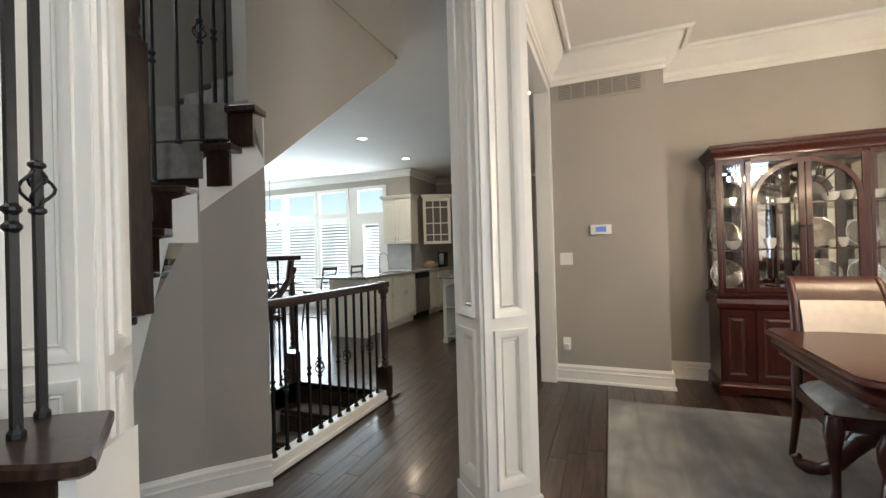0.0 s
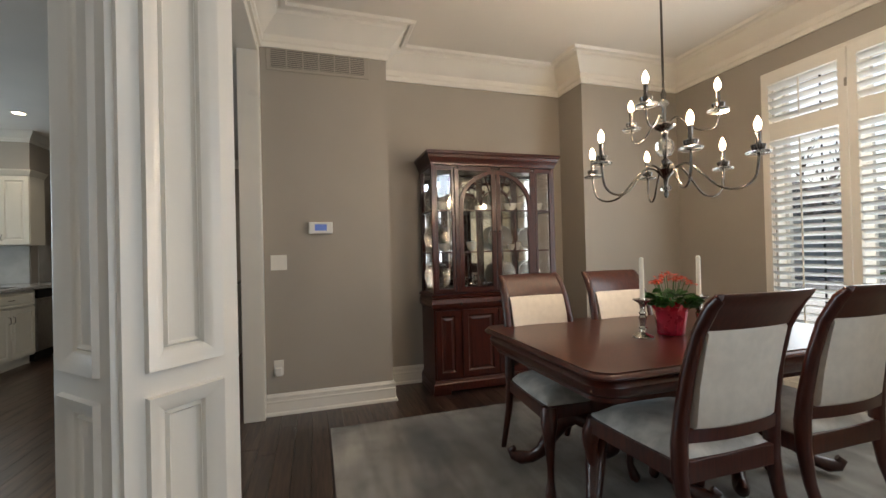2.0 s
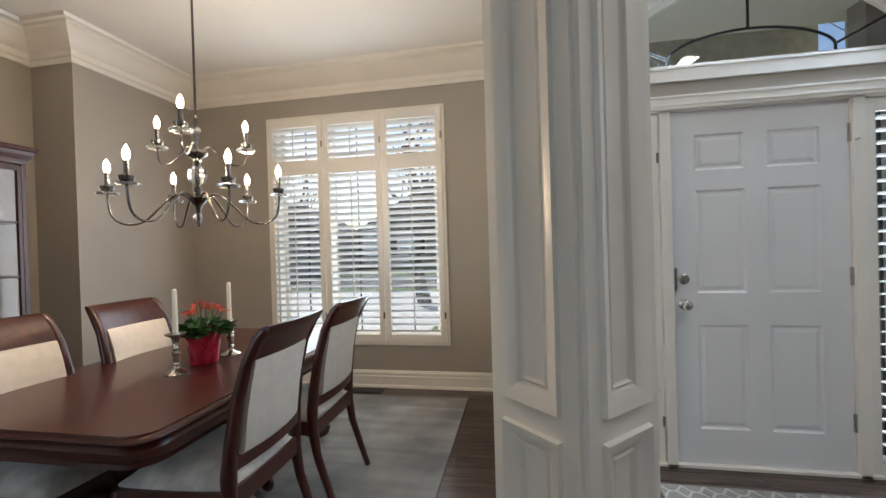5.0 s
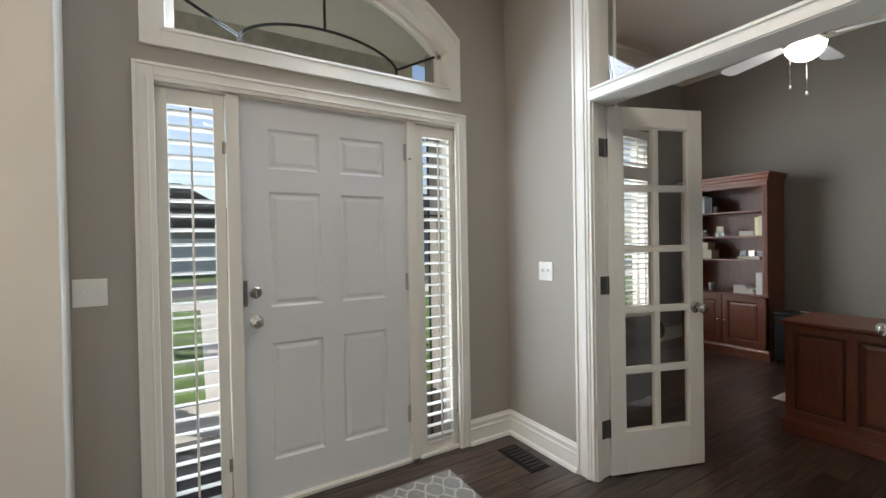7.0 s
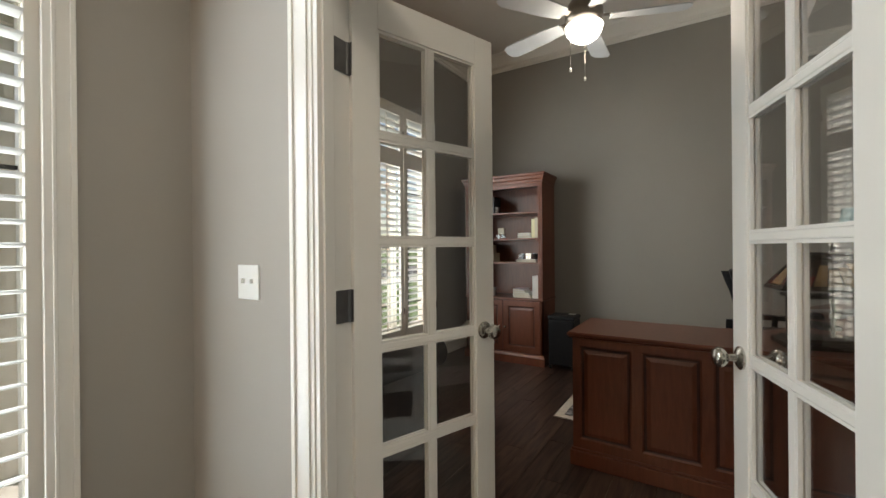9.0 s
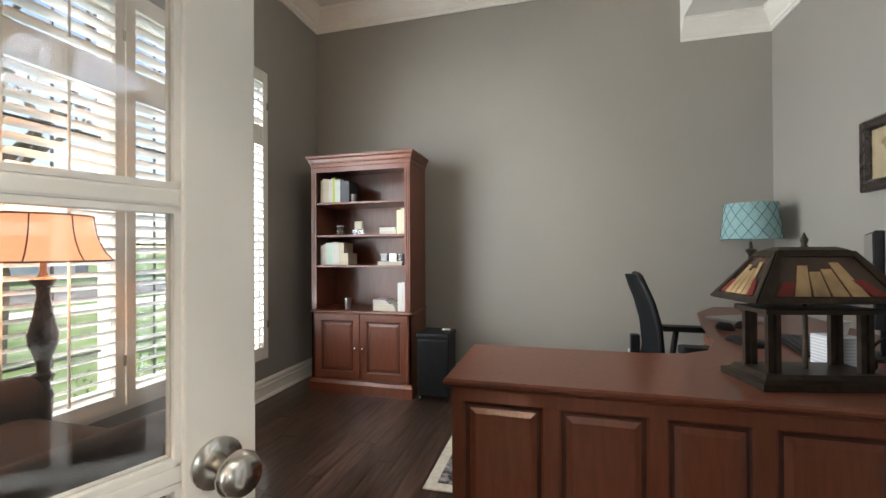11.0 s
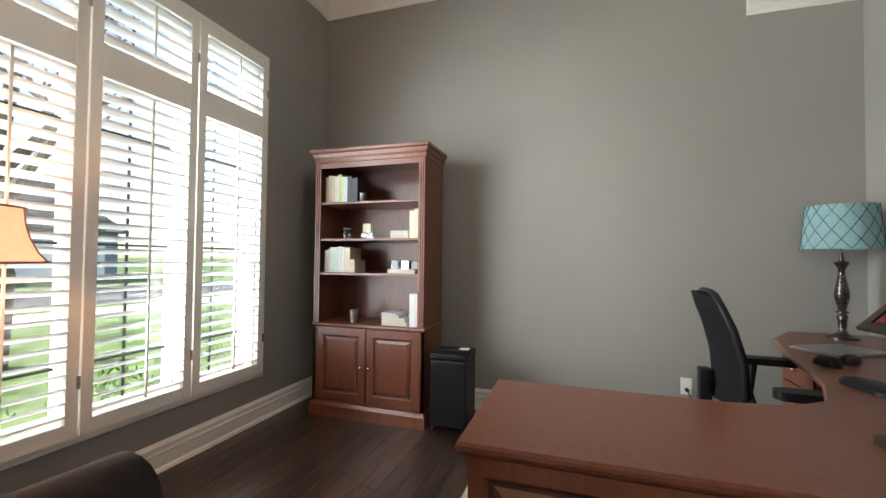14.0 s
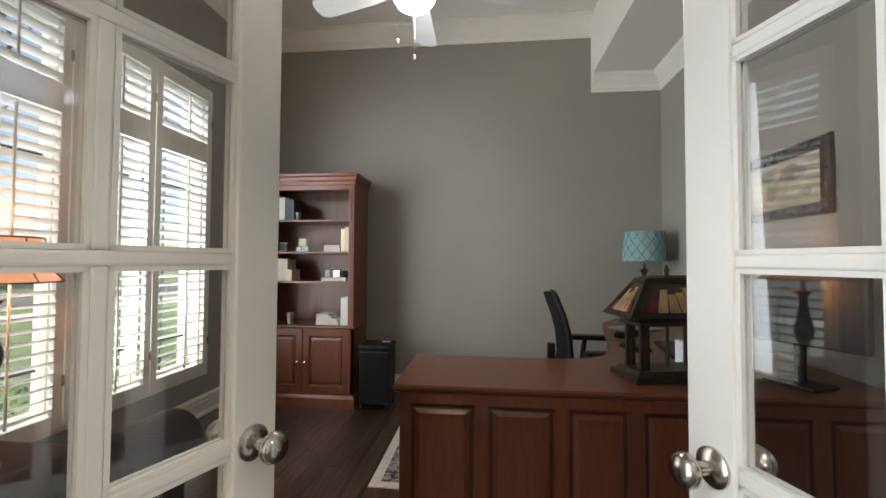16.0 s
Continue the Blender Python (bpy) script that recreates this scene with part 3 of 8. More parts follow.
def panelled(root, name, w, h, d, panels, mat, at, lift=0.0, bead=0.022, label="", front=-1, raised=True):
    """A slab in the plane of y and z, its face towards -x, with raised panels (y0, y1, z0, z1) in moulded sinkings."""
    bm = bmesh.new()
    ys = sorted({0, w, *[round(v, 4) for p in panels for v in p[:2]]})
    zs = sorted({0, h, *[round(v, 4) for p in panels for v in p[2:]]})
    for ya, yb in zip(ys, ys[1:]):
        for za, zb in zip(zs, zs[1:]):
            if not any(p[0] - 1e-4 <= ya and yb <= p[1] + 1e-4 and p[2] - 1e-4 <= za and zb <= p[3] + 1e-4 for p in panels):
                f = bm.faces.new([bm.verts.new((0, y, z)) for y, z in ((ya, za), (yb, za), (yb, zb), (ya, zb))])
    bm_box(0.0005 + 0.012, d, 0, w, 0, h, bm=bm)
    for c in ((0, 0, 0, h), (w, w, 0, h), (0, w, 0, 0), (0, w, h, h)):
        a, b, e, g = c
        f = bm.faces.new([bm.verts.new(p) for p in (((0, a, e), (0.013, a, e), (0.013, b, g), (0, b, g)))])
    rise = 0.004 if raised else 0.010
    for p in panels:
        prof = [(0, 0), (bead * 0.35, 0.007), (bead * 0.6, 0.010), (bead, 0.010), (bead * 1.9, rise), (bead * 2.0, rise)]
        rings = [[bm.verts.new((dp, yy, zz)) for yy, zz in ((p[0] + o, p[2] + o), (p[1] - o, p[2] + o), (p[1] - o, p[3] - o), (p[0] + o, p[3] - o))] for o, dp in prof]
        for a, b in zip(rings, rings[1:]):
            for k in range(4):
                f = bm.faces.new((a[k], a[(k + 1) % 4], b[(k + 1) % 4], b[k]))
                # desk and cherry panels get a darker colour in their sinkings
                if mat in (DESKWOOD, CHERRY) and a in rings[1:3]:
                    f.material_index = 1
        bm.faces.new(rings[-1])
    bmesh.ops.remove_doubles(bm, verts=bm.verts[:], dist=0.0002)
    ob = part(name, bm, mat, root, label)
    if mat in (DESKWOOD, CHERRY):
        ob.data.materials.append(DARKGROOVE)
    ob.matrix_basis = at
    return ob


def knob(root, x, y, z, mat, d=-1, label="", r=0.027):
    """A round door knob on its rose, standing out along x."""
    prof = [(0.033, 0), (0.033, 0.004), (0.026, 0.009), (0.012, 0.012), (0.010, 0.03), (0.016, 0.036), (r, 0.046), (r + 0.001, 0.055), (r * 0.8, 0.064), (0.006, 0.067)]
    ob = part("knob", bm_lathe(prof, 20), mat, root, label, smooth=50)
    ob.matrix_basis = pose(x, y, z, 0, 90 * d)
    return ob


front = tagged(new("door_front"), "white six-panel front door, closed, with nickel knob and deadbolt", kind="structure")
front.matrix_basis = pose(2.53, -0.84, 0.02)
pan = [(0.14, 0.40, 0.20, 0.80), (0.51, 0.77, 0.20, 0.80), (0.14, 0.40, 0.985, 1.575), (0.51, 0.77, 0.985, 1.575), (0.14, 0.40, 1.69, 1.895), (0.51, 0.77, 1.69, 1.895)]
panelled(front, "door_leaf", 0.90, 2.028, 0.044, pan, DOORWHITE, pose(0, 0, 0), bead=0.02)
knob(front, 0, 0.84, 0.92, NICKEL, label="satin nickel door knob")
part("deadbolt", bm_lathe([(0.03, 0), (0.03, 0.008), (0.024, 0.014), (0.008, 0.015), (0.008, 0.02)], 20), NICKEL, front, "satin nickel deadbolt", smooth=40).matrix_basis = pose(0, 0.84, 1.065, 0, -90)
part("thumb_turn", bm_box(-0.032, -0.014, 0.836, 0.844, 1.045, 1.085, 0.003), NICKEL, front)
part("strike_plate", bm_box(-0.012, -0.002, 0.878, 0.898, 1.0, 1.13, 0.002), STEEL, front)
for z in (0.22, 1.02, 1.80):
    part("hinge", bm_lathe([(0.007, 0), (0.007, 0.10)], 10), STEEL, front).matrix_basis = pose(-0.008, -0.004, z)
    part("hinge_leaf", bm_box(-0.004, -0.001, -0.03, 0.012, z, z + 0.1, 0.001), STEEL, front)
part("swing_guard", bm_box(-0.05, -0.003, -0.02, -0.008, 1.80, 1.81, 0.002), STEEL, front, "steel door guard")
for y0, y1 in ((0.124, 0.402), (-1.192, -0.91)):
    shutter(2.535, y0, y1, ((0.075, 1.975),), stile=0.047, tilt=10, pitch=0.066, label="narrow white plantation shutter on the sidelight")
    pane_unit("sidelight", 2.63, y0, y1, 0.02, 2.05, (0.55, 1.05, 1.5), ((y0 + y1) / 2,), "white sidelight sash, its shaded grille coloured dark")

# arched transom
bm = bmesh.new()
o, i2, mid = arc(28, 0.11), arc(28, 0.0), arc(28, 0.08)
bm2 = bmesh.new()


def arch_band(bm, outer, inner, x0, x1):
    for k in range(len(outer) - 1):
        q = [outer[k], outer[k + 1], inner[k + 1], inner[k]]
        bm_poly([(x0, a, b) for a, b in q], (x1 - x0, 0, 0), bm)


arch_band(bm, o, i2, 2.48, 2.4995)
arch_band(bm, o, mid, 2.473, 2.48)
arch_band(bm, arc(28, 0.0), arc(28, -0.018), 2.48, 2.62)
arch_band(bm, arc(28, -0.018), arc(28, -0.05), 2.56, 2.60)
yl, yr = i2[0][0], i2[-1][0]
for a in ((o[0][0], yl), (yr, o[-1][0])):
    bm_box(2.48, 2.4995, min(a) , max(a), 2.215, ARC_Z, bm=bm)
for yi, (yo, zo) in ((yl, o[0]), (yr, o[-1])):
    bm_poly([(2.48, yi, ARC_Z), (2.48, yo, ARC_Z), (2.48, yo, zo)], (0.0195, 0, 0), bm)
bm_box(2.48, 2.4995, min(yl, yr), max(yl, yr), 2.215, 2.285, bm=bm, bevel=0.002)
bm_box(2.475, 2.64, min(yl, yr), max(yl, yr), 2.285, 2.30, bm=bm)
bm_box(2.56, 2.60, min(yl, yr), max(yl, yr), 2.30, 2.335, bm=bm)
for y in (min(yl, yr), max(yl, yr) - 0.05):
    bm_box(2.56, 2.60, y, y + 0.05, 2.30, ARC_Z, bm=bm)
for y in (min(yl, yr), max(yl, yr) - 0.016):
    bm_box(2.48, 2.62, y, y + 0.016, 2.285, ARC_Z + 0.005, bm=bm)
solid("transom_casing", bm, WHITE, "white moulded casing of the arched transom", kind="structure")
tr = tagged(new("transom"), "arched transom glass with dark curved caming", kind="structure")
part("came", bm_tube([(2.574, ARC_Y - 0.43 * math.cos(math.pi * k / 16), 2.375 + 0.135 * math.sin(math.pi * k / 16) ** 1.2) for k in range(17)], 0.0075, 6), IRON, tr)
for s in (-1, 1):
    part("came", bm_tube([(2.574, ARC_Y + s * 0.43, 2.375), (2.574, ARC_Y + s * 0.705, 2.515)], 0.0075, 6), IRON, tr)
    part("came", bm_tube([(2.574, ARC_Y + s * 0.43, 2.375), (2.574, ARC_Y + s * 0.43, 2.335)], 0.0075, 6), IRON, tr)
part("came", bm_tube([(2.574, ARC_Y, 2.51), (2.574, ARC_Y, 2.79)], 0.0075, 6), IRON, tr)
g = part("pane", bm_poly([(2.58, y, z) for y, z in arc(28, -0.03)] + [(2.58, yr + 0.03, 2.31), (2.58, yl - 0.03, 2.31)], (0.004, 0, 0)), GLASS, tr)
g.visible_shadow = False

# glazed double door to the study
bm = bmesh.new()
for x0, x1 in ((1.778, 1.892), (0.435, 0.548)):
    lo, hi = (x0, x1) if x0 > 1 else (x1, x0)
    s = 1 if x0 > 1 else -1
    bm_box(lo, lo + s * 0.018, -1.745, -1.585, 0, 2.80, bm=bm, bevel=0.002)
    bm_box(lo + s * 0.018, hi, -1.6, -1.580, 0, 2.90, bm=bm, bevel=0.003)
    bm_box(hi - s * 0.016, hi, -1.58, -1.573, 0, 2.90, bm=bm, bevel=0.002)
    bm_box(lo + s * 0.035, lo + s * 0.05, -1.58, -1.574, 0, 2.90, bm=bm, bevel=0.002)
    bm_box(lo + s * 0.004, hi, -1.82, -1.80, 0, 2.90, bm=bm, bevel=0.003)
    bm_box(lo - s * 0.010, lo, -1.64, -1.60, 0, 2.065, bm=bm, bevel=0.002)
for y0, y1, z0, z1 in ((-1.745, -1.585, 2.065, 2.14), (-1.60, -1.575, 2.07, 2.13), (-1.745, -1.6, 2.78, 2.80), (-1.6, -1.58, 2.80, 2.90)):
    bm_box(0.548, 1.778, y0, y1, z0, z1, bm=bm, bevel=0.002)
bm_box(0.548, 1.778, -1.574, -1.568, 2.118, 2.132, bm=bm, bevel=0.002)
solid("door_casing_study", bm, WHITE, "white moulded casing and bar of the glazed study door", kind="structure")
g = solid("transom_pane", bm_box(0.548, 1.778, -1.67, -1.665, 2.14, 2.78), GLASS, "clear transom glass over the study door", kind="structure")
g.visible_shadow = False


def french_leaf(name, hx, hy, direction, flip):
    """A ten-light leaf of 0.6 m; direction: degrees of the way from hinge to latch."""
    root = tagged(new(name), "white ten-light glazed door leaf, standing open into the study", kind="structure")
    root.matrix_basis = pose(hx, hy, 0.008, 0, 0, direction)
    W, H, S = 0.61, 2.05, 0.095
    bm = bmesh.new()
    t = 0.018
    bm_box(0.003, S, -t, t, 0, H, 0.003, bm=bm), bm_box(W - S, W, -t, t, 0, H, 0.003, bm=bm)
    bm_box(S, W - S, -t, t, 0, 0.235, 0.002, bm=bm), bm_box(S, W - S, -t, t, H - 0.11, H, 0.002, bm=bm)
    part("door_frame", bm, WHITE, root)
    gz0, gz1 = 0.235, H - 0.11
    step = (gz1 - gz0) / 5
    for k in range(1, 5):
        part("muntin", bm_box(S, W - S, -0.013, 0.013, gz0 + step * k - 0.011, gz0 + step * k + 0.011, 0.004), WHITE, root)
    for k in range(5):
        part("muntin", bm_box(W / 2 - 0.011, W / 2 + 0.011, -0.013, 0.013, gz0 + step * k + (0.011 if k else 0), gz0 + step * (k + 1) - (0.011 if k < 4 else 0), 0.004), WHITE, root)
    for k in range(5):
        for x0, x1 in ((S, W / 2), (W / 2, W - S)):
            p = part("pane", bm_box(x0, x1, -0.002, 0.002, gz0 + step * k, gz0 + step * (k + 1)), DOORGLASS, root)
            p.visible_shadow = False
            bm = bmesh.new()
            a, b, c, d = x0 + (0.011 if x0 > S else 0), x1 - (0.011 if x1 < W - S else 0), gz0 + step * k + (0.011 if k else 0), gz0 + step * (k + 1) - (0.011 if k < 4 else 0)
            for s in (-1, 1):
                for q in ((a, a + 0.008, c, d), (b - 0.008, b, c, d), (a, b, c, c + 0.008), (a, b, d - 0.008, d)):
                    bm_box(q[0], q[1], s * 0.003, s * 0.012, q[2], q[3], bm=bm)
            part("glazing_bead", bm, WHITE, root)
    for s in (-1, 1):
        k = part("knob", bm_lathe([(0.033, 0), (0.033, 0.005), (0.026, 0.010), (0.012, 0.013), (0.010, 0.032), (0.018, 0.038), (0.028, 0.048), (0.029, 0.057), (0.022, 0.068), (0.006, 0.071)], 20), NICKEL, root, "satin nickel knob", smooth=50)
        k.matrix_basis = pose(W - 0.055, s * t, 0.915, -90 * s)
    for z in (0.26, 1.06, 1.82):
        part("hinge", bm_box(0.0, 0.003, -t, t, z - 0.05, z + 0.05, 0.001), HINGE, root, "dark steel hinge")
        part("hinge_pin", bm_lathe([(0.007, 0), (0.007, 0.10)], 10), HINGE, root).matrix_basis = pose(-0.006, -0.004 * flip, z - 0.05)


french_leaf("door_study", 1.778, -1.708, -109, 1)
french_leaf("door_study", 0.581, -1.702, -72.5, -1)
for hx, side in ((1.778, -1), (0.548, 1)):
    for hz in (0.268, 1.068, 1.828):
        solid("jamb_hinge", bm_box(hx, hx + side * 0.004, -1.706, -1.648, hz - 0.05, hz + 0.05, 0.0015), HINGE, "dark steel hinge leaf on the study door jamb", kind="structure")


def wall_plate(name, origin, n, w, h, rockers, label):
    root = thing(name, label, "switch" if "switch" in name else "outlet", origin, n)
    part("plate", bm_box(-w / 2, w / 2, -0.006, 0, -h / 2, h / 2, 0.003), PLASTIC, root)
    for k in range(rockers):
        x = (k - (rockers - 1) / 2) * 0.046
        if "switch" in name:
            part("toggle", bm_box(x - 0.005, x + 0.005, -0.018, -0.006, -0.003, 0.012, 0.002), PLASTIC, root)
        else:
            for z in (-0.02, 0.02):
                part("socket", bm_lathe([(0.016, 0), (0.016, 0.002)], 14), PLASTIC, root).matrix_basis = pose(x, -0.006, z, 90)
    return root


wall_plate("light_switch", (-0.228, 4.24, 1.155), 0, 0.115, 0.115, 2, "white double light switch plate on the greige wall")
wall_plate("wall_outlet", (-0.243, 4.24, 0.355), 0, 0.07, 0.115, 1, "white wall outlet with a plug-in freshener on the greige wall")
solid("air_freshener", bm_box(-0.268, -0.218, 4.19, 4.234, 0.30, 0.36, 0.01), PLASTIC, "white plug-in air freshener in the outlet", "air freshener")
wall_plate("light_switch", (2.5, 0.636, 1.135), -90, 0.115, 0.115, 2, "white double light switch plate beside the front door")
wall_plate("light_switch", (2.135, -1.6, 1.135), 180, 0.115, 0.115, 2, "white double light switch plate beside the study door")
wall_plate("wall_outlet", (0.535, -5.5, 0.33), 180, 0.07, 0.115, 1, "white wall outlet behind the desk chair")
plug = thing("power_cord", "black plug and cord hanging from the wall outlet", "cable", (0.535, -5.487, 0.31))
part("plug_body", bm_lathe([(0.012, 0), (0.013, 0.02), (0.006, 0.03)], 12), BLACK, plug).matrix_basis = pose(0, 0, 0, -90)
part("cord", bm_tube([(0, 0.03, 0), (-0.01, 0.045, -0.03), (-0.03, 0.04, -0.12), (-0.05, 0.03, -0.30)], 0.0035, 6), BLACK, plug)
th = thing("thermostat", "white thermostat with a blue lit screen on the wall", "thermostat", (0.085, 4.24, 1.418))
part("case", bm_box(-0.09, 0.09, -0.028, 0, -0.045, 0.045, 0.006), PLASTIC, th)
part("screen", bm_box(-0.045, 0.045, -0.030, -0.027, -0.022, 0.028, 0.001), glow("lcd_blue", (0.10, 0.16, 0.42), 0.35), th, "blue lit screen")
vg = thing("air_return_vent", "greige painted return air grille high on the wall", "vent", (0.10, 4.24, 2.72))
part("vent_frame", bm_box(-0.39, 0.39, -0.010, 0, -0.092, 0.092, 0.004), WALL, vg)
# flat dark panels paint in the shade behind the grille slats
VENTDARK = material("vent_shadow_paint", (0.16, 0.15, 0.135), 0.7, noise_scale=8, amount=0.1)
for k in range(6):
    x0 = -0.355 + k * 0.1195
    part("opening", bm_box(x0, x0 + 0.108, -0.0115, -0.009, -0.068, 0.068), VENTDARK, vg)
    for j in range(9):
        part("slat", bm_box(x0, x0 + 0.108, -0.015, -0.0116, -0.066 + j * 0.0148, -0.060 + j * 0.0148), WALL, vg)


def floor_vent(x0, x1, y0, y1, label):
    root = thing("floor_vent", label, "vent", ((x0 + x1) / 2, (y0 + y1) / 2, 0.001))
    w, d = (x1 - x0) / 2, (y1 - y0) / 2
    part("plate", bm_box(-w, w, -d, d, 0, 0.004, 0.001), BLACK, root)
    n = 8
    for k in range(n):
        if w > d:
            part("slat", bm_box(-w + 0.015 + (2 * w - 0.03) * k / n, -w + 0.006 + (2 * w - 0.03) * (k + 1) / n, -d + 0.015, d - 0.015, 0.004, 0.008), IRON, root)
        else:
            part("slat", bm_box(-w + 0.015, w - 0.015, -d + 0.015 + (2 * d - 0.03) * k / n, -d + 0.006 + (2 * d - 0.03) * (k + 1) / n, 0.004, 0.008), IRON, root)


floor_vent(2.03, 2.34, -1.50, -1.36, "dark brown metal floor register on the oak floor")
floor_vent(3.47, 3.60, 2.20, 2.50, "dark brown metal floor register under the dining window")


# ---------------------------------------------------------------- rugs
def pile_rug(name, x0, x1, y0, y1, mat, label, h=0.012):
    bm = bmesh.new()
    nx, ny = 40, 36
    grid = [[bm.verts.new((x0 + (x1 - x0) * i / nx, y0 + (y1 - y0) * j / ny, h + 0.0025 * noise.noise((i * 0.35, j * 0.35, 1.0)))) for j in range(ny + 1)] for i in range(nx + 1)]
    for i in range(nx):
        for j in range(ny):
            bm.faces.new((grid[i][j], grid[i + 1][j], grid[i + 1][j + 1], grid[i][j + 1]))
    bm_box(x0, x1, y0, y1, 0.001, h - 0.003, bm=bm)
    return solid(name, bm, mat, label, "rug", smooth=30)


pile_rug("area_rug", 0.115, 3.42, 1.40, 3.81, RUG, "large plain grey cut-pile rug under the dining table")

TREL = material("grey_doormat_weave", (0.20, 0.185, 0.165), 0.95, noise_scale=30, amount=0.12, bump=0.5, bump_scale=400)
TRELLINE = material("cream_mat_lines", (0.37, 0.34, 0.30), 0.95, noise_scale=30, amount=0.1, bump=0.4, bump_scale=400)
mat_root = thing("door_mat", "grey door mat with a cream trellis pattern on the oak floor", "mat", (2.055, -0.37, 0.002), 0)
part("mat_body", bm_box(-0.25, 0.25, -0.61, 0.61, 0, 0.007, 0.002), TREL, mat_root)


def trellis(root, w, l, px, py, mat, z, width=0.006):
    bm = bmesh.new()
    nx, ny = int(round(2 * w / px)), int(round(2 * l / py))
    for i in range(nx + 1):
        for s in (-1, 1):
            pts = []
            for k in range(ny * 12 + 1):
                t = k / 12
                wave = math.sin(math.pi * t + math.pi * (i % 2)) * s
                sh = wave * (1.25 - 0.25 * wave * wave)
                x = -w + i * px + sh * px * 0.5
                pts.append((max(-w + 0.004, min(w - 0.004, x)), -l + py * t))
            for a, b in zip(pts, pts[1:]):
                d = Vector((b[0] - a[0], b[1] - a[1]))
                if d.length < 1e-6 or (abs(a[0]) > w - 0.005 and abs(b[0]) > w - 0.005):
                    continue
                nrm = Vector((-d.y, d.x)).normalized() * width
                bm.faces.new([bm.verts.new((q[0] + e * nrm.x, q[1] + e * nrm.y, z)) for q, e in ((a, 1), (a, -1), (b, -1), (b, 1))])
    return part("pattern", bm, mat, root, "cream trellis lines")


trellis(mat_root, 0.245, 0.605, 0.123, 0.110, TRELLINE, 0.0075)


# ---------------------------------------------------------------- dining room
def rounded_rect(hx, hy, r, n=6):
    pts = []
    for cx, cy, a0 in ((hx - r, hy - r, 0), (-hx + r, hy - r, 90), (-hx + r, -hy + r, 180), (hx - r, -hy + r, 270)):
        pts += [(cx + r * math.cos(radians(a0 + 90 * k / n)), cy + r * math.sin(radians(a0 + 90 * k / n))) for k in range(n + 1)]
    return pts


def bm_stack(outline, levels, bm=None):
    """An outline lofted through levels of (inset, height)."""
    bm = bm or bmesh.new()
    rings = []
    for ins, z in levels:
        ring = []
        for x, y in outline:
            l = math.hypot(x, y)
            ring.append(bm.verts.new((x - math.copysign(min(ins, abs(x)), x), y - math.copysign(min(ins, abs(y)), y), z)))
        rings.append(ring)
    k = len(outline)
    for a, b in zip(rings, rings[1:]):
        for i in range(k):
            bm.faces.new((a[i], a[(i + 1) % k], b[(i + 1) % k], b[i]))
    bm.faces.new(rings[0][::-1]), bm.faces.new(rings[-1])
    return bm


TABLE = (1.83, 2.625)
table = thing("dining_table", "dark cherry double-pedestal dining table with rounded corners on the grey rug", "table", (*TABLE, 0.0125))
rr = rounded_rect(0.85, 0.55, 0.09)
part("tabletop", bm_stack(rr, [(0.02, 0.708), (0.004, 0.714), (0.0, 0.722), (0.004, 0.73), (0.014, 0.735), (0.014, 0.742), (0.02, 0.742)]), CHERRY, table, smooth=40)
part("apron", bm_stack(rounded_rect(0.85, 0.55, 0.1), [(0.075, 0.61), (0.05, 0.614), (0.05, 0.63), (0.026, 0.65), (0.02, 0.68), (0.032, 0.70), (0.04, 0.708)]), CHERRY, table, smooth=40)
for s in (-1, 1):
    cx = s * 0.42
    part("pedestal", bm_lathe([(0.13, 0.61), (0.13, 0.585), (0.06, 0.56), (0.055, 0.53), (0.075, 0.50), (0.095, 0.45), (0.085, 0.38), (0.055, 0.33), (0.065, 0.31), (0.09, 0.27), (0.10, 0.22), (0.075, 0.17), (0.05, 0.15)], 20, (cx, 0, 0)), CHERRY, table, smooth=50)
    for q in range(4):
        a = radians(45 + 90 * q)
        pts, rad = [], []
        for r, z, w in ((0.06, 0.30, 0.045), (0.13, 0.33, 0.05), (0.20, 0.29, 0.05), (0.26, 0.20, 0.042), (0.31, 0.11, 0.034), (0.37, 0.06, 0.03), (0.43, 0.045, 0.036), (0.47, 0.05, 0.03), (0.485, 0.075, 0.022), (0.465, 0.09, 0.015)):
            pts.append((cx + r * math.cos(a), r * math.sin(a), z))
            rad.append(w)
        part("pedestal_foot", bm_tube(pts, rad, 10), CHERRY, table, "carved scroll foot", smooth=60)


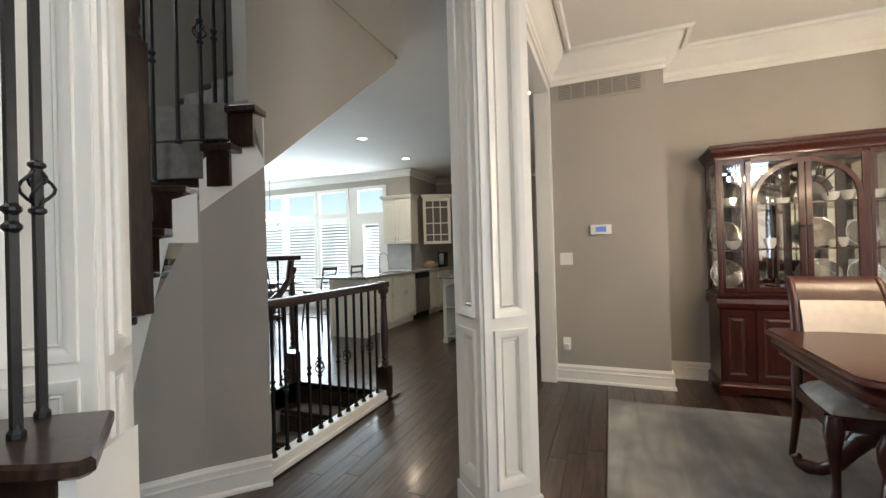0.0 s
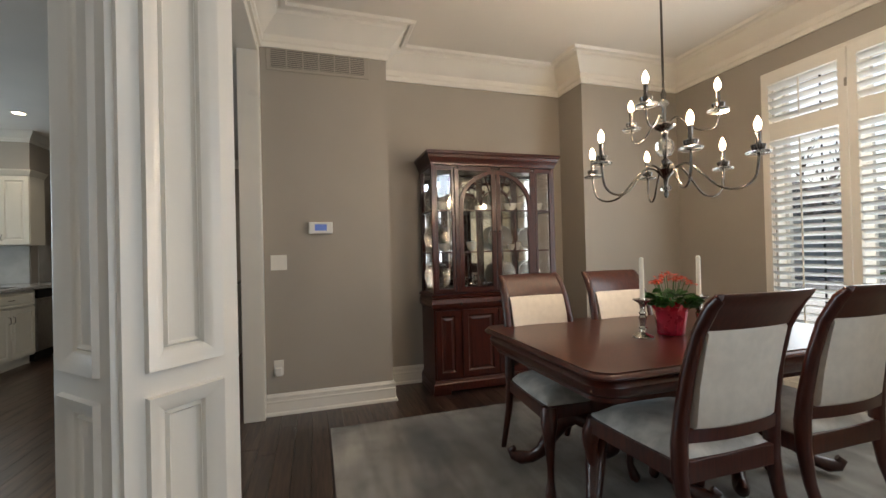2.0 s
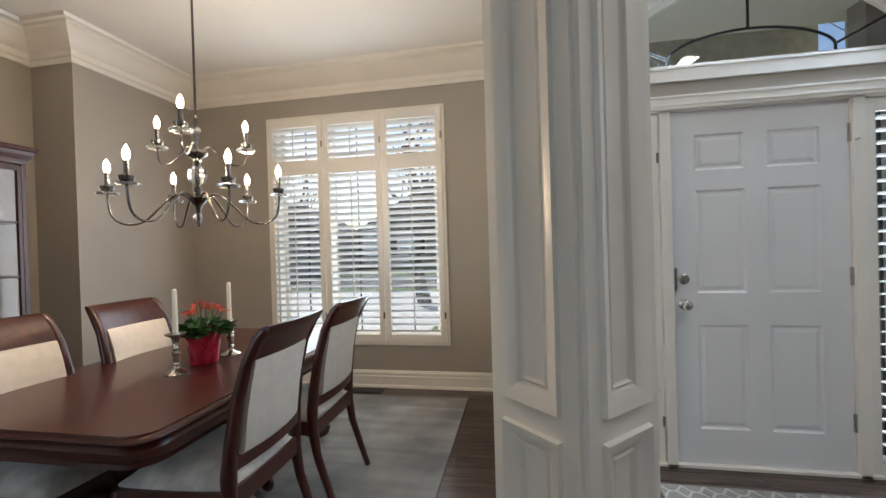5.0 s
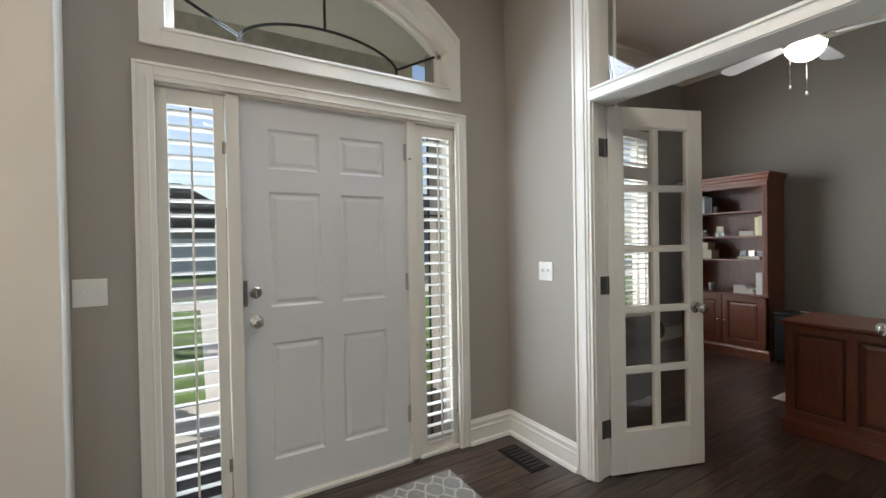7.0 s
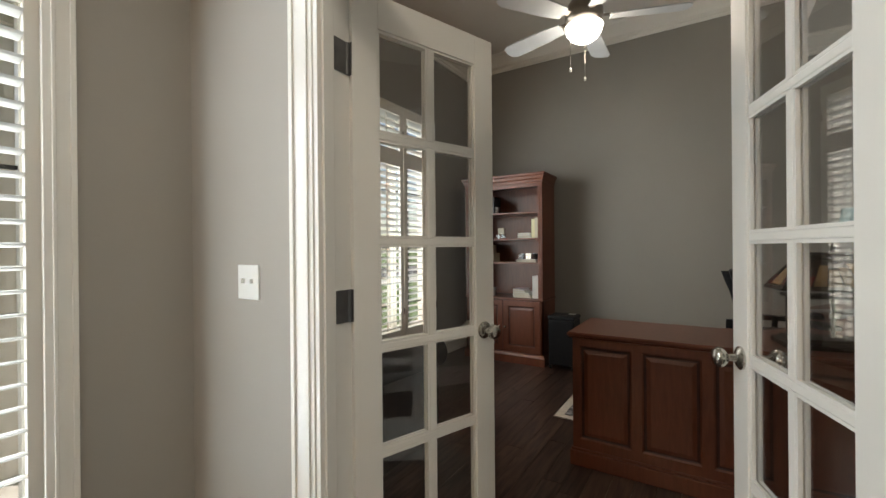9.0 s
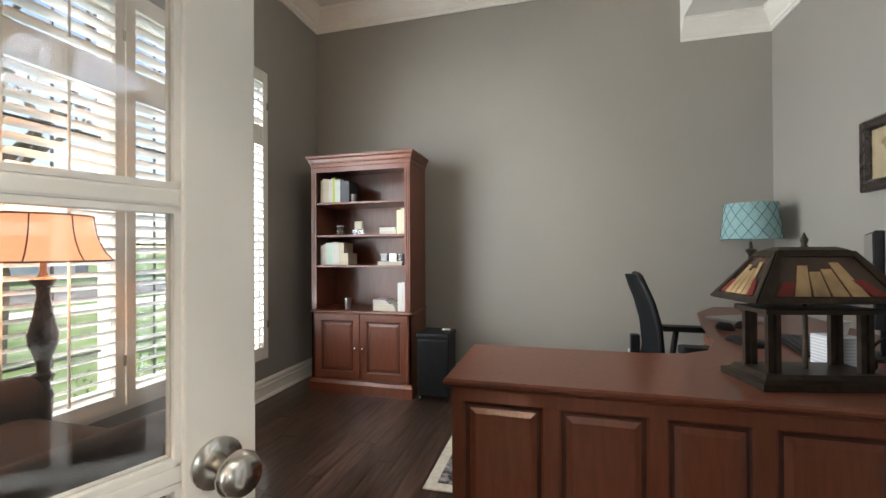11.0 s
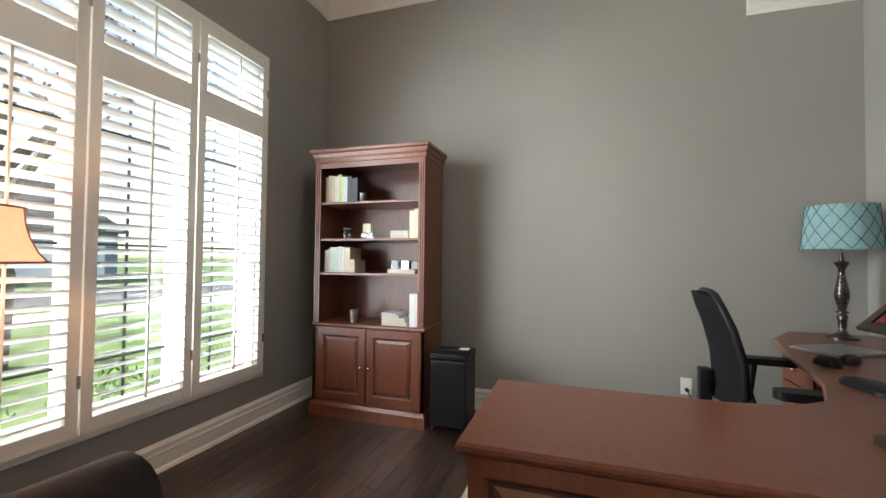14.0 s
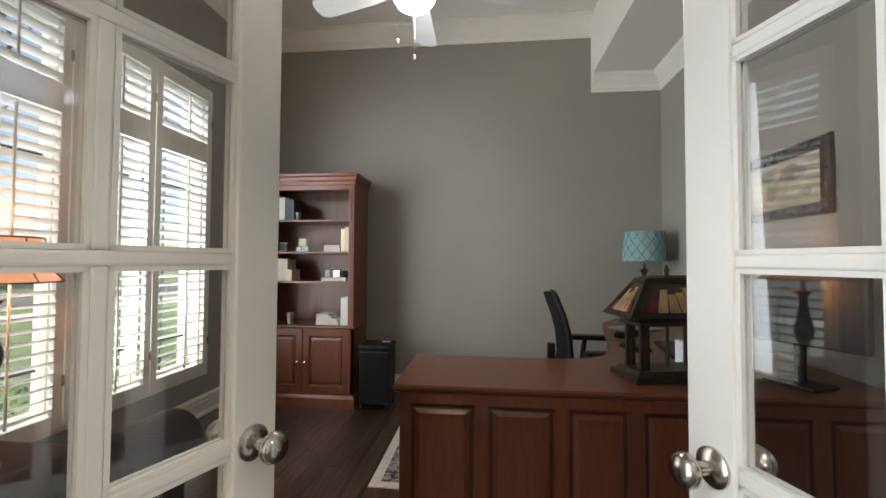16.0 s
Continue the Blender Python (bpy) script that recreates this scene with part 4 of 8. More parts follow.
def dining_chair():
    c = thing("dining_chair", "cherry dining chair with cream back and pale velvet seat", "chair", group="chairs round the table")
    # faces +y, base at the middle of the seat
    for s in (-1, 1):
        p, r = [], []
        for y, z, w in ((-0.335, 0.0, 0.017), (-0.29, 0.13, 0.019), (-0.245, 0.27, 0.022), (-0.225, 0.40, 0.027), (-0.225, 0.50, 0.029), (-0.235, 0.62, 0.026), (-0.26, 0.78, 0.024), (-0.295, 0.92, 0.023), (-0.345, 1.02, 0.023), (-0.375, 1.055, 0.018)):
            x = s * (0.222 if z < 0.5 else 0.222 - 0.045 * (z - 0.5))
            p.append((x, y, z if z < 0.5 else 0.5 + 0.945 * (z - 0.5)))
            r.append(w)
        part("back_post", bm_tube(p, r, 8), CHERRY, c, smooth=60)
        # cabriole front leg
        p, r = [], []
        for o, z, w in ((0.0, 0.43, 0.036), (0.004, 0.40, 0.040), (0.018, 0.36, 0.040), (0.022, 0.31, 0.032), (0.012, 0.23, 0.023), (0.0, 0.15, 0.018), (0.0, 0.08, 0.017), (0.012, 0.035, 0.024), (0.02, 0.015, 0.027), (0.018, 0.0, 0.018)):
            p.append((s * (0.232 + o * 0.7), 0.215 + o, z))
            r.append(w)
        part("leg", bm_tube(p, r, 10), CHERRY, c, smooth=60)
        part("side_rail", bm_poly([(s * 0.212, -0.215, 0.375), (s * 0.245, 0.21, 0.375), (s * 0.245, 0.21, 0.44), (s * 0.212, -0.215, 0.44)], (s * 0.022, 0, 0)), CHERRY, c)
    part("front_rail", bm_box(-0.235, 0.235, 0.20, 0.235, 0.375, 0.44, 0.006), CHERRY, c)
    part("rear_rail", bm_box(-0.215, 0.215, -0.245, -0.205, 0.37, 0.45, 0.006), CHERRY, c)

    def slab(rows, x0, x1, th, n=8):
        """A curved slab through rows of (y, z), bowed backwards across its width."""
        bm = bmesh.new()
        grid = []
        for side in (0, 1):
            g = []
            for y, z, tt in rows:
                g.append([bm.verts.new((x0 + (x1 - x0) * i / n, y - 0.022 * (1 - (2 * i / n - 1) ** 2) - (tt if side else -tt) / 2, 0.5 + 0.945 * (z - 0.5))) for i in range(n + 1)])
            grid.append(g)
        a, b = grid
        for j in range(len(rows) - 1):
            for i in range(n):
                bm.faces.new((a[j][i], a[j][i + 1], a[j + 1][i + 1], a[j + 1][i]))
                bm.faces.new((b[j][i + 1], b[j][i], b[j + 1][i], b[j + 1][i + 1]))
        for i in range(n):
            bm.faces.new((a[0][i + 1], a[0][i], b[0][i], b[0][i + 1]))
            bm.faces.new((a[-1][i], a[-1][i + 1], b[-1][i + 1], b[-1][i]))
        for j in range(len(rows) - 1):
            bm.faces.new((a[j][0], a[j + 1][0], b[j + 1][0], b[j][0]))
            bm.faces.new((a[j + 1][n], a[j][n], b[j][n], b[j + 1][n]))
        return bm

    part("crest_rail", slab([(-0.300, 0.935, 0.034), (-0.318, 0.975, 0.036), (-0.345, 1.02, 0.040), (-0.375, 1.055, 0.036), (-0.388, 1.07, 0.018)], -0.205, 0.205, 0.03), CHERRY, c, smooth=50)
    part("lower_rail", slab([(-0.232, 0.515, 0.032), (-0.236, 0.565, 0.032)], -0.215, 0.215, 0.03), CHERRY, c, smooth=50)
    part("back_cushion", slab([(-0.238, 0.565, 0.03), (-0.239, 0.58, 0.052), (-0.252, 0.72, 0.056), (-0.275, 0.84, 0.054), (-0.296, 0.92, 0.046), (-0.300, 0.935, 0.03)], -0.182, 0.182, 0.05), GREYFABRIC, c, "cream woven back upholstery", smooth=50)
    bm = bmesh.new()
    n = 10
    top, bot = [], []
    for j in range(n + 1):
        for lst, zz in ((top, 1), (bot, 0)):
            row = []
            for i in range(n + 1):
                u, v = 2 * i / n - 1, 2 * j / n - 1
                e = max(abs(u), abs(v))
                hw = 0.225 + 0.032 * (v + 1) / 2
                puff = 0.055 * (1 - abs(u) ** 5) * (1 - abs(v) ** 5) + 0.012
                uu, vv = u * (1 - 0.05 * v * v * (abs(u) > 0.9)), v * (1 - 0.05 * u * u * (abs(v) > 0.9))
                row.append(bm.verts.new((uu * hw, 0.0 + vv * 0.238, 0.44 + (puff if zz else 0.0))))
            lst.append(row)
    for j in range(n):
        for i in range(n):
            bm.faces.new((top[j][i], top[j][i + 1], top[j + 1][i + 1], top[j + 1][i]))
            bm.faces.new((bot[j][i + 1], bot[j][i], bot[j + 1][i], bot[j + 1][i + 1]))
    for k in range(n):
        bm.faces.new((top[0][k + 1], top[0][k], bot[0][k], bot[0][k + 1]))
        bm.faces.new((top[n][k], top[n][k + 1], bot[n][k + 1], bot[n][k]))
        bm.faces.new((top[k][0], top[k + 1][0], bot[k + 1][0], bot[k][0]))
        bm.faces.new((top[k + 1][n], top[k][n], bot[k][n], bot[k + 1][n]))
    part("seat", bm, SEATFABRIC, c, "pale grey velvet seat cushion", smooth=70)
    return c


chair = dining_chair()
chair.matrix_basis = pose(1.455, 2.21, 0.013, 0, 0, 0)
for x, y, a in ((2.06, 2.205, 0), (1.335, 2.83, 180), (1.945, 2.83, 180)):
    copy_thing(chair, pose(x, y, 0.013, 0, 0, a))

# the china cabinet
HX0, HX1, HY = 0.955, 2.195, 4.20
hutch = thing("china_cabinet", "dark cherry china cabinet with arched glass doors, filled with plates", "china cabinet", ((HX0 + HX1) / 2, HY, 0))
HW = (HX1 - HX0) / 2


def crown_block(x0, x1, y0, y1, z, rows, mat, root, name="cornice", label=""):
    """A moulded cap: rows of (outset, height) lofted round a box; flush at the back."""
    bm = bmesh.new()
    rings = [[bm.verts.new(p) for p in ((x0 - o, y0 - o, z + h), (x1 + o, y0 - o, z + h), (x1 + o, y1, z + h), (x0 - o, y1, z + h))] for o, h in rows]
    for a, b in zip(rings, rings[1:]):
        for k in range(4):
            bm.faces.new((a[k], a[(k + 1) % 4], b[(k + 1) % 4], b[k]))
    bm.faces.new(rings[0][::-1]), bm.faces.new(rings[-1])
    return part(name, bm, mat, root, label)


crown_block(-HW + 0.03, HW - 0.03, -0.0, 0.41, 1.95, [(0, 0), (0.004, 0.0), (0.006, 0.015), (0.012, 0.03), (0.028, 0.06), (0.036, 0.085), (0.045, 0.09), (0.045, 0.112), (0.038, 0.118)], CHERRY, hutch)
crown_block(-HW + 0.03, HW - 0.03, 0.0, 0.41, 0.0, [(0.02, 0.03), (0.02, 0.09), (0.012, 0.10), (0.006, 0.115), (0, 0.12)], CHERRY, hutch, "plinth")
for s in (-1, 1):
    part("foot", bm_box(s * (HW - 0.005), s * (HW - 0.16), -0.015, 0.40, 0, 0.03, 0.004), CHERRY, hutch)
part("base_cabinet", bm_box(-HW + 0.03, HW - 0.03, 0.016, 0.41, 0.12, 0.715), CHERRY, hutch)
crown_block(-HW + 0.03, HW - 0.03, -0.0, 0.41, 0.715, [(0.0, 0.0), (0.018, 0.02), (0.024, 0.05), (0.018, 0.085), (0.006, 0.10), (0.024, 0.106), (0.026, 0.122), (0.01, 0.128)], CHERRY, hutch, "drawer_band")
for x in (-0.36, 0.0, 0.36):
    part("drawer_knob", bm_lathe([(0.006, 0), (0.006, 0.012), (0.013, 0.018), (0.010, 0.026), (0.002, 0.028)], 12), IRON, hutch, "small dark knob").matrix_basis = pose(x, -0.024, 0.765, 90)


def door_panel(root, x0, x1, y, z0, z1, mat, rail=0.05, label="", name="door"):
    """A raised-panel door that faces -y."""
    w, h = x1 - x0, z1 - z0
    ob = panelled(root, name, w, h, 0.018, [(rail, w - rail, rail, h - rail)], mat, pose(x0, y, z0), 0, 0.02, label, raised=True)
    # turn the slab from the yz plane to the xz plane
    ob.matrix_basis = pose(x1, y, z0, 0, 0, 90)
    return ob


for x0, x1 in ((-0.575, -0.36), (-0.335, -0.005), (0.005, 0.335), (0.36, 0.575)):
    door_panel(hutch, x0, x1, 0.0, 0.135, 0.705, CHERRY, 0.045)
# upper case
for x in (-HW + 0.03, HW - 0.06):
    part("corner_post", bm_box(x, x + 0.03, 0.0, 0.03, 0.843, 1.95, 0.004), CHERRY, hutch)
    part("corner_post", bm_box(x, x + 0.03, 0.35, 0.38, 0.843, 1.95), CHERRY, hutch)
part("back_panel", bm_box(-HW + 0.03, HW - 0.03, 0.385, 0.40, 0.843, 1.95), material("dark_cabinet_back", (0.035, 0.014, 0.009), 0.4, noise_scale=5, amount=0.2, coat=0.2), hutch)
MIRROR = material("cabinet_mirror", (0.75, 0.75, 0.73), 0.04, 1.0)
for x0, x1 in ((-0.55, -0.40), (-0.33, -0.03), (0.03, 0.33), (0.40, 0.55)):
    part("mirror", bm_box(x0, x1, 0.380, 0.384, 0.87, 1.92), MIRROR, hutch, "mirror back")
for z in (1.20, 1.56):
    g = part("shelf", bm_box(-HW + 0.062, HW - 0.062, 0.04, 0.375, z - 0.004, z + 0.004), GLASS, hutch, "glass shelf")
part("cabinet_floor", bm_box(-HW + 0.035, HW - 0.035, 0.03, 0.38, 0.843, 0.858), CHERRY, hutch)
part("cabinet_roof", bm_box(-HW + 0.035, HW - 0.035, 0.03, 0.38, 1.935, 1.95), CHERRY, hutch)
for x0, x1 in ((-0.56, -0.39), (0.39, 0.56)):
    bm = bmesh.new()
    bm_box(x0 - 0.0, x0 + 0.022, 0.0, 0.022, 0.86, 1.94, bm=bm, bevel=0.002), bm_box(x1 - 0.022, x1, 0.0, 0.022, 0.86, 1.94, bm=bm, bevel=0.002)
    for z0, z1 in ((0.86, 0.89), (1.905, 1.94)):
        bm_box(x0 + 0.022, x1 - 0.022, 0.0, 0.022, z0, z1, bm=bm)
    part("side_light", bm, CHERRY, hutch)
    for z in (1.20, 1.56):
        part("muntin", bm_box(x0 + 0.022, x1 - 0.022, 0.004, 0.014, z - 0.007, z + 0.007), CHERRY, hutch)
    part("pane", bm_box(x0 + 0.022, x1 - 0.022, 0.012, 0.015, 0.89, 1.905), GLASS, hutch).visible_shadow = False
for s in (-1, 1):
    g = part("pane", bm_box(s * (HW - 0.045), s * (HW - 0.041), 0.03, 0.35, 0.86, 1.93), GLASS, hutch, "glass side pane")
    g.visible_shadow = False
    for z in (1.20, 1.56):
        part("muntin", bm_box(s * (HW - 0.05), s * (HW - 0.036), 0.03, 0.35, z - 0.007, z + 0.007), CHERRY, hutch)
ARCHZ, ARCHR = 1.60, 0.30
for s in (-1, 1):
    d = part("glass_door", bm_box(s * 0.004, s * 0.042, -0.006, 0.02, 0.86, 1.92, 0.003), CHERRY, hutch, "arched glass door")
    d2 = bmesh.new()
    bm_box(s * 0.345, s * 0.385, -0.004, 0.02, 0.86, 1.92, bm=d2, bevel=0.003)
    bm_box(s * 0.042, s * 0.345, -0.004, 0.02, 0.86, 0.90, bm=d2)
    bm_box(s * 0.042, s * 0.345, -0.004, 0.02, 1.905, 1.94, bm=d2)
    part("door_frame", d2, CHERRY, d)
    n = 14
    a1 = [(s * 0.345 * math.cos(math.pi / 2 * k / n), ARCHZ + 0.31 * math.sin(math.pi / 2 * k / n)) for k in range(n + 1)]
    a2 = [(s * 0.312 * math.cos(math.pi / 2 * k / n), ARCHZ + 0.275 * math.sin(math.pi / 2 * k / n)) for k in range(n + 1)]
    bm = bmesh.new()
    for k in range(n):
        q = [a1[k], a1[k + 1], a2[k + 1], a2[k]]
        bm_poly([(x, -0.012, z) for x, z in q], (0, 0.03, 0), bm)
    part("arch_rail", bm, CHERRY, d)
    bm = bmesh.new()
    bm_box(s * 0.312, s * 0.345, -0.008, 0.016, 0.90, ARCHZ, bm=bm)
    part("stile", bm, CHERRY, d)
    for z in (1.20, 1.56):
        part("muntin", bm_box(s * 0.042, s * 0.312, 0.0, 0.01, z - 0.005, z + 0.005), CHERRY, d)
    part("muntin", bm_box(s * 0.178, s * 0.188, 0.0, 0.01, 0.90, 1.56), CHERRY, d)
    # fan of the arch
    ring = [(s * (0.02 + 0.12 * math.cos(math.pi * k / 16)), 0.005, 1.60 + 0.13 * math.sin(math.pi * k / 16)) for k in range(9)]
    part("muntin", bm_tube(ring, 0.005, 6), CHERRY, d)
    for a in (22, 48, 72):
        part("muntin", bm_tube([(s * (0.02 + 0.125 * math.cos(radians(a))), 0.005, 1.60 + 0.13 * math.sin(radians(a))), (s * (0.30 * math.cos(radians(a)) + 0.01), 0.005, ARCHZ + 0.285 * math.sin(radians(a)))], 0.005, 6), CHERRY, d)
    part("pane", bm_box(s * 0.042, s * 0.345, 0.012, 0.015, 0.90, 1.905), GLASS, d).visible_shadow = False
    part("door_knob", bm_lathe([(0.005, 0), (0.005, 0.014), (0.012, 0.02), (0.009, 0.028), (0.002, 0.03)], 12), IRON, d, "small dark knob").matrix_basis = pose(s * 0.024, -0.006, 1.38, 90)

CHINA = material("white_china", (0.78, 0.77, 0.72), 0.12, noise_scale=8, amount=0.02, coat=0.3)
GLASSWARE = glass("glassware", (0.86, 0.9, 0.9))
hx = (HX0 + HX1) / 2


def plate(x, y, z, r, lean=-78):
    root = thing("dinner_plate", "white china plate with a thin rim standing on the cabinet shelf", "plate", group="plates in the china cabinet")
    part("dish", bm_lathe([(r * 0.45, 0.0), (r * 0.6, 0.004), (r * 0.72, 0.010), (r, 0.018), (r, 0.021), (r * 0.7, 0.014), (r * 0.6, 0.008), (0.001, 0.007)], 28), CHINA, root, smooth=50)
    part("rim_line", bm_lathe([(r * 0.985, 0.0205), (r * 0.985, 0.0225), (r * 0.955, 0.0218), (r * 0.955, 0.0205)], 28), PEWTER, root)
    root.matrix_basis = pose(x, y, z + r * math.sin(radians(78)) + 0.002, 78)
    return root


for x, z, r in ((-0.47, 0.86, 0.125), (-0.47, 1.207, 0.12), (-0.46, 1.567, 0.12), (0.20, 0.86, 0.125), (0.17, 1.207, 0.125), (0.16, 1.567, 0.12), (0.46, 1.207, 0.11), (0.47, 0.86, 0.12), (-0.16, 1.567, 0.10)):
    plate(hx + x, HY + 0.30, z, r)


def bowl(x, y, z, r, h, mat, name="bowl", label="white china bowl in the china cabinet", cat="bowl"):
    root = thing(name, label, cat, (x, y, z))
    part("body", bm_lathe([(r * 0.4, 0), (r * 0.45, h * 0.08), (r * 0.8, h * 0.4), (r, h), (r * 0.95, h), (r * 0.75, h * 0.42), (r * 0.3, h * 0.12)], 20), mat, root, smooth=50)


def goblet(x, y, z, h=0.13):
    root = thing("stemmed_glass", "clear stemmed glass in the china cabinet", "glass", (x, y, z), group="glasses in the china cabinet")
    part("body", bm_lathe([(0.026, 0), (0.024, 0.003), (0.004, 0.008), (0.004, h * 0.45), (0.022, h * 0.55), (0.032, h * 0.8), (0.028, h), (0.026, h), (0.029, h * 0.8), (0.004, h * 0.55)], 14), GLASSWARE, root, smooth=50)


rs = random.Random(5)
for z in (0.86, 1.207, 1.567):
    for k in range(7):
        x = -0.30 + 0.10 * k + rs.uniform(-0.015, 0.015)
        q = rs.random()
        if q < 0.45:
            bowl(hx + x, HY + 0.15 + rs.uniform(-0.03, 0.04), z, rs.uniform(0.035, 0.05), rs.uniform(0.05, 0.09), CHINA, "teacup", "white china cup in the china cabinet", "cup")
        elif q < 0.8:
            goblet(hx + x, HY + 0.14, z, rs.uniform(0.10, 0.14))
for x, z in ((-0.47, 1.567), (0.47, 1.567), (-0.45, 1.207), (0.2, 1.567)):
    bowl(hx + x, HY + 0.12, z, 0.06, 0.07, CHINA)
for x in (-0.2, -0.05, 0.12):
    bowl(hx + x, HY + 0.10, 0.86, 0.055, 0.06, PEWTER, "silver_bowl", "small silver bowl in the china cabinet", "bowl")

# the plant and candles
POT = material("red_foil", (0.42, 0.006, 0.03), 0.28, 0.3, 14, 0.25, 0.9, 45, coat=0.4)
LEAF = material("kalanchoe_leaf", (0.035, 0.11, 0.02), 0.4, noise_scale=20, amount=0.3)
PETAL = material("orange_red_petal", (0.62, 0.075, 0.035), 0.55, noise_scale=40, amount=0.25)
SOIL = material("potting_soil", (0.03, 0.02, 0.013), 0.95, noise_scale=50, amount=0.4)
TZ = 0.755
plant = thing("potted_plant", "red-flowering potted plant in a red foil wrapper on the dining table", "plant", (1.79, 2.55, TZ))
bm = bmesh.new()
rs = random.Random(3)
rings = []
for r, z, wob in ((0.062, 0, 0.0), (0.066, 0.01, 0.001), (0.074, 0.08, 0.002), (0.080, 0.125, 0.003), (0.090, 0.145, 0.009), (0.104, 0.168, 0.016), (0.101, 0.167, 0.016), (0.074, 0.13, 0.002)):
    rings.append([bm.verts.new(((r + wob * math.sin(k * 5.1 + z * 9)) * math.cos(2 * math.pi * k / 32), (r + wob * math.sin(k * 5.1 + z * 9)) * math.sin(2 * math.pi * k / 32), z + wob * 0.9 * math.sin(k * 3.7))) for k in range(32)])
for a, b in zip(rings, rings[1:]):
    for k in range(32):
        bm.faces.new((a[k], a[(k + 1) % 32], b[(k + 1) % 32], b[k]))
bm.faces.new(rings[0][::-1]), bm.faces.new(rings[-1])
part("foil_wrapper", bm, POT, plant, "crinkled shiny red foil")
part("soil", bm_lathe([(0.07, 0.118), (0.07, 0.128)], 18), SOIL, plant)
bm, bs = bmesh.new(), bmesh.new()
for k in range(150):
    a, e = rs.uniform(0, 2 * math.pi), rs.uniform(0.0, 1.0)
    rad = 0.03 + 0.105 * math.sqrt(rs.random())
    c = Vector((rad * math.cos(a), rad * math.sin(a), 0.15 + 0.10 * e * (1.15 - rad / 0.15)))
    l, w = rs.uniform(0.022, 0.034), rs.uniform(0.014, 0.02)
    m = Matrix.Translation(c) @ Euler((rs.uniform(-0.6, 0.6), rs.uniform(-0.9, 0.3), a + rs.uniform(-0.5, 0.5))).to_matrix().to_4x4()
    o = [(-l, 0, 0), (-l * 0.4, -w, 0.004), (l * 0.4, -w, 0.002), (l, 0, -0.006), (l * 0.4, w, 0.002), (-l * 0.4, w, 0.004)]
    vs = [bm.verts.new(m @ Vector(p)) for p in o]
    mid = bm.verts.new(m @ Vector((0, 0, -0.004)))
    for i in range(6):
        bm.faces.new((vs[i], vs[(i + 1) % 6], mid))
part("leaves", bm, LEAF, plant, "dark green scalloped leaves", kind="stuff")
bf = bmesh.new()
for k in range(16):
    a = rs.uniform(0, 2 * math.pi)
    rad = 0.12 * math.sqrt(rs.random())
    top = Vector((rad * math.cos(a), rad * math.sin(a), 0.255 + 0.06 * (1 - rad / 0.12) + rs.uniform(-0.02, 0.02)))
    bm_tube([(rad * 0.4 * math.cos(a), rad * 0.4 * math.sin(a), 0.14), tuple(top)], 0.0018, 5, bs)
    for j in range(11):
        c = top + Vector((rs.uniform(-0.022, 0.022), rs.uniform(-0.022, 0.022), rs.uniform(-0.006, 0.010)))
        tilt = Euler((rs.uniform(-0.7, 0.7), rs.uniform(-0.7, 0.7), rs.uniform(0, 3))).to_matrix()
        for q in range(4):
            b = radians(90 * q)
            pts = [Vector((0, 0, 0)), Vector((0.007 * math.cos(b - 0.5), 0.007 * math.sin(b - 0.5), 0.002)), Vector((0.010 * math.cos(b), 0.010 * math.sin(b), 0.001)), Vector((0.007 * math.cos(b + 0.5), 0.007 * math.sin(b + 0.5), 0.002))]
            bf.faces.new([bf.verts.new(c + tilt @ p) for p in pts])
part("stems", bs, LEAF, plant)
part("flowers", bf, PETAL, plant, "small orange-red flower clusters", kind="stuff")

WAX = material("cream_candle_wax", (0.82, 0.79, 0.70), 0.5, noise_scale=20, amount=0.02)
for x, y in ((1.60, 2.535), (1.95, 2.52)):
    root = thing("candlestick", "ornate pewter candlestick holding a cream taper candle on the table", "candlestick", (x, y, TZ), group="candlesticks")
    part("stick", bm_lathe([(0.052, 0), (0.052, 0.004), (0.044, 0.010), (0.030, 0.016), (0.014, 0.026), (0.012, 0.04), (0.020, 0.048), (0.013, 0.056), (0.016, 0.085), (0.020, 0.10), (0.012, 0.112), (0.019, 0.12), (0.012, 0.13), (0.014, 0.16), (0.022, 0.172), (0.045, 0.186), (0.046, 0.190), (0.020, 0.186), (0.016, 0.196), (0.012, 0.196)], 20), PEWTER, root, smooth=40)
    part("candle", bm_lathe([(0.0115, 0.19), (0.0105, 0.395), (0.006, 0.40)], 14), WAX, root, "cream taper candle", smooth=40)

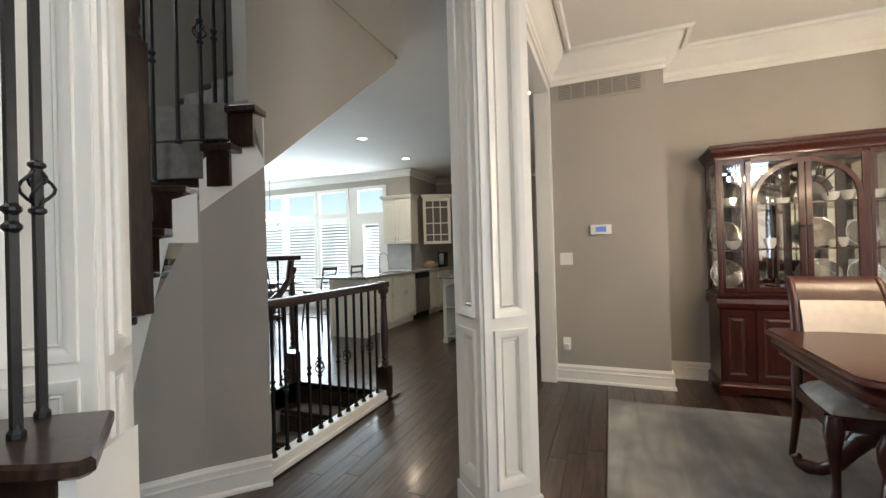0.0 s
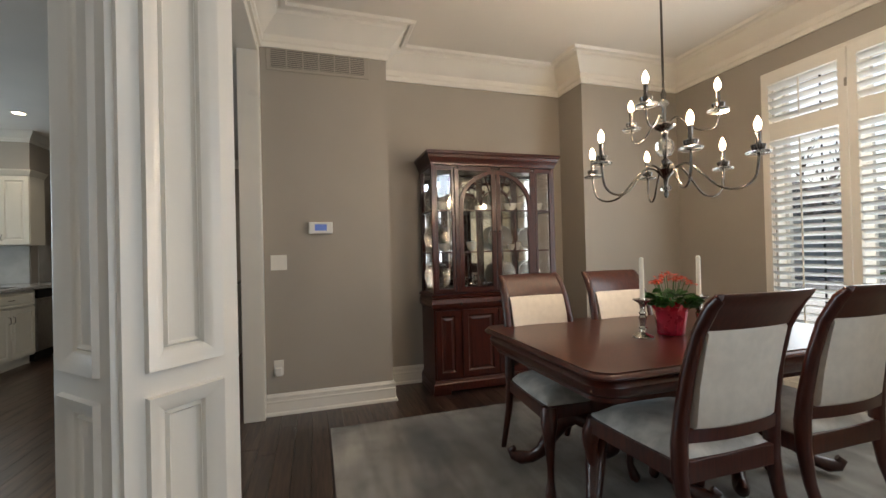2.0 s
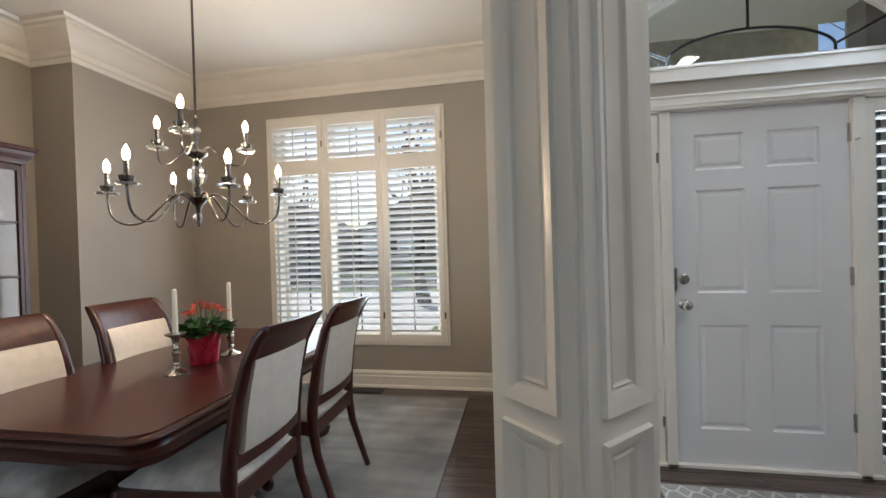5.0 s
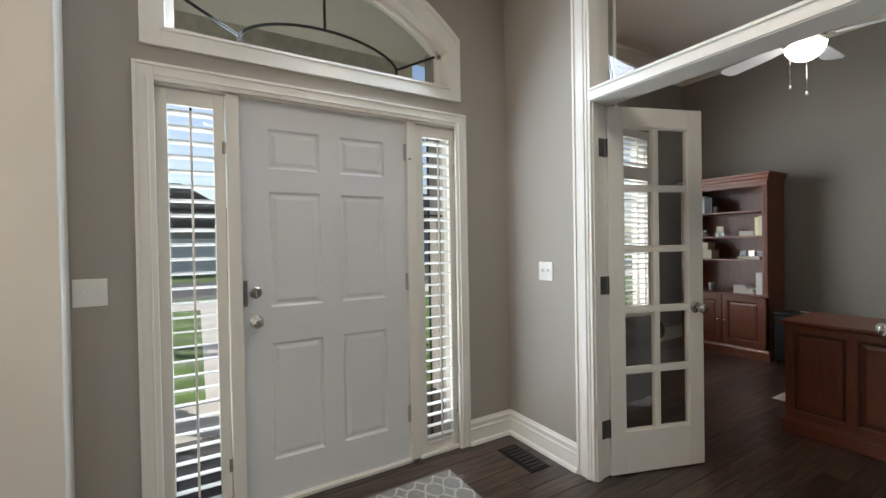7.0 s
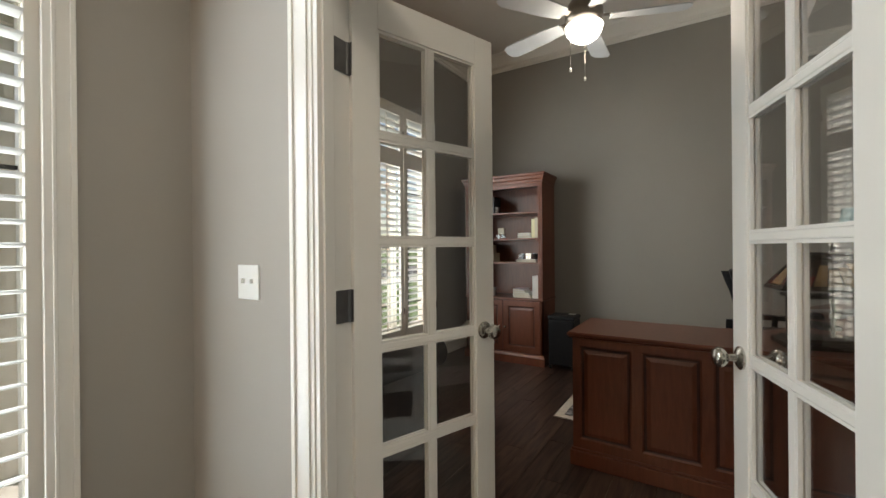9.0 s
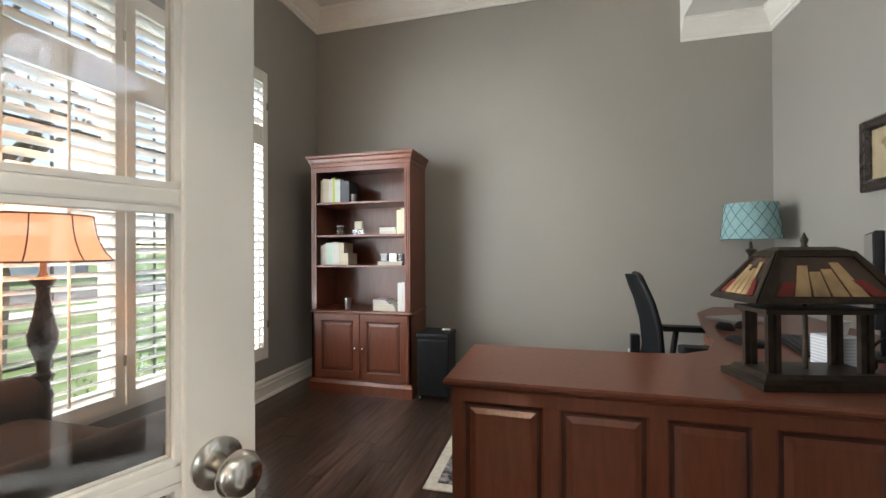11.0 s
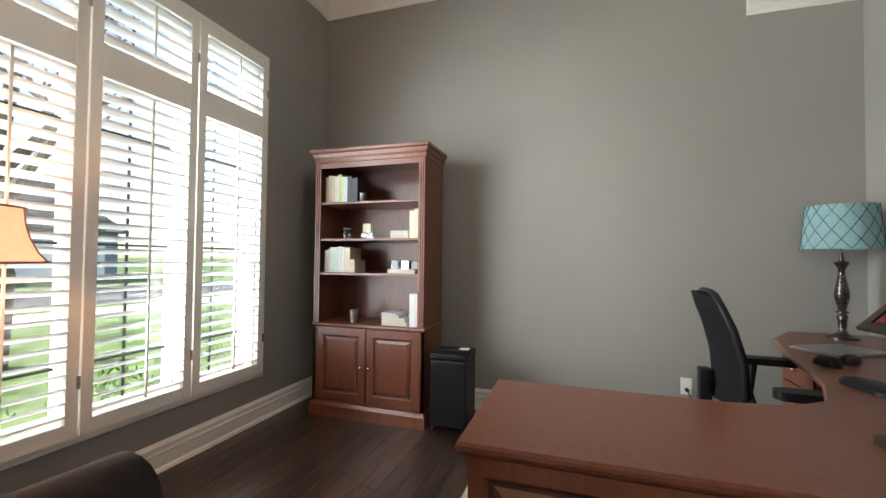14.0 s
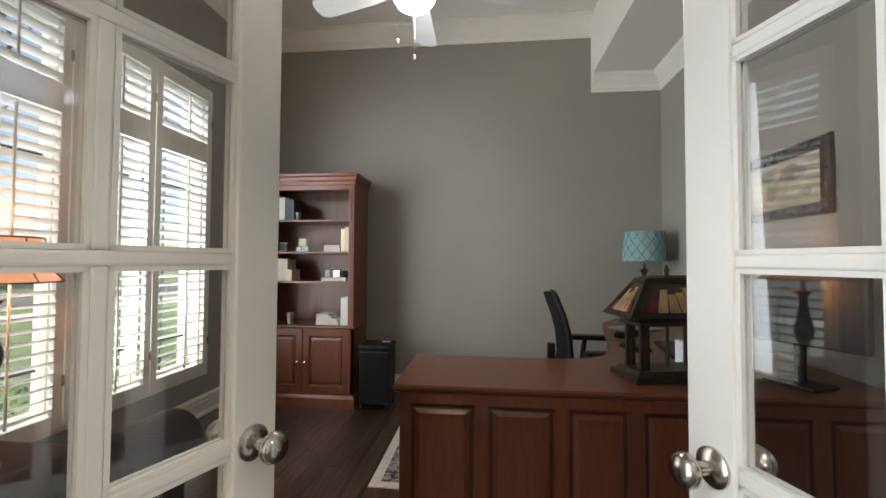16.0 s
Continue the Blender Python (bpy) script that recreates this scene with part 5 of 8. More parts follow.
# chandelier
CX, CY = 1.775, 2.54
ch = thing("chandelier", "two-tier dark nickel chandelier with lit candle bulbs", "chandelier", (CX, CY, 0))
CRYSTAL = material("cut_glass", (0.9, 0.92, 0.93), 0.03)
CRYSTAL.node_tree.nodes["Principled BSDF"].inputs["Transmission Weight"].default_value = 0.92
BULB = glow("lit_candle_bulb", (1.0, 0.74, 0.45), 18)
part("canopy", bm_lathe([(0.02, 2.99), (0.055, 3.01), (0.065, 3.04), (0.065, CH)], 20), CHROME, ch, smooth=40)
part("rod", bm_lathe([(0.006, 2.0), (0.006, 3.0)], 10), CHROME, ch)
part("hub", bm_lathe([(0.006, 2.02), (0.014, 1.99), (0.010, 1.965), (0.018, 1.95), (0.010, 1.93), (0.008, 1.85), (0.03, 1.845), (0.05, 1.83), (0.045, 1.815), (0.018, 1.80), (0.015, 1.775), (0.008, 1.77), (0.008, 1.66), (0.02, 1.65), (0.015, 1.63), (0.035, 1.61), (0.05, 1.60), (0.03, 1.575), (0.012, 1.555), (0.01, 1.53), (0.006, 1.52), (0.006, 1.49), (0.012, 1.475), (0.004, 1.455)][::-1], 18), CHROME, ch, smooth=50)
part("glass_ball", bm_lathe([(0.008, 1.67), (0.03, 1.675), (0.042, 1.695), (0.045, 1.72), (0.040, 1.745), (0.02, 1.765), (0.008, 1.768)], 10), CRYSTAL, ch, "cut glass ball")
part("glass_finial", bm_lathe([(0.007, 1.487), (0.022, 1.492), (0.027, 1.505), (0.022, 1.519), (0.007, 1.523)], 10), CRYSTAL, ch, "cut glass finial")
part("glass_finial", bm_lathe([(0.007, 1.93), (0.026, 1.936), (0.022, 1.955), (0.008, 1.965)], 10), CRYSTAL, ch, "cut glass collar")
BSHADE = glow("bulb_core", (1.0, 0.85, 0.62), 60)


def arm(angle, R, z0, drop, cupz, s=1.0):
    a = radians(angle)
    ca, sa = math.cos(a), math.sin(a)
    ctl = [(0.03, z0), (R * 0.25, z0 + 0.02), (R * 0.42, z0 - drop * 0.3), (R * 0.62, z0 - drop * 0.9), (R * 0.82, z0 - drop), (R * 0.96, z0 - drop * 0.7), (R, cupz - 0.03), (R, cupz)]
    pts = []
    for i in range(len(ctl) - 1):
        p0, p1, p2, p3 = ctl[max(i - 1, 0)], ctl[i], ctl[i + 1], ctl[min(i + 2, len(ctl) - 1)]
        for k in range(4):
            t = k / 4
            q = [0.5 * ((2 * p1[j]) + (-p0[j] + p2[j]) * t + (2 * p0[j] - 5 * p1[j] + 4 * p2[j] - p3[j]) * t * t + (-p0[j] + 3 * p1[j] - 3 * p2[j] + p3[j]) * t ** 3) for j in (0, 1)]
            pts.append((q[0] * ca, q[0] * sa, q[1]))
    pts.append((R * ca, R * sa, cupz))
    u = part("arm", bm_tube(pts, 0.0055 * s, 8), CHROME, ch, smooth=60)
    c = (R * ca, R * sa, cupz)
    part("candle_cup", bm_lathe([(0.012, 0.0), (0.022, 0.006), (0.027, 0.02), (0.03, 0.035), (0.028, 0.036), (0.012, 0.03)], 14, c), CHROME, u, smooth=40)
    part("bobeche", bm_lathe([(0.012, -0.006), (0.045, -0.008), (0.050, 0.002), (0.046, 0.006), (0.012, 0.002)], 12, c), CRYSTAL, u, "clear glass bobeche")
    part("candle_sleeve", bm_lathe([(0.0105, 0.03), (0.0105, 0.10)], 12, c), CHROME, u, smooth=40)
    part("bulb", bm_lathe([(0.008, 0.10), (0.013, 0.112), (0.0155, 0.125), (0.013, 0.142), (0.006, 0.158), (0.002, 0.166)], 12, c), BULB, u, "glowing flame-shaped bulb", smooth=60)


for k in range(6):
    arm(239 + 60 * k, 0.385, 1.60, 0.13, 1.62)
for a in (207, 327, 87):
    arm(a, 0.245, 1.85, 0.06, 1.88, 0.8)
WARM = (1.0, 0.74, 0.48)
for a in (239, 359, 119):
    lamp("chandelier_light", "POINT", pose(CX + 0.40 * math.cos(radians(a)), CY + 0.40 * math.sin(radians(a)), 1.79), 14, WARM, radius=0.03)
lamp("chandelier_light", "POINT", pose(CX, CY, 2.06), 12, WARM, radius=0.05)


# ---------------------------------------------------------------- study
def shelf_books(x0, y, z, specs, depth=0.17, flat=False, cover_mats=None):
    """A row (or pile) of books, each a thing of its own; x runs towards -x from x0."""
    x, h0 = x0, z
    for w, h, mat in specs:
        root = thing("book", BOOKLABEL[mat] + (" lying in a pile on the bookcase shelf" if flat else " standing on the bookcase shelf"), "book", group="books in the bookcase")
        m = BOOKS[mat]
        if flat:
            root.matrix_basis = pose(x0 - h / 2, y, h0, 0, 0, random.uniform(-3, 3))
            bm = bm_box(-h / 2, h / 2, -depth / 2, depth / 2, 0, 0.003, bm=bm_box(-h / 2, h / 2, -depth / 2, depth / 2, w - 0.003, w))
            bm_box(-h / 2, -h / 2 + 0.003, -depth / 2, depth / 2, 0.003, w - 0.003, bm=bm)
            part("cover", bm, m, root)
            part("pages", bm_box(-h / 2 + 0.0035, h / 2 - 0.004, -depth / 2 + 0.004, depth / 2 - 0.004, 0.0032, w - 0.0032), PAGES, root)
            h0 += w + 0.0005
        else:
            root.matrix_basis = pose(x - w / 2, y, z, 0, 0, 0)
            bm = bm_box(-w / 2, -w / 2 + 0.002, -depth / 2, depth / 2, 0, h, bm=bm_box(w / 2 - 0.002, w / 2, -depth / 2, depth / 2, 0, h))
            bm_box(-w / 2 + 0.002, w / 2 - 0.002, depth / 2 - 0.003, depth / 2, 0, h, bm=bm)
            part("cover", bm, m, root)
            part("pages", bm_box(-w / 2 + 0.0022, w / 2 - 0.0022, -depth / 2 + 0.004, depth / 2 - 0.0035, 0.004, h - 0.004), PAGES, root)
            x -= w + 0.001


PAGES = material("book_pages", (0.52, 0.48, 0.40), 0.85, noise_scale=60, amount=0.06)
BOOKS = {"w": material("white_cover", (0.56, 0.55, 0.52), 0.5, noise_scale=10, amount=0.04), "c": material("cream_cover", (0.52, 0.46, 0.34), 0.5, noise_scale=10, amount=0.06), "g": material("lime_cover", (0.42, 0.50, 0.06), 0.5), "m": material("mint_cover", (0.45, 0.60, 0.50), 0.5), "k": material("black_cover", (0.02, 0.025, 0.035), 0.45), "v": material("lilac_cover", (0.55, 0.48, 0.55), 0.5), "y": material("pale_yellow_cover", (0.66, 0.6, 0.36), 0.5)}
BOOKLABEL = {"w": "slim white hardback book", "c": "cream clothbound book", "g": "lime green paperback book", "m": "pale mint green book", "k": "thick black hardback book", "v": "pale lilac paperback book", "y": "pale yellow paperback book"}

BX0, BX1, BYF, BYB = 2.285, 3.195, -4.965, -5.37
bc = thing("bookcase", "tall reddish brown bookcase with half-full shelves over two doors", "bookcase", ((BX0 + BX1) / 2, BYF, 0), 180)
BW = (BX1 - BX0) / 2
crown_block(-BW, BW, 0.0, 0.40, 1.925, [(0, 0), (0.006, 0.004), (0.006, 0.03), (0.016, 0.045), (0.022, 0.07), (0.034, 0.08), (0.036, 0.10), (0.03, 0.105)], DESKWOOD, bc)
crown_block(-BW, BW, 0.0, 0.40, 0.0, [(0.018, 0.0), (0.018, 0.08), (0.012, 0.09), (0.006, 0.105), (0, 0.11)], DESKWOOD, bc, "plinth")
crown_block(-BW, BW, 0.0, 0.40, 0.675, [(0.0, 0), (0.008, 0.004), (0.012, 0.012), (0.008, 0.022), (0, 0.026)], DESKWOOD, bc, "waist_moulding")
for s in (-1, 1):
    part("side_panel", bm_box(s * (BW - 0.02), s * BW, 0.0, 0.40, 0.11, 1.925), DESKWOOD, bc)
    bm = bm_box(s * (BW - 0.05), s * (BW - 0.0), -0.004, 0.012, 0.70, 1.925, 0.002)
    for k in range(2):
        bm_tube([(s * (BW - 0.016 - 0.016 * k), -0.005, 0.74), (s * (BW - 0.016 - 0.016 * k), -0.005, 1.89)], 0.004, 6, bm)
    part("stile", bm, DESKWOOD, bc)
part("back_panel", bm_box(-BW + 0.02, BW - 0.02, 0.385, 0.395, 0.11, 1.925), DESKWOOD, bc)
part("top_rail", bm_box(-BW + 0.05, BW - 0.05, -0.002, 0.012, 1.885, 1.925), DESKWOOD, bc)
for z in (0.70, 1.085, 1.345, 1.625):
    part("shelf", bm_box(-BW + 0.02, BW - 0.02, 0.004, 0.385, z - 0.018, z, 0.003), DESKWOOD, bc)
part("cupboard", bm_box(-BW + 0.02, BW - 0.02, 0.02, 0.385, 0.11, 0.675), DESKWOOD, bc)
part("stile", bm_box(-BW + 0.0, -BW + 0.03, -0.0, 0.02, 0.11, 0.675), DESKWOOD, bc)
part("stile", bm_box(BW - 0.03, BW, -0.0, 0.02, 0.11, 0.675), DESKWOOD, bc)
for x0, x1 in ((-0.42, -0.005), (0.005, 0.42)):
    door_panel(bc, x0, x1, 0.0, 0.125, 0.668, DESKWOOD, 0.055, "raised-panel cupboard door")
for s in (-1, 1):
    part("door_knob", bm_lathe([(0.006, 0), (0.005, 0.012), (0.013, 0.018), (0.012, 0.026), (0.002, 0.029)], 14), NICKEL, bc, "small round nickel knob", smooth=50).matrix_basis = pose(s * 0.035, -0.0, 0.385, 90)
BYM = BYF - 0.13
shelf_books(3.135, BYM, 1.625, [(0.022, 0.20, "c"), (0.026, 0.215, "c"), (0.03, 0.21, "c"), (0.024, 0.205, "w"), (0.014, 0.215, "w"), (0.02, 0.22, "g"), (0.016, 0.20, "w"), (0.014, 0.20, "m"), (0.018, 0.205, "w"), (0.04, 0.20, "k"), (0.045, 0.185, "k")])
shelf_books(2.42, BYM, 1.345, [(0.035, 0.20, "y"), (0.03, 0.215, "c"), (0.025, 0.20, "y")])
shelf_books(2.58, BYM, 1.345, [(0.032, 0.15, "w"), (0.024, 0.14, "w")], flat=True)
shelf_books(3.135, BYM, 1.085, [(0.028, 0.17, "w"), (0.02, 0.18, "c"), (0.022, 0.195, "w"), (0.018, 0.19, "m"), (0.026, 0.195, "m"), (0.03, 0.20, "w"), (0.024, 0.195, "w"), (0.05, 0.19, "c"), (0.04, 0.10, "c")])
shelf_books(2.60, BYM, 1.085, [(0.03, 0.22, "w")], flat=True)
shelf_books(2.415, BYM, 0.70, [(0.042, 0.24, "w"), (0.024, 0.245, "w"), (0.02, 0.235, "k"), (0.022, 0.235, "w")])
shelf_books(2.64, BYM, 0.70, [(0.03, 0.21, "c"), (0.026, 0.19, "w"), (0.02, 0.14, "w"), (0.016, 0.12, "v")], flat=True)


def cup(x, z, h, r, mat, label):
    root = thing("cup", label, "cup", (x, BYM + 0.03, z))
    part("body", bm_lathe([(r * 0.75, 0), (r * 0.8, h * 0.1), (r, h), (r * 0.93, h), (r * 0.7, h * 0.12)], 18), mat, root, smooth=50)


cup(2.845, 1.625, 0.075, 0.030, STEEL, "brushed silver cup on the bookcase shelf")
cup(2.90, 0.70, 0.095, 0.034, STEEL, "brushed silver beaker on the bookcase shelf")
for x, z, w, h, lab in ((2.98, 1.345, 0.075, 0.075, "small smoked glass jar on the shelf"),):
    root = thing("glass_jar", lab, "jar", (x, BYM + 0.02, z))
    part("jar", bm_lathe([(0.034, 0), (0.038, 0.01), (0.038, 0.065), (0.03, 0.075), (0.028, 0.07), (0.033, 0.06), (0.03, 0.01)], 16), GLASSWARE, root, smooth=50)
    part("lid", bm_lathe([(0.033, 0.075), (0.033, 0.083)], 16), STEEL, root)
CLEAR = glass("frosted_box", (0.5, 0.5, 0.52))
root = thing("figurine", "small wooden block with two clear cubes under it on the shelf", "ornament", (2.80, BYM + 0.02, 1.345))
for s in (-1, 1):
    part("cube", bm_box(s * 0.004, s * 0.054, -0.02, 0.02, 0, 0.05, 0.003), GLASSWARE, root)
part("block", bm_box(-0.036, 0.032, -0.015, 0.015, 0.051, 0.118, 0.004), BOOKS["c"], root)
for k, (dx, mat) in enumerate(((2.56, CLEAR), (2.475, PEWTER), (2.395, CLEAR))):
    root = thing("photo_cube", "small grey glass cube standing on a white book", "ornament", (dx, BYM + 0.01, 1.1155))
    part("body", bm_box(-0.03, 0.03, -0.02, 0.02, 0, 0.065, 0.003), mat, root)
    part("core", bm_box(-0.022, 0.022, -0.0215, -0.0205, 0.008, 0.056), BLACK, root)

sh = thing("paper_shredder", "black paper shredder bin on casters beside the bookcase", "shredder", (2.095, -5.04, 0), 180)
part("bin", bm_box(-0.13, 0.13, -0.10, 0.16, 0.045, 0.50, 0.015), BLACK, sh)
part("lid", bm_box(-0.135, 0.135, -0.105, 0.165, 0.501, 0.545, 0.014), BLACK, sh)
part("slot", bm_box(-0.10, 0.10, 0.02, 0.032, 0.5455, 0.547), JOINT, sh)
part("control_panel", bm_box(0.03, 0.10, 0.06, 0.12, 0.5452, 0.549, 0.002), PLASTIC, sh)
for x in (-0.11, 0.11):
    for y in (-0.08, 0.14):
        part("caster", bm_lathe([(0.02, -0.01), (0.022, 0.0), (0.02, 0.01)], 12), BLACK, sh).matrix_basis = pose(x, y, 0.0225, 0, 90)

# the L-shaped desk
desk = thing("desk", "large L-shaped reddish brown executive desk with raised panels", "desk", (0, 0, 0))
DT = [(-0.465, -3.175), (-0.465, -5.44), (-0.03, -5.44), (0.175, -5.10), (0.30, -4.60), (0.40, -4.10), (0.50, -3.86), (0.62, -3.77), (0.80, -3.74), (1.53, -3.74), (1.53, -3.175)]


def bm_top(outline, levels):
    """Lofted outline, inset along its own normals."""
    bm = bmesh.new()
    k = len(outline)
    rings = []
    for ins, z in levels:
        ring = []
        for i in range(k):
            p, a, b = Vector(outline[i]), Vector(outline[i - 1]), Vector(outline[(i + 1) % k])
            d1, d2 = (p - a).normalized(), (b - p).normalized()
            n = (Vector((-d1.y, d1.x)) + Vector((-d2.y, d2.x)))
            n = n.normalized() / max(0.4, n.normalized().dot(Vector((-d1.y, d1.x))))
            ring.append(bm.verts.new((p.x + n.x * ins, p.y + n.y * ins, z)))
        rings.append(ring)
    for a, b in zip(rings, rings[1:]):
        for i in range(k):
            bm.faces.new((a[i], a[(i + 1) % k], b[(i + 1) % k], b[i]))
    bm.faces.new(rings[0][::-1]), bm.faces.new(rings[-1])
    return bm


part("desktop", bm_top(DT, [(0.02, 0.722), (0.012, 0.724), (0.010, 0.730), (0.0, 0.738), (0.0, 0.748), (0.006, 0.755)]), DESKWOOD, desk)
part("front_panel", bm_box(-0.44, 1.50, -3.235, -3.205, 0.10, 0.722), DESKWOOD, desk)
w = 1.94
pans = []
for a, b in ((0.04, 0.305), (0.355, 0.64), (0.69, 0.975), (1.025, 1.26), (1.31, 1.58), (1.63, 1.90)):
    pans.append((a, b, 0.05, 0.58))
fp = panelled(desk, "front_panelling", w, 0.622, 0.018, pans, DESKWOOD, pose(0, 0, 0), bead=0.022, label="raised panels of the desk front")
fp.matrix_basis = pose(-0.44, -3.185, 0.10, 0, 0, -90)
part("plinth", bm_box(-0.44, 1.515, -3.235, -3.168, 0.0, 0.085, 0.006), DESKWOOD, desk)
part("plinth_moulding", bm_box(-0.44, 1.508, -3.19, -3.176, 0.085, 0.10, 0.004), DESKWOOD, desk)
part("end_panel", bm_box(1.48, 1.502, -3.71, -3.205, 0.085, 0.722), DESKWOOD, desk)
part("plinth", bm_box(1.49, 1.515, -3.71, -3.235, 0.0, 0.085, 0.006), DESKWOOD, desk)
part("pedestal", bm_box(0.95, 1.478, -3.70, -3.237, 0.01, 0.70), DESKWOOD, desk)
part("back_panel", bm_box(-0.44, -0.42, -5.09, -3.24, 0.05, 0.722), DESKWOOD, desk)
part("drawer_unit", bm_box(-0.41, 0.13, -5.09, -4.72, 0.02, 0.722, 0.003), DESKWOOD, desk)
for z0, z1 in ((0.05, 0.36), (0.37, 0.54), (0.55, 0.70)):
    part("drawer", bm_box(0.131, 0.146, -5.07, -4.74, z0, z1, 0.004), DESKWOOD, desk)
    part("drawer_pull", bm_lathe([(0.006, 0), (0.005, 0.012), (0.013, 0.018), (0.002, 0.026)], 12), NICKEL, desk).matrix_basis = pose(0.147, -4.905, (z0 + z1) / 2, 0, 90)

# stained glass mission lamp
DARKBRONZE = material("dark_bronze", (0.045, 0.032, 0.022), 0.45, 0.6, 25, 0.3, 0.15, 90)
ml = thing("desk_lamp", "mission style desk lamp with an amber stained glass shade", "lamp", (0.341, -3.437, 0.755), 12)
part("base", bm_stack([(0.21, -0.11), (0.21, 0.11), (-0.21, 0.11), (-0.21, -0.11)], [(0, 0), (0, 0.022), (0.02, 0.03), (0.03, 0.045), (0.035, 0.045)]), DARKBRONZE, ml)
for x in (-0.155, -0.13, 0.13, 0.155):
    for y in (-0.055, 0.055):
        part("post", bm_box(x - 0.008, x + 0.008, y - 0.008, y + 0.008, 0.045, 0.235), DARKBRONZE, ml)
part("top_plate", bm_box(-0.18, 0.18, -0.08, 0.08, 0.235, 0.252, 0.003), DARKBRONZE, ml)
part("stem", bm_lathe([(0.008, 0.045), (0.008, 0.44), (0.014, 0.445), (0.008, 0.46), (0.012, 0.475), (0.002, 0.50)], 10), DARKBRONZE, ml)
AMBER = material("amber_glass", (0.34, 0.22, 0.11), 0.25, noise_scale=9, amount=0.35)
RUBY = material("ruby_glass", (0.16, 0.02, 0.015), 0.25, noise_scale=9, amount=0.35)
DKGLASS = material("brown_glass", (0.05, 0.03, 0.02), 0.2, noise_scale=9, amount=0.35)
zb, zt = 0.275, 0.435
bot = [(0.235, -0.12), (0.235, 0.12), (-0.235, 0.12), (-0.235, -0.12)]
tp = [(0.12, -0.045), (0.12, 0.045), (-0.12, 0.045), (-0.12, -0.045)]
for k in range(4):
    b0, b1, t0, t1 = (Vector((*bot[k], zb)), Vector((*bot[(k + 1) % 4], zb)), Vector((*tp[k], zt)), Vector((*tp[(k + 1) % 4], zt)))

    def on(u, v, b0=b0, b1=b1, t0=t0, t1=t1, out=0.0):
        a, b = b0.lerp(t0, v), b1.lerp(t1, v)
        n = (b1 - b0).cross(t0 - b0).normalized()
        return a.lerp(b, u) + n * out
    side = part("shade_panel", bm_poly([on(0, 0), on(1, 0), on(1, 1), on(0, 1)], (on(0, 0, out=-0.004) - on(0, 0))), DKGLASS, ml, "stained glass shade panel")
    for (u0, u1, v0, v1) in ((0, 1, 0, 0.1), (0, 1, 0.9, 1), (0, 0.09, 0.1, 0.9), (0.91, 1, 0.1, 0.9)):
        part("shade_frame", bm_poly([on(u0, v0, out=0.001), on(u1, v0, out=0.001), on(u1, v1, out=0.001), on(u0, v1, out=0.001)], on(0, 0, out=0.005) - on(0, 0)), DARKBRONZE, side)
    for i, (u, vt) in enumerate(((0.16, 0.30), (0.29, 0.62), (0.42, 0.50), (0.55, 0.55), (0.68, 0.68), (0.81, 0.34))):
        part("glass_strip", bm_poly([on(u - 0.055, 0.13, out=0.001), on(u + 0.055, 0.13, out=0.001), on(u + 0.03 - 0.02 * (i - 2.5), vt + 0.1, out=0.001), on(u - 0.07 - 0.02 * (i - 2.5), vt + 0.1, out=0.001)], on(0, 0, out=0.003) - on(0, 0)), RUBY if i in (0, 5) else AMBER, side)
part("cap", bm_stack(tp, [(-0.006, 0.435), (-0.006, 0.441), (0.03, 0.452)]), DARKBRONZE, ml)

# teal lamp
TEAL = material("teal_lampshade_fabric", (0.22, 0.36, 0.36), 0.8, noise_scale=60, amount=0.08, bump=0.2, bump_scale=500)
TEALLINE = material("dark_lattice_print", (0.045, 0.07, 0.07), 0.8)
DARKWOOD = material("black_brown_lamp_base", (0.02, 0.012, 0.009), 0.28, noise_scale=20, amount=0.3, coat=0.4)
tl = thing("table_lamp", "unlit table lamp with a teal lattice shade on the desk", "lamp", (-0.215, -5.24, 0.755))
spindle = [(0.075, 0), (0.075, 0.012), (0.05, 0.02), (0.03, 0.03), (0.018, 0.05), (0.022, 0.10), (0.027, 0.13), (0.018, 0.145), (0.03, 0.15), (0.03, 0.157), (0.018, 0.165), (0.026, 0.20), (0.035, 0.24), (0.036, 0.27), (0.026, 0.32), (0.017, 0.37), (0.016, 0.40), (0.03, 0.43), (0.038, 0.44), (0.03, 0.447), (0.012, 0.455), (0.008, 0.50)]
part("lamp_base", bm_lathe(spindle, 20), DARKWOOD, tl, smooth=45)
R0, R1, Z0, Z1 = 0.183, 0.160, 0.52, 0.775
bm = bmesh.new()
for r0, r1 in (((R0, R1), (R0 - 0.003, R1 - 0.003)),):
    a = [[bm.verts.new((r[j] * math.cos(2 * math.pi * k / 40), r[j] * math.sin(2 * math.pi * k / 40), (Z0, Z1)[j])) for k in range(40)] for r in (r0, r1) for j in (0, 1)]
for p, q in ((a[0], a[1]), (a[1], a[3]), (a[3], a[2]), (a[2], a[0])):
    for k in range(40):
        bm.faces.new((p[k], p[(k + 1) % 40], q[(k + 1) % 40], q[k]))
shade = part("shade", bm, TEAL, tl, "teal drum shade with a dark lattice print", smooth=40)
bm = bmesh.new()
for s in (-1, 1):
    for k in range(14):
        a0 = 2 * math.pi * k / 14
        pts = [((R0 + (R1 - R0) * t + 0.0012) * math.cos(a0 + s * t * 1.05), (R0 + (R1 - R0) * t + 0.0012) * math.sin(a0 + s * t * 1.05), Z0 + (Z1 - Z0) * t) for t in [i / 8 for i in range(9)]]
        bm_tube(pts, 0.0018, 4, bm)
part("lattice", bm, TEALLINE, shade)
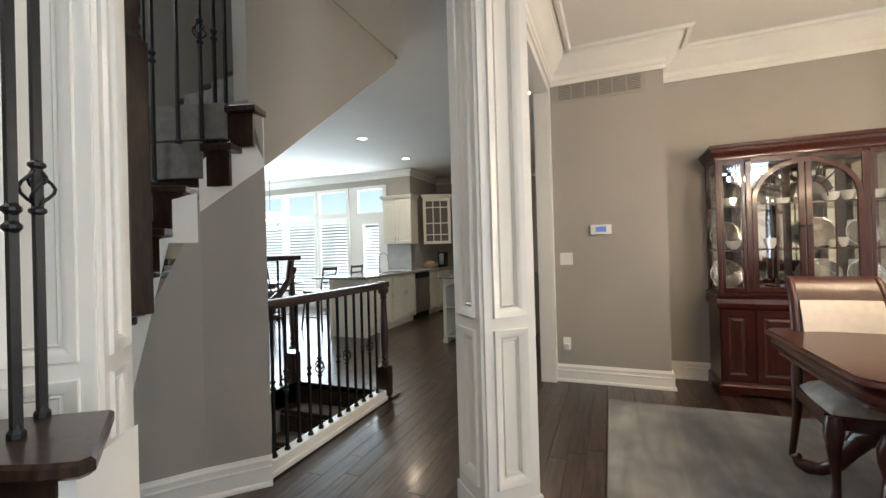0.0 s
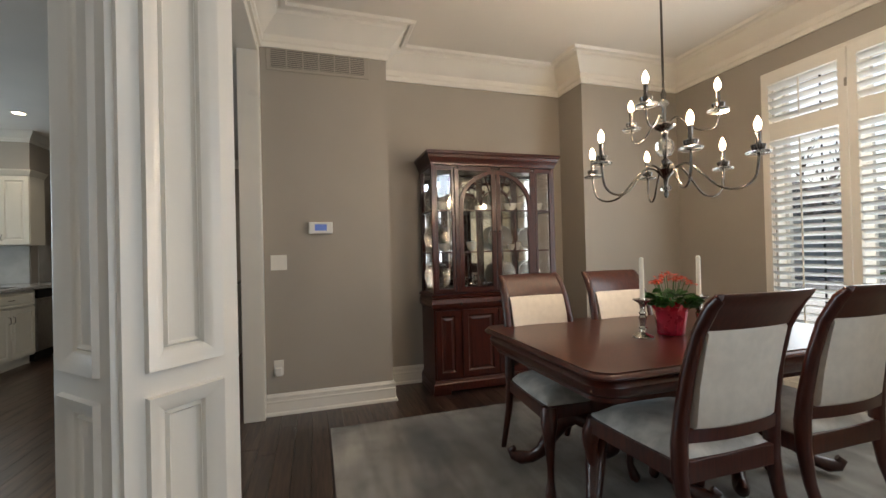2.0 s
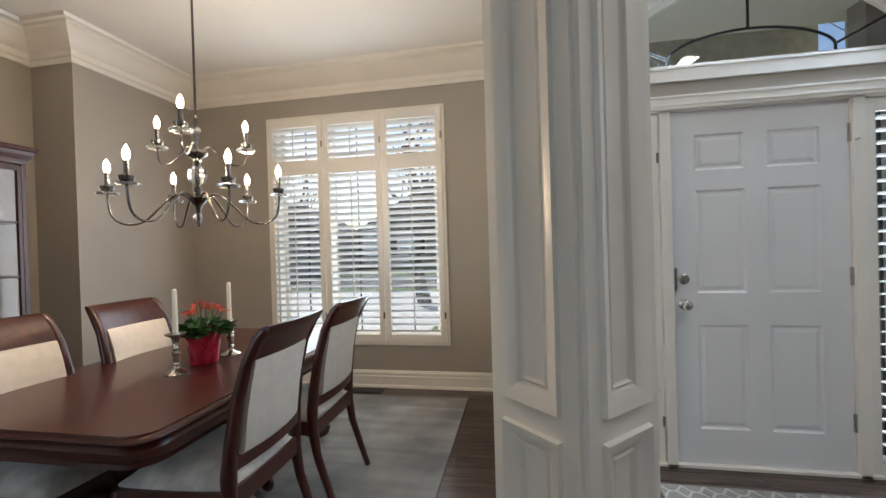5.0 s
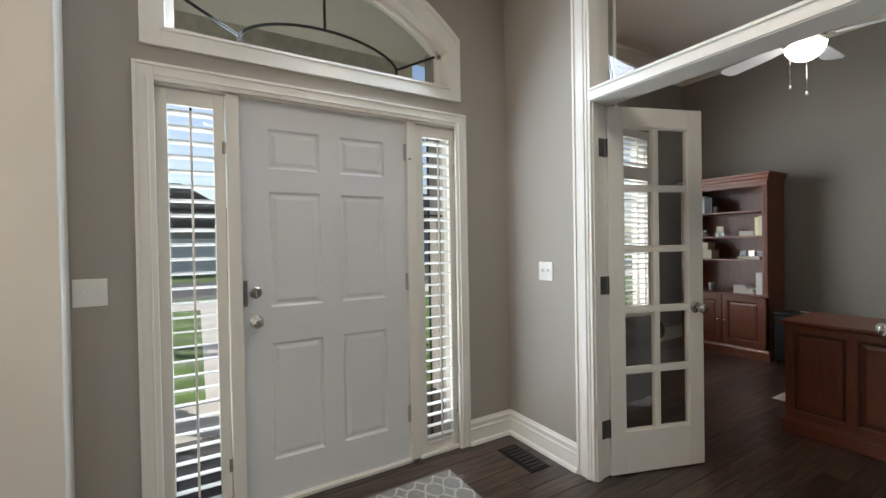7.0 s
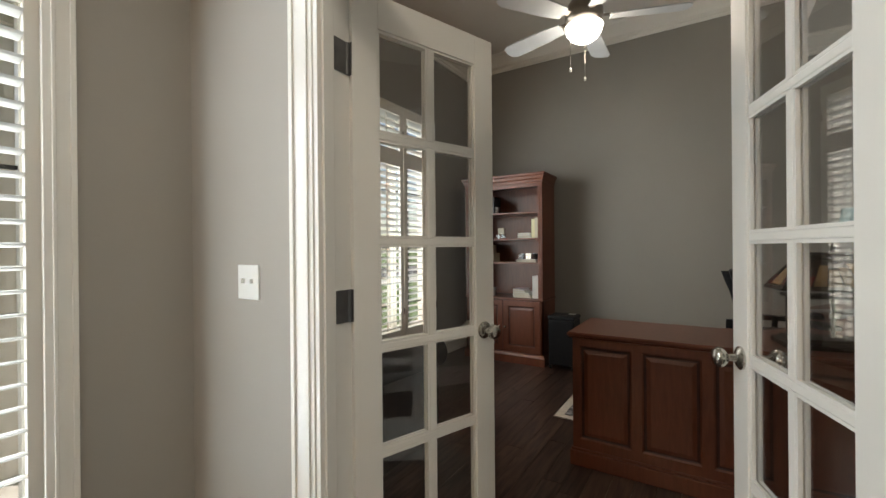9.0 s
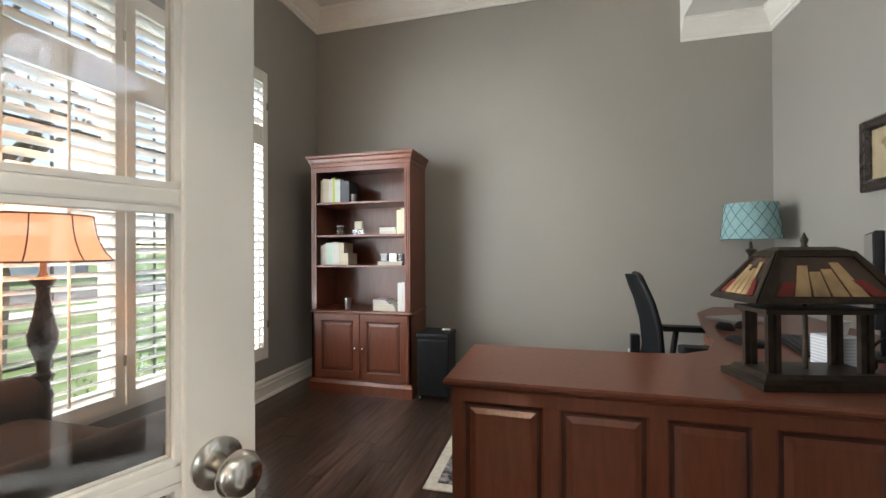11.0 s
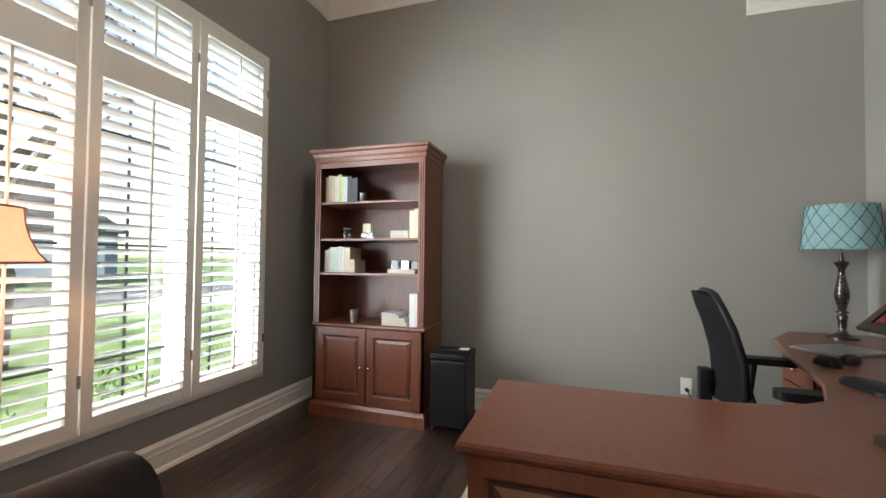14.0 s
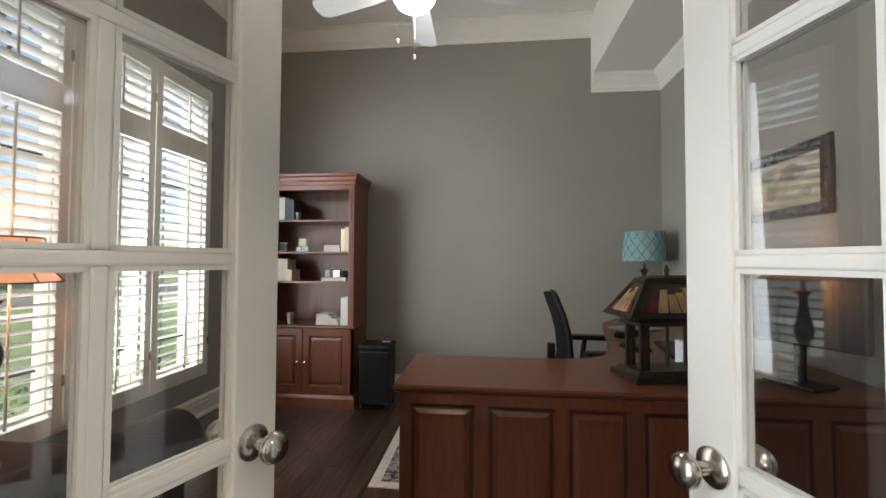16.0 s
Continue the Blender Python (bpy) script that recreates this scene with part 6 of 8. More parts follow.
part("harp", bm_tube([(0, 0, 0.50), (0.0, 0, 0.78)], 0.003, 6), NICKEL, tl)

# things on the desk
ds = 0.7555
lp = thing("laptop", "closed slim grey laptop on the desk corner", "laptop", (0.02, -4.78, ds), 28)
part("base", bm_box(-0.16, 0.16, -0.115, 0.115, 0, 0.009, 0.003), STEEL, lp)
part("lid", bm_box(-0.16, 0.16, -0.115, 0.115, 0.0095, 0.015, 0.003), STEEL, lp)
KEY = material("dark_grey_key", (0.03, 0.03, 0.033), 0.5)
kb = thing("keyboard", "black ergonomic keyboard on the desk", "keyboard", (0.05, -4.0, ds), -100)
part("body", bm_box(-0.22, 0.22, -0.085, 0.085, 0, 0.016, 0.008), BLACK, kb)
for r in range(5):
    for c in range(14):
        part("key", KEYMESH if r + c else None, None, kb) if False else None
keymesh = finish("key", bm_box(-0.0125, 0.0125, -0.012, 0.012, 0, 0.008, 0.003), KEY)
for r in range(5):
    for c in range(14):
        k = part("key", keymesh, None, kb)
        k.matrix_basis = pose(-0.195 + c * 0.03, -0.062 + r * 0.029, 0.0165)
for i, (x, y, a) in enumerate(((0.235, -4.42, 20), (-0.02, -5.02 + 0.22, -40))):
    ms = thing("computer_mouse", "black computer mouse on the desk", "mouse", (x if i == 0 else 0.12, y if i == 0 else -4.50, ds), a)
    part("shell", bm_stack(rounded_rect(0.031, 0.055, 0.03), [(0, 0), (0, 0.012), (0.004, 0.024), (0.012, 0.034), (0.022, 0.037)]), BLACK, ms, smooth=70)
    part("wheel", bm_box(-0.003, 0.003, 0.02, 0.035, 0.034, 0.041, 0.001), KEY, ms)
part_root = thing("wrist_rest", "black padded wrist rest with a mouse pad on the desk", "mouse pad", (0.27, -4.05, ds), 12)
part("pad", bm_stack(rounded_rect(0.06, 0.11, 0.05), [(0, 0), (0, 0.012), (0.008, 0.02), (0.03, 0.024)]), BLACK, part_root, smooth=60)
mon = thing("monitor", "black flat monitor seen from behind on the desk", "monitor", (-0.12, -3.86, ds), 62)
part("stand", bm_box(-0.10, 0.10, -0.08, 0.08, 0, 0.012, 0.004), BLACK, mon)
part("neck", bm_box(-0.02, 0.02, 0.0, 0.02, 0.012, 0.25, 0.003), BLACK, mon)
part("housing", bm_box(-0.28, 0.28, -0.03, -0.001, 0.15, 0.51, 0.006), BLACK, mon)
part("screen", bm_box(-0.27, 0.27, -0.0325, -0.0305, 0.165, 0.50), material("dark_screen", (0.01, 0.01, 0.012), 0.08), mon)
mon2 = thing("monitor", "second black monitor angled on the desk", "monitor", (-0.16, -3.38, ds), 115)
part("stand", bm_box(-0.10, 0.10, -0.08, 0.08, 0, 0.012, 0.004), BLACK, mon2)
part("neck", bm_box(-0.02, 0.02, 0.0, 0.02, 0.012, 0.25, 0.003), BLACK, mon2)
part("housing", bm_box(-0.25, 0.25, -0.03, -0.001, 0.17, 0.52, 0.006), BLACK, mon2)
CARD = material("tissue_box_card", (0.55, 0.58, 0.62), 0.6)
tb = thing("tissue_box", "grey and white striped tissue box with a tissue sticking out", "tissue box", (0.13, -3.66, ds), 12)
part("box", bm_box(-0.055, 0.055, -0.055, 0.055, 0, 0.12, 0.002), CARD, tb)
for k in range(9):
    part("stripe", bm_box(-0.0555, 0.0555, -0.0555, 0.0555, 0.010 + k * 0.012, 0.014 + k * 0.012), PLASTIC, tb)
bm = bmesh.new()
vs = [bm.verts.new(p) for p in ((-0.03, 0, 0.12), (0.03, 0.005, 0.12), (0.045, 0.01, 0.165), (0.01, -0.01, 0.185), (-0.035, 0.015, 0.175))]
bm.faces.new(vs)
part("tissue", bm_poly([v.co.copy() for v in vs], (0.0, 0.003, 0.0)), material("white_tissue", (0.82, 0.82, 0.80), 0.9), tb)
bm.free()
hp = thing("headphones", "black headphones lying on the desk", "headphones", (0.0, -3.60, ds), 0)
part("band", bm_tube([(0.075 * math.cos(math.pi * k / 12), 0, 0.045 + 0.085 * math.sin(math.pi * k / 12)) for k in range(13)], 0.006, 8), BLACK, hp)
for s in (-1, 1):
    part("ear_cup", bm_lathe([(0.03, -0.012), (0.036, 0), (0.03, 0.014)], 16, (0, 0, 0)), BLACK, hp, smooth=50).matrix_basis = pose(s * 0.075, 0, 0.038, 0, 90)

# office chair
oc = thing("office_chair", "black mesh office chair with padded arms pulled up to the desk", "chair", (0.435, -4.35, 0), 88)
MESHB = material("black_mesh_fabric", (0.008, 0.008, 0.009), 0.8, spec=0.12, noise_scale=200, amount=0.3, bump=0.4, bump_scale=700)
# faces +y locally
part("seat", bm_stack(rounded_rect(0.25, 0.24, 0.09), [(0.02, 0.44), (0, 0.455), (0, 0.49), (0.015, 0.51), (0.06, 0.518)]), MESHB, oc, smooth=60)
bm = bmesh.new()
rows = [(0.60, 0.15, 0.0), (0.66, 0.20, 0.012), (0.80, 0.205, 0.0), (0.92, 0.19, -0.03), (1.0, 0.165, -0.06), (1.05, 0.12, -0.075), (1.062, 0.06, -0.08)]
g1, g2 = [], []
for z, hw, yy in rows:
    for g, off in ((g1, 0.012), (g2, -0.012)):
        g.append([bm.verts.new((hw * u, -0.235 + yy + off + 0.05 * u * u, z)) for u in [i / 6 - 1 for i in range(13)]])
for j in range(len(rows) - 1):
    for i in range(12):
        bm.faces.new((g1[j][i], g1[j][i + 1], g1[j + 1][i + 1], g1[j + 1][i]))
        bm.faces.new((g2[j][i + 1], g2[j][i], g2[j + 1][i], g2[j + 1][i + 1]))
for i in range(12):
    bm.faces.new((g1[0][i + 1], g1[0][i], g2[0][i], g2[0][i + 1])), bm.faces.new((g1[-1][i], g1[-1][i + 1], g2[-1][i + 1], g2[-1][i]))
part("back_mesh", bm, MESHB, oc, "black mesh back", smooth=60)
rim = [(hw * 1.0, -0.185 + yy, z) for z, hw, yy in rows]
part("back_frame", bm_tube([(x, y, z) for x, y, z in rim] + [(-x, y, z) for x, y, z in rim[::-1]], 0.016, 8), BLACK, oc, smooth=60)
part("back_bar", bm_box(-0.03, 0.03, -0.30, -0.25, 0.42, 0.72, 0.01), BLACK, oc)
part("back_bar", bm_box(-0.03, 0.03, -0.30, -0.05, 0.40, 0.43, 0.006), BLACK, oc)
for s in (-1, 1):
    part("armrest", bm_stack([(s * 0.30 + x * 0.9, 0.03 + y) for x, y in rounded_rect(0.045, 0.15, 0.04)], [(0.0, 0.695), (0.0, 0.72), (0.0, 0.727)]), BLACK, oc, "padded black armrest", smooth=50)
    part("arm_post", bm_tube([(s * 0.22, 0.0, 0.45), (s * 0.29, 0.0, 0.47), (s * 0.30, -0.02, 0.55), (s * 0.30, 0.0, 0.694)], 0.018, 8), BLACK, oc, smooth=60)
part("gas_lift", bm_lathe([(0.03, 0.10), (0.03, 0.28), (0.018, 0.285), (0.018, 0.43)], 14), BLACK, oc)
for k in range(5):
    a = radians(72 * k + 10)
    part("base_arm", bm_tube([(0.02 * math.cos(a), 0.02 * math.sin(a), 0.11), (0.30 * math.cos(a), 0.30 * math.sin(a), 0.075)], [0.024, 0.014], 8), BLACK, oc)
    part("caster", bm_lathe([(0.024, -0.02), (0.028, -0.01), (0.028, 0.01), (0.024, 0.02)], 14), BLACK, oc).matrix_basis = pose(0.30 * math.cos(a), 0.30 * math.sin(a), 0.0285, 90, 0, math.degrees(a))

# framed map
pf = thing("framed_map", "antique style map print in a carved dark frame", "picture", (-0.468, -4.05, 1.69), 0)
# the wall faces east; local y runs along it
bm = bmesh.new()
PW, PH = 0.475, 0.19
prof = [(0, 0.0), (0.0, 0.02), (0.012, 0.032), (0.03, 0.026), (0.05, 0.03), (0.062, 0.016), (0.062, 0.004)]
rings = [[bm.verts.new((d, sy * (PW - o), sz * (PH - o))) for o, d in prof] for sy, sz in ((-1, -1), (1, -1), (1, 1), (-1, 1))]
for i in range(4):
    for j in range(len(prof) - 1):
        bm.faces.new((rings[i][j], rings[i][j + 1], rings[(i + 1) % 4][j + 1], rings[(i + 1) % 4][j]))
part("frame", bm, DARKWOOD, pf, "carved dark brown frame")
MAPPAPER = material("aged_map_paper", (0.42, 0.33, 0.20), 0.6, noise_scale=6, amount=0.2)
LAND = material("map_land_ink", (0.20, 0.14, 0.08), 0.7, noise_scale=20, amount=0.3)
part("print", bm_box(0.002, 0.005, -PW + 0.06, PW - 0.06, -PH + 0.06, PH - 0.06), MAPPAPER, pf, "brown world map print")
rs = random.Random(9)
for cx, cz, sx, sz in ((-0.28, 0.05, 0.07, 0.045), (-0.22, -0.05, 0.035, 0.055), (0.02, 0.06, 0.06, 0.03), (0.04, -0.03, 0.045, 0.055), (0.20, 0.05, 0.11, 0.045), (0.30, -0.06, 0.045, 0.025)):
    pts = [(0.0052, cy_ := cx + sx * math.cos(2 * math.pi * k / 14) * rs.uniform(0.7, 1.15), cz + sz * math.sin(2 * math.pi * k / 14) * rs.uniform(0.7, 1.15)) for k in range(14)]
    part("land_shape", bm_poly(pts, (0.0006, 0, 0)), LAND, pf)
g = part("glazing", bm_box(0.007, 0.009, -PW + 0.06, PW - 0.06, -PH + 0.06, PH - 0.06), GLASS, pf)
g.visible_shadow = False
pf.matrix_basis = pose(-0.468, -4.05, 1.69)

# rug under the desk
orug = thing("patterned_rug", "cream bordered rug with a dark floral field under the desk", "rug", (0.95, -4.45, 0.002))
part("field", bm_box(-0.85, 0.85, -0.68, 0.68, 0, 0.008, 0.002), material("cream_rug_border", (0.50, 0.46, 0.38), 0.95, noise_scale=40, amount=0.1, bump=0.4, bump_scale=300), orug, "cream border")
part("field", bm_box(-0.79, 0.79, -0.62, 0.62, 0.008, 0.0095), material("floral_rug_field", (0.15, 0.14, 0.14), 0.95, noise_scale=32, amount=0.9, bump=0.4, bump_scale=300), orug, "dark grey and cream floral field")

# sofa arm by the window
VELVET = material("brown_grey_velvet", (0.028, 0.020, 0.017), 0.8, spec=0.15, noise_scale=7, amount=0.45, bump=0.5, bump_scale=60, sheen=0.05)
so = thing("armchair", "dark brown velvet rolled-arm armchair by the study window", "armchair", (2.72, -2.32, 0))
hw = 0.46


def roll_arm(x, root):
    pts, rad = [], []
    bm = bm_box(x - 0.075, x + 0.075, -0.5, 0.40, 0.06, 0.58, 0.03)
    prof = [(0.115 * math.cos(2 * math.pi * k / 20), 0.105 * math.sin(2 * math.pi * k / 20)) for k in range(20)]
    a = [bm.verts.new((x + u, -0.53, 0.585 + v)) for u, v in prof]
    b = [bm.verts.new((x + u, 0.36, 0.625 + v)) for u, v in prof]
    for k in range(20):
        bm.faces.new((a[k], a[(k + 1) % 20], b[(k + 1) % 20], b[k]))
    bm.faces.new(a[::-1]), bm.faces.new(b)
    return part("arm", bm, VELVET, root, "rolled velvet arm", smooth=50)


roll_arm(-hw, so), roll_arm(hw, so)
part("seat", bm_box(-hw + 0.08, hw - 0.08, -0.52, 0.30, 0.08, 0.44, 0.05), VELVET, so, smooth=50)
part("cushion", bm_stack([(x, y - 0.08) for x, y in rounded_rect(0.37, 0.40, 0.08)], [(0.0, 0.44), (-0.01, 0.47), (-0.01, 0.52), (0.02, 0.56), (0.08, 0.575)]), VELVET, so, smooth=60)
part("back", bm_stack([(x, y + 0.33) for x, y in rounded_rect(0.47, 0.12, 0.1)], [(0, 0.08), (0, 0.70), (0.02, 0.80), (0.05, 0.86), (0.08, 0.88)]), VELVET, so, smooth=60)
for x in (-0.42, 0.42):
    for y in (-0.44, 0.38):
        part("leg", bm_lathe([(0.025, 0), (0.03, 0.06)], 10, (x, y, 0)), DARKWOOD, so)
so.matrix_basis = pose(2.80, -2.46, 0, 0, 0, 0)

# floor lamp
fl = thing("floor_lamp", "floor lamp with a lit peach bell shade and turned post", "lamp", (3.24, -3.03, 0))
prof = [(0.14, 0), (0.14, 0.015), (0.10, 0.03), (0.04, 0.05), (0.025, 0.10), (0.02, 0.30), (0.028, 0.50), (0.036, 0.60), (0.02, 0.66), (0.04, 0.68), (0.04, 0.69), (0.02, 0.70), (0.03, 0.76), (0.05, 0.82), (0.053, 0.86), (0.035, 0.93), (0.022, 1.02), (0.025, 1.06), (0.045, 1.08), (0.045, 1.09), (0.02, 1.10), (0.012, 1.12), (0.01, 1.22)]
part("post", bm_lathe(prof, 20), DARKWOOD, fl, smooth=45)
PEACH = material("peach_lampshade", (0.72, 0.42, 0.27), 0.8, noise_scale=40, amount=0.06)
b = PEACH.node_tree.nodes["Principled BSDF"]
b.inputs["Emission Color"].default_value, b.inputs["Emission Strength"].default_value = (1.0, 0.40, 0.20, 1), 0.55
bm = bmesh.new()
rings = []
for r, z in ((0.165, 1.36), (0.166, 1.34), (0.172, 1.30), (0.185, 1.25), (0.208, 1.20), (0.235, 1.165), (0.232, 1.163), (0.20, 1.20), (0.168, 1.30), (0.162, 1.36)):
    rings.append([bm.verts.new((r * (1 - 0.03 * abs(math.sin(4 * math.pi * k / 48))) * math.cos(2 * math.pi * k / 48), r * (1 - 0.03 * abs(math.sin(4 * math.pi * k / 48))) * math.sin(2 * math.pi * k / 48), z)) for k in range(48)])
for a, c in zip(rings, rings[1:] + rings[:1]):
    for k in range(48):
        bm.faces.new((a[k], a[(k + 1) % 48], c[(k + 1) % 48], c[k]))
s = part("shade", bm, PEACH, fl, "lit peach fabric bell shade", smooth=60)
PIPING = material("brown_shade_piping", (0.30, 0.16, 0.10), 0.8)
for k in range(8):
    a = 2 * math.pi * k / 8
    part("rib", bm_tube([((r + 0.001) * math.cos(a), (r + 0.001) * math.sin(a), z) for r, z in ((0.166, 1.355), (0.172, 1.30), (0.185, 1.25), (0.208, 1.20), (0.235, 1.166))], 0.003, 5), PIPING, s)
for r, z in ((0.166, 1.358), (0.234, 1.166)):
    part("trim", bm_tube([(r * math.cos(2 * math.pi * k / 32), r * math.sin(2 * math.pi * k / 32), z) for k in range(33)], 0.004, 5), PIPING, s)
lamp("floor_lamp_light", "POINT", pose(3.24, -3.03, 1.27), 6, (1.0, 0.6, 0.35), radius=0.05)

# ceiling fan
FX, FY = 1.545, -3.70
FZ = 0.10
fan = thing("ceiling_fan", "white five-blade ceiling fan with a lit frosted bowl", "ceiling fan", (FX, FY, 0))
FBLADE = material("white_fan_blade", (0.62, 0.64, 0.66), 0.4, noise_scale=6, amount=0.04)
BRUSHED = material("antique_pewter", (0.26, 0.23, 0.20), 0.35, 0.9, 20, 0.15)
part("canopy", bm_lathe([(0.03, OH - 0.09), (0.06, OH - 0.07), (0.07, OH - 0.001)], 20), BRUSHED, fan, smooth=45)
part("downrod", bm_lathe([(0.012, 2.96), (0.012, OH - 0.08)], 10), BRUSHED, fan)
part("motor", bm_lathe([(0.06, 2.66), (0.10, 2.675), (0.125, 2.71), (0.125, 2.76), (0.10, 2.81), (0.06, 2.84), (0.03, 2.87)], 24, (0, 0, FZ)), BRUSHED, fan, smooth=45)
part("light_bowl", bm_lathe([(0.004, 2.545), (0.05, 2.55), (0.09, 2.575), (0.115, 2.61), (0.125, 2.65), (0.115, 2.658)], 24, (0, 0, FZ)), glow("lit_fan_bowl", (1.0, 0.97, 0.9), 9), fan, "glowing frosted glass bowl", smooth=60)
for k in range(5):
    a = 72 * k - 16
    bl = part("blade", bm_poly([(0.17, -0.05, 0), (0.30, -0.066, 0), (0.62, -0.075, 0), (0.66, -0.05, 0), (0.67, 0.0, 0), (0.66, 0.05, 0), (0.62, 0.075, 0), (0.30, 0.066, 0), (0.17, 0.05, 0)], (0, 0, 0.008)), FBLADE, fan, "white fan blade")
    bl.matrix_basis = pose(0, 0, 2.70 + FZ, 0, 0, a) @ pose(0, 0, 0, 12)
    br = part("blade_iron", bm_box(0.10, 0.22, -0.02, 0.02, 0, 0.006, 0.002), BRUSHED, fan)
    br.matrix_basis = pose(0, 0, 2.712 + FZ, 0, 0, a) @ pose(0, 0, 0, 12)
for dx, dy, l in ((0.085, 0.03, 2.45), (0.0, -0.02, 2.385)):
    part("pull_chain", bm_tube([(dx, dy, 2.72), (dx, dy, l + 0.02)], 0.0018, 5), NICKEL, fan)
    part("chain_fob", bm_lathe([(0.003, 0.03), (0.008, 0.02), (0.008, 0.005), (0.002, 0)], 10, (dx, dy, l)), PLASTIC, fan)
lamp("fan_light", "POINT", pose(FX, FY, 2.58), 5, (1.0, 0.95, 0.86), radius=0.10)


# ---------------------------------------------------------------- stairs
A, B, C = Vector((-1.61, 1.93)), Vector((-1.83, 1.70)), Vector((-2.3, 1.10))
bm = bm_poly([(A.x, A.y, 0), (B.x, B.y, 0), (B.x, B.y, 1.50), (A.x, A.y, 1.80)], (-0.08, 0.075, 0))
solid("wall_under_stairs", bm, WALL, "greige wall under the curved stairs", kind="structure")
D = B.lerp(C, 0.30)
bm = bm_poly([(B.x, B.y, 0), (C.x, C.y, 0), (C.x, C.y, 0.9), (D.x, D.y, 1.0), (B.x, B.y, 1.50)], (-0.08, 0.06, 0))
solid("wall_under_stairs", bm, WALL, "greige wall under the curved stairs", kind="structure")
n1 = Vector((0.72, -0.69)).normalized() * 0.012
n2 = Vector((0.79, -0.61)).normalized() * 0.012
w0, w1, w2 = B.lerp(C, 0.015), B.lerp(C, 0.185), B.lerp(C, 0.40)
bm = bm_poly([(p.x, p.y, z) for p, z in ((w0, 1.50), (w0, 1.34), (w1, 1.34), (w2, 0.60), (B.lerp(C, 0.42), 0.0), (C, 0.0), (C, 0.95), (B.lerp(C, 0.32), 0.98), (B.lerp(C, 0.31), 1.16), (B.lerp(C, 0.235), 1.17), (B.lerp(C, 0.235), 1.36), (B.lerp(C, 0.16), 1.37), (B.lerp(C, 0.16), 1.56), (w0, 1.60))], (n2.x, n2.y, 0))
solid("stair_skirt", bm, WHITE, "white painted stair skirt board", kind="structure")
bm = bm_poly([(p.x, p.y, z) for p, z in ((B, 1.50), (A, 1.76), (A, 2.03), (B, 1.76))], (n1.x, n1.y, 0))
solid("stair_skirt", bm, WHITE, "white painted stair skirt board", kind="structure")
solid("stair_bulkhead", bm_poly([(-1.605, 1.82, 2.10), (-1.605, 1.93, 1.76), (-1.605, 3.495, CH - 0.09), (-1.605, 3.495, CH - 0.001), (-1.605, 1.82, CH - 0.001)], (-0.10, 0, 0)), WALL, "sloping greige bulkhead under the upper stairs", kind="structure")
solid("stair_bulkhead", bm_box(-1.72, -1.60, 1.82, 3.50, CH + 0.001, 5.6), WALL, "greige wall above the hall", kind="structure")
solid("stair_soffit", bm_poly([(-1.71, 1.95, 1.80), (-2.95, 1.95, 1.80), (-2.95, 3.49, CH - 0.005), (-1.71, 3.49, CH - 0.005)], (0, 0, 0.08)), WALL, "greige sloping soffit under the stairs", kind="structure")

CARPET = material("grey_stair_carpet", (0.16, 0.145, 0.13), 0.95, noise_scale=25, amount=0.15, bump=0.6, bump_scale=350)
stairs = thing("staircase", "dark-stained curved wooden staircase with a grey patterned carpet runner", "staircase", (0, 0, 0))
ends = [((-1.973, 1.518), 0.985, 0), ((-1.93, 1.572), 1.20, 0), ((-1.895, 1.618), 1.42, 0), ((-1.836, 1.692), 1.64, 0), ((-1.687, 1.85), 1.86, 0), ((-1.606, 1.934), 2.075, 0)]
for i, ((x, y), z, _) in enumerate(ends):
    d = Vector((-0.86, -0.50)).normalized()
    if i > 3:
        d = Vector((-0.95, -0.30)).normalized()
    b = Vector((-d.y, d.x)) * -1
    o = Vector((x, y)) + Vector((0.045, -0.045)) * (1 if i < 4 else 2.2) + Vector((-0.05, -0.015))
    z -= 0.005
    depth = 0.27 if i < 3 else 0.32
    p = [o, o + d * 1.05, o + d * 1.05 + b * depth, o + b * depth + d * 0.02]
    part("tread", bm_prism([(q.x, q.y) for q in p][::-1], z - 0.038, z, 0.008), ESPRESSO, stairs)
    r = [o + b * 0.03 + d * 0.03, o + d * 1.02 + b * 0.03, o + d * 1.02 + b * 0.05, o + b * 0.05 + d * 0.03]
    part("riser", bm_prism([(q.x, q.y) for q in r][::-1], z - 0.22, z - 0.039), ESPRESSO, stairs)
    r = [o + d * 0.17 - b * 0.004, o + d * 0.9 - b * 0.004, o + d * 0.9 + b * depth, o + d * 0.17 + b * depth]
    part("carpet_runner", bm_prism([(q.x, q.y) for q in r][::-1], z + 0.001, z + 0.013, 0.004), CARPET, stairs, "grey patterned carpet runner")
    r = [o + d * 0.17 - b * 0.010, o + d * 0.9 - b * 0.010, o + d * 0.9 + b * 0.028, o + d * 0.17 + b * 0.028]
    part("carpet_runner", bm_prism([(q.x, q.y) for q in r][::-1], z - 0.18, z + 0.001, 0.004), CARPET, stairs)
for i in range(5):
    part("tread", bm_box(-2.9, -1.8, 2.10 + 0.24 * i, 2.37 + 0.24 * i, 2.28 - 0.04 + 0.2 * i, 2.28 + 0.2 * i, 0.006), ESPRESSO, stairs)
    part("riser", bm_box(-2.9, -1.8, 2.12 + 0.24 * i, 2.14 + 0.24 * i, 2.08 + 0.2 * i, 2.239 + 0.2 * i), ESPRESSO, stairs)
    part("carpet_runner", bm_box(-2.8, -1.92, 2.095 + 0.24 * i, 2.119 + 0.24 * i, 2.09 + 0.2 * i, 2.292 + 0.2 * i, 0.004), CARPET, stairs)
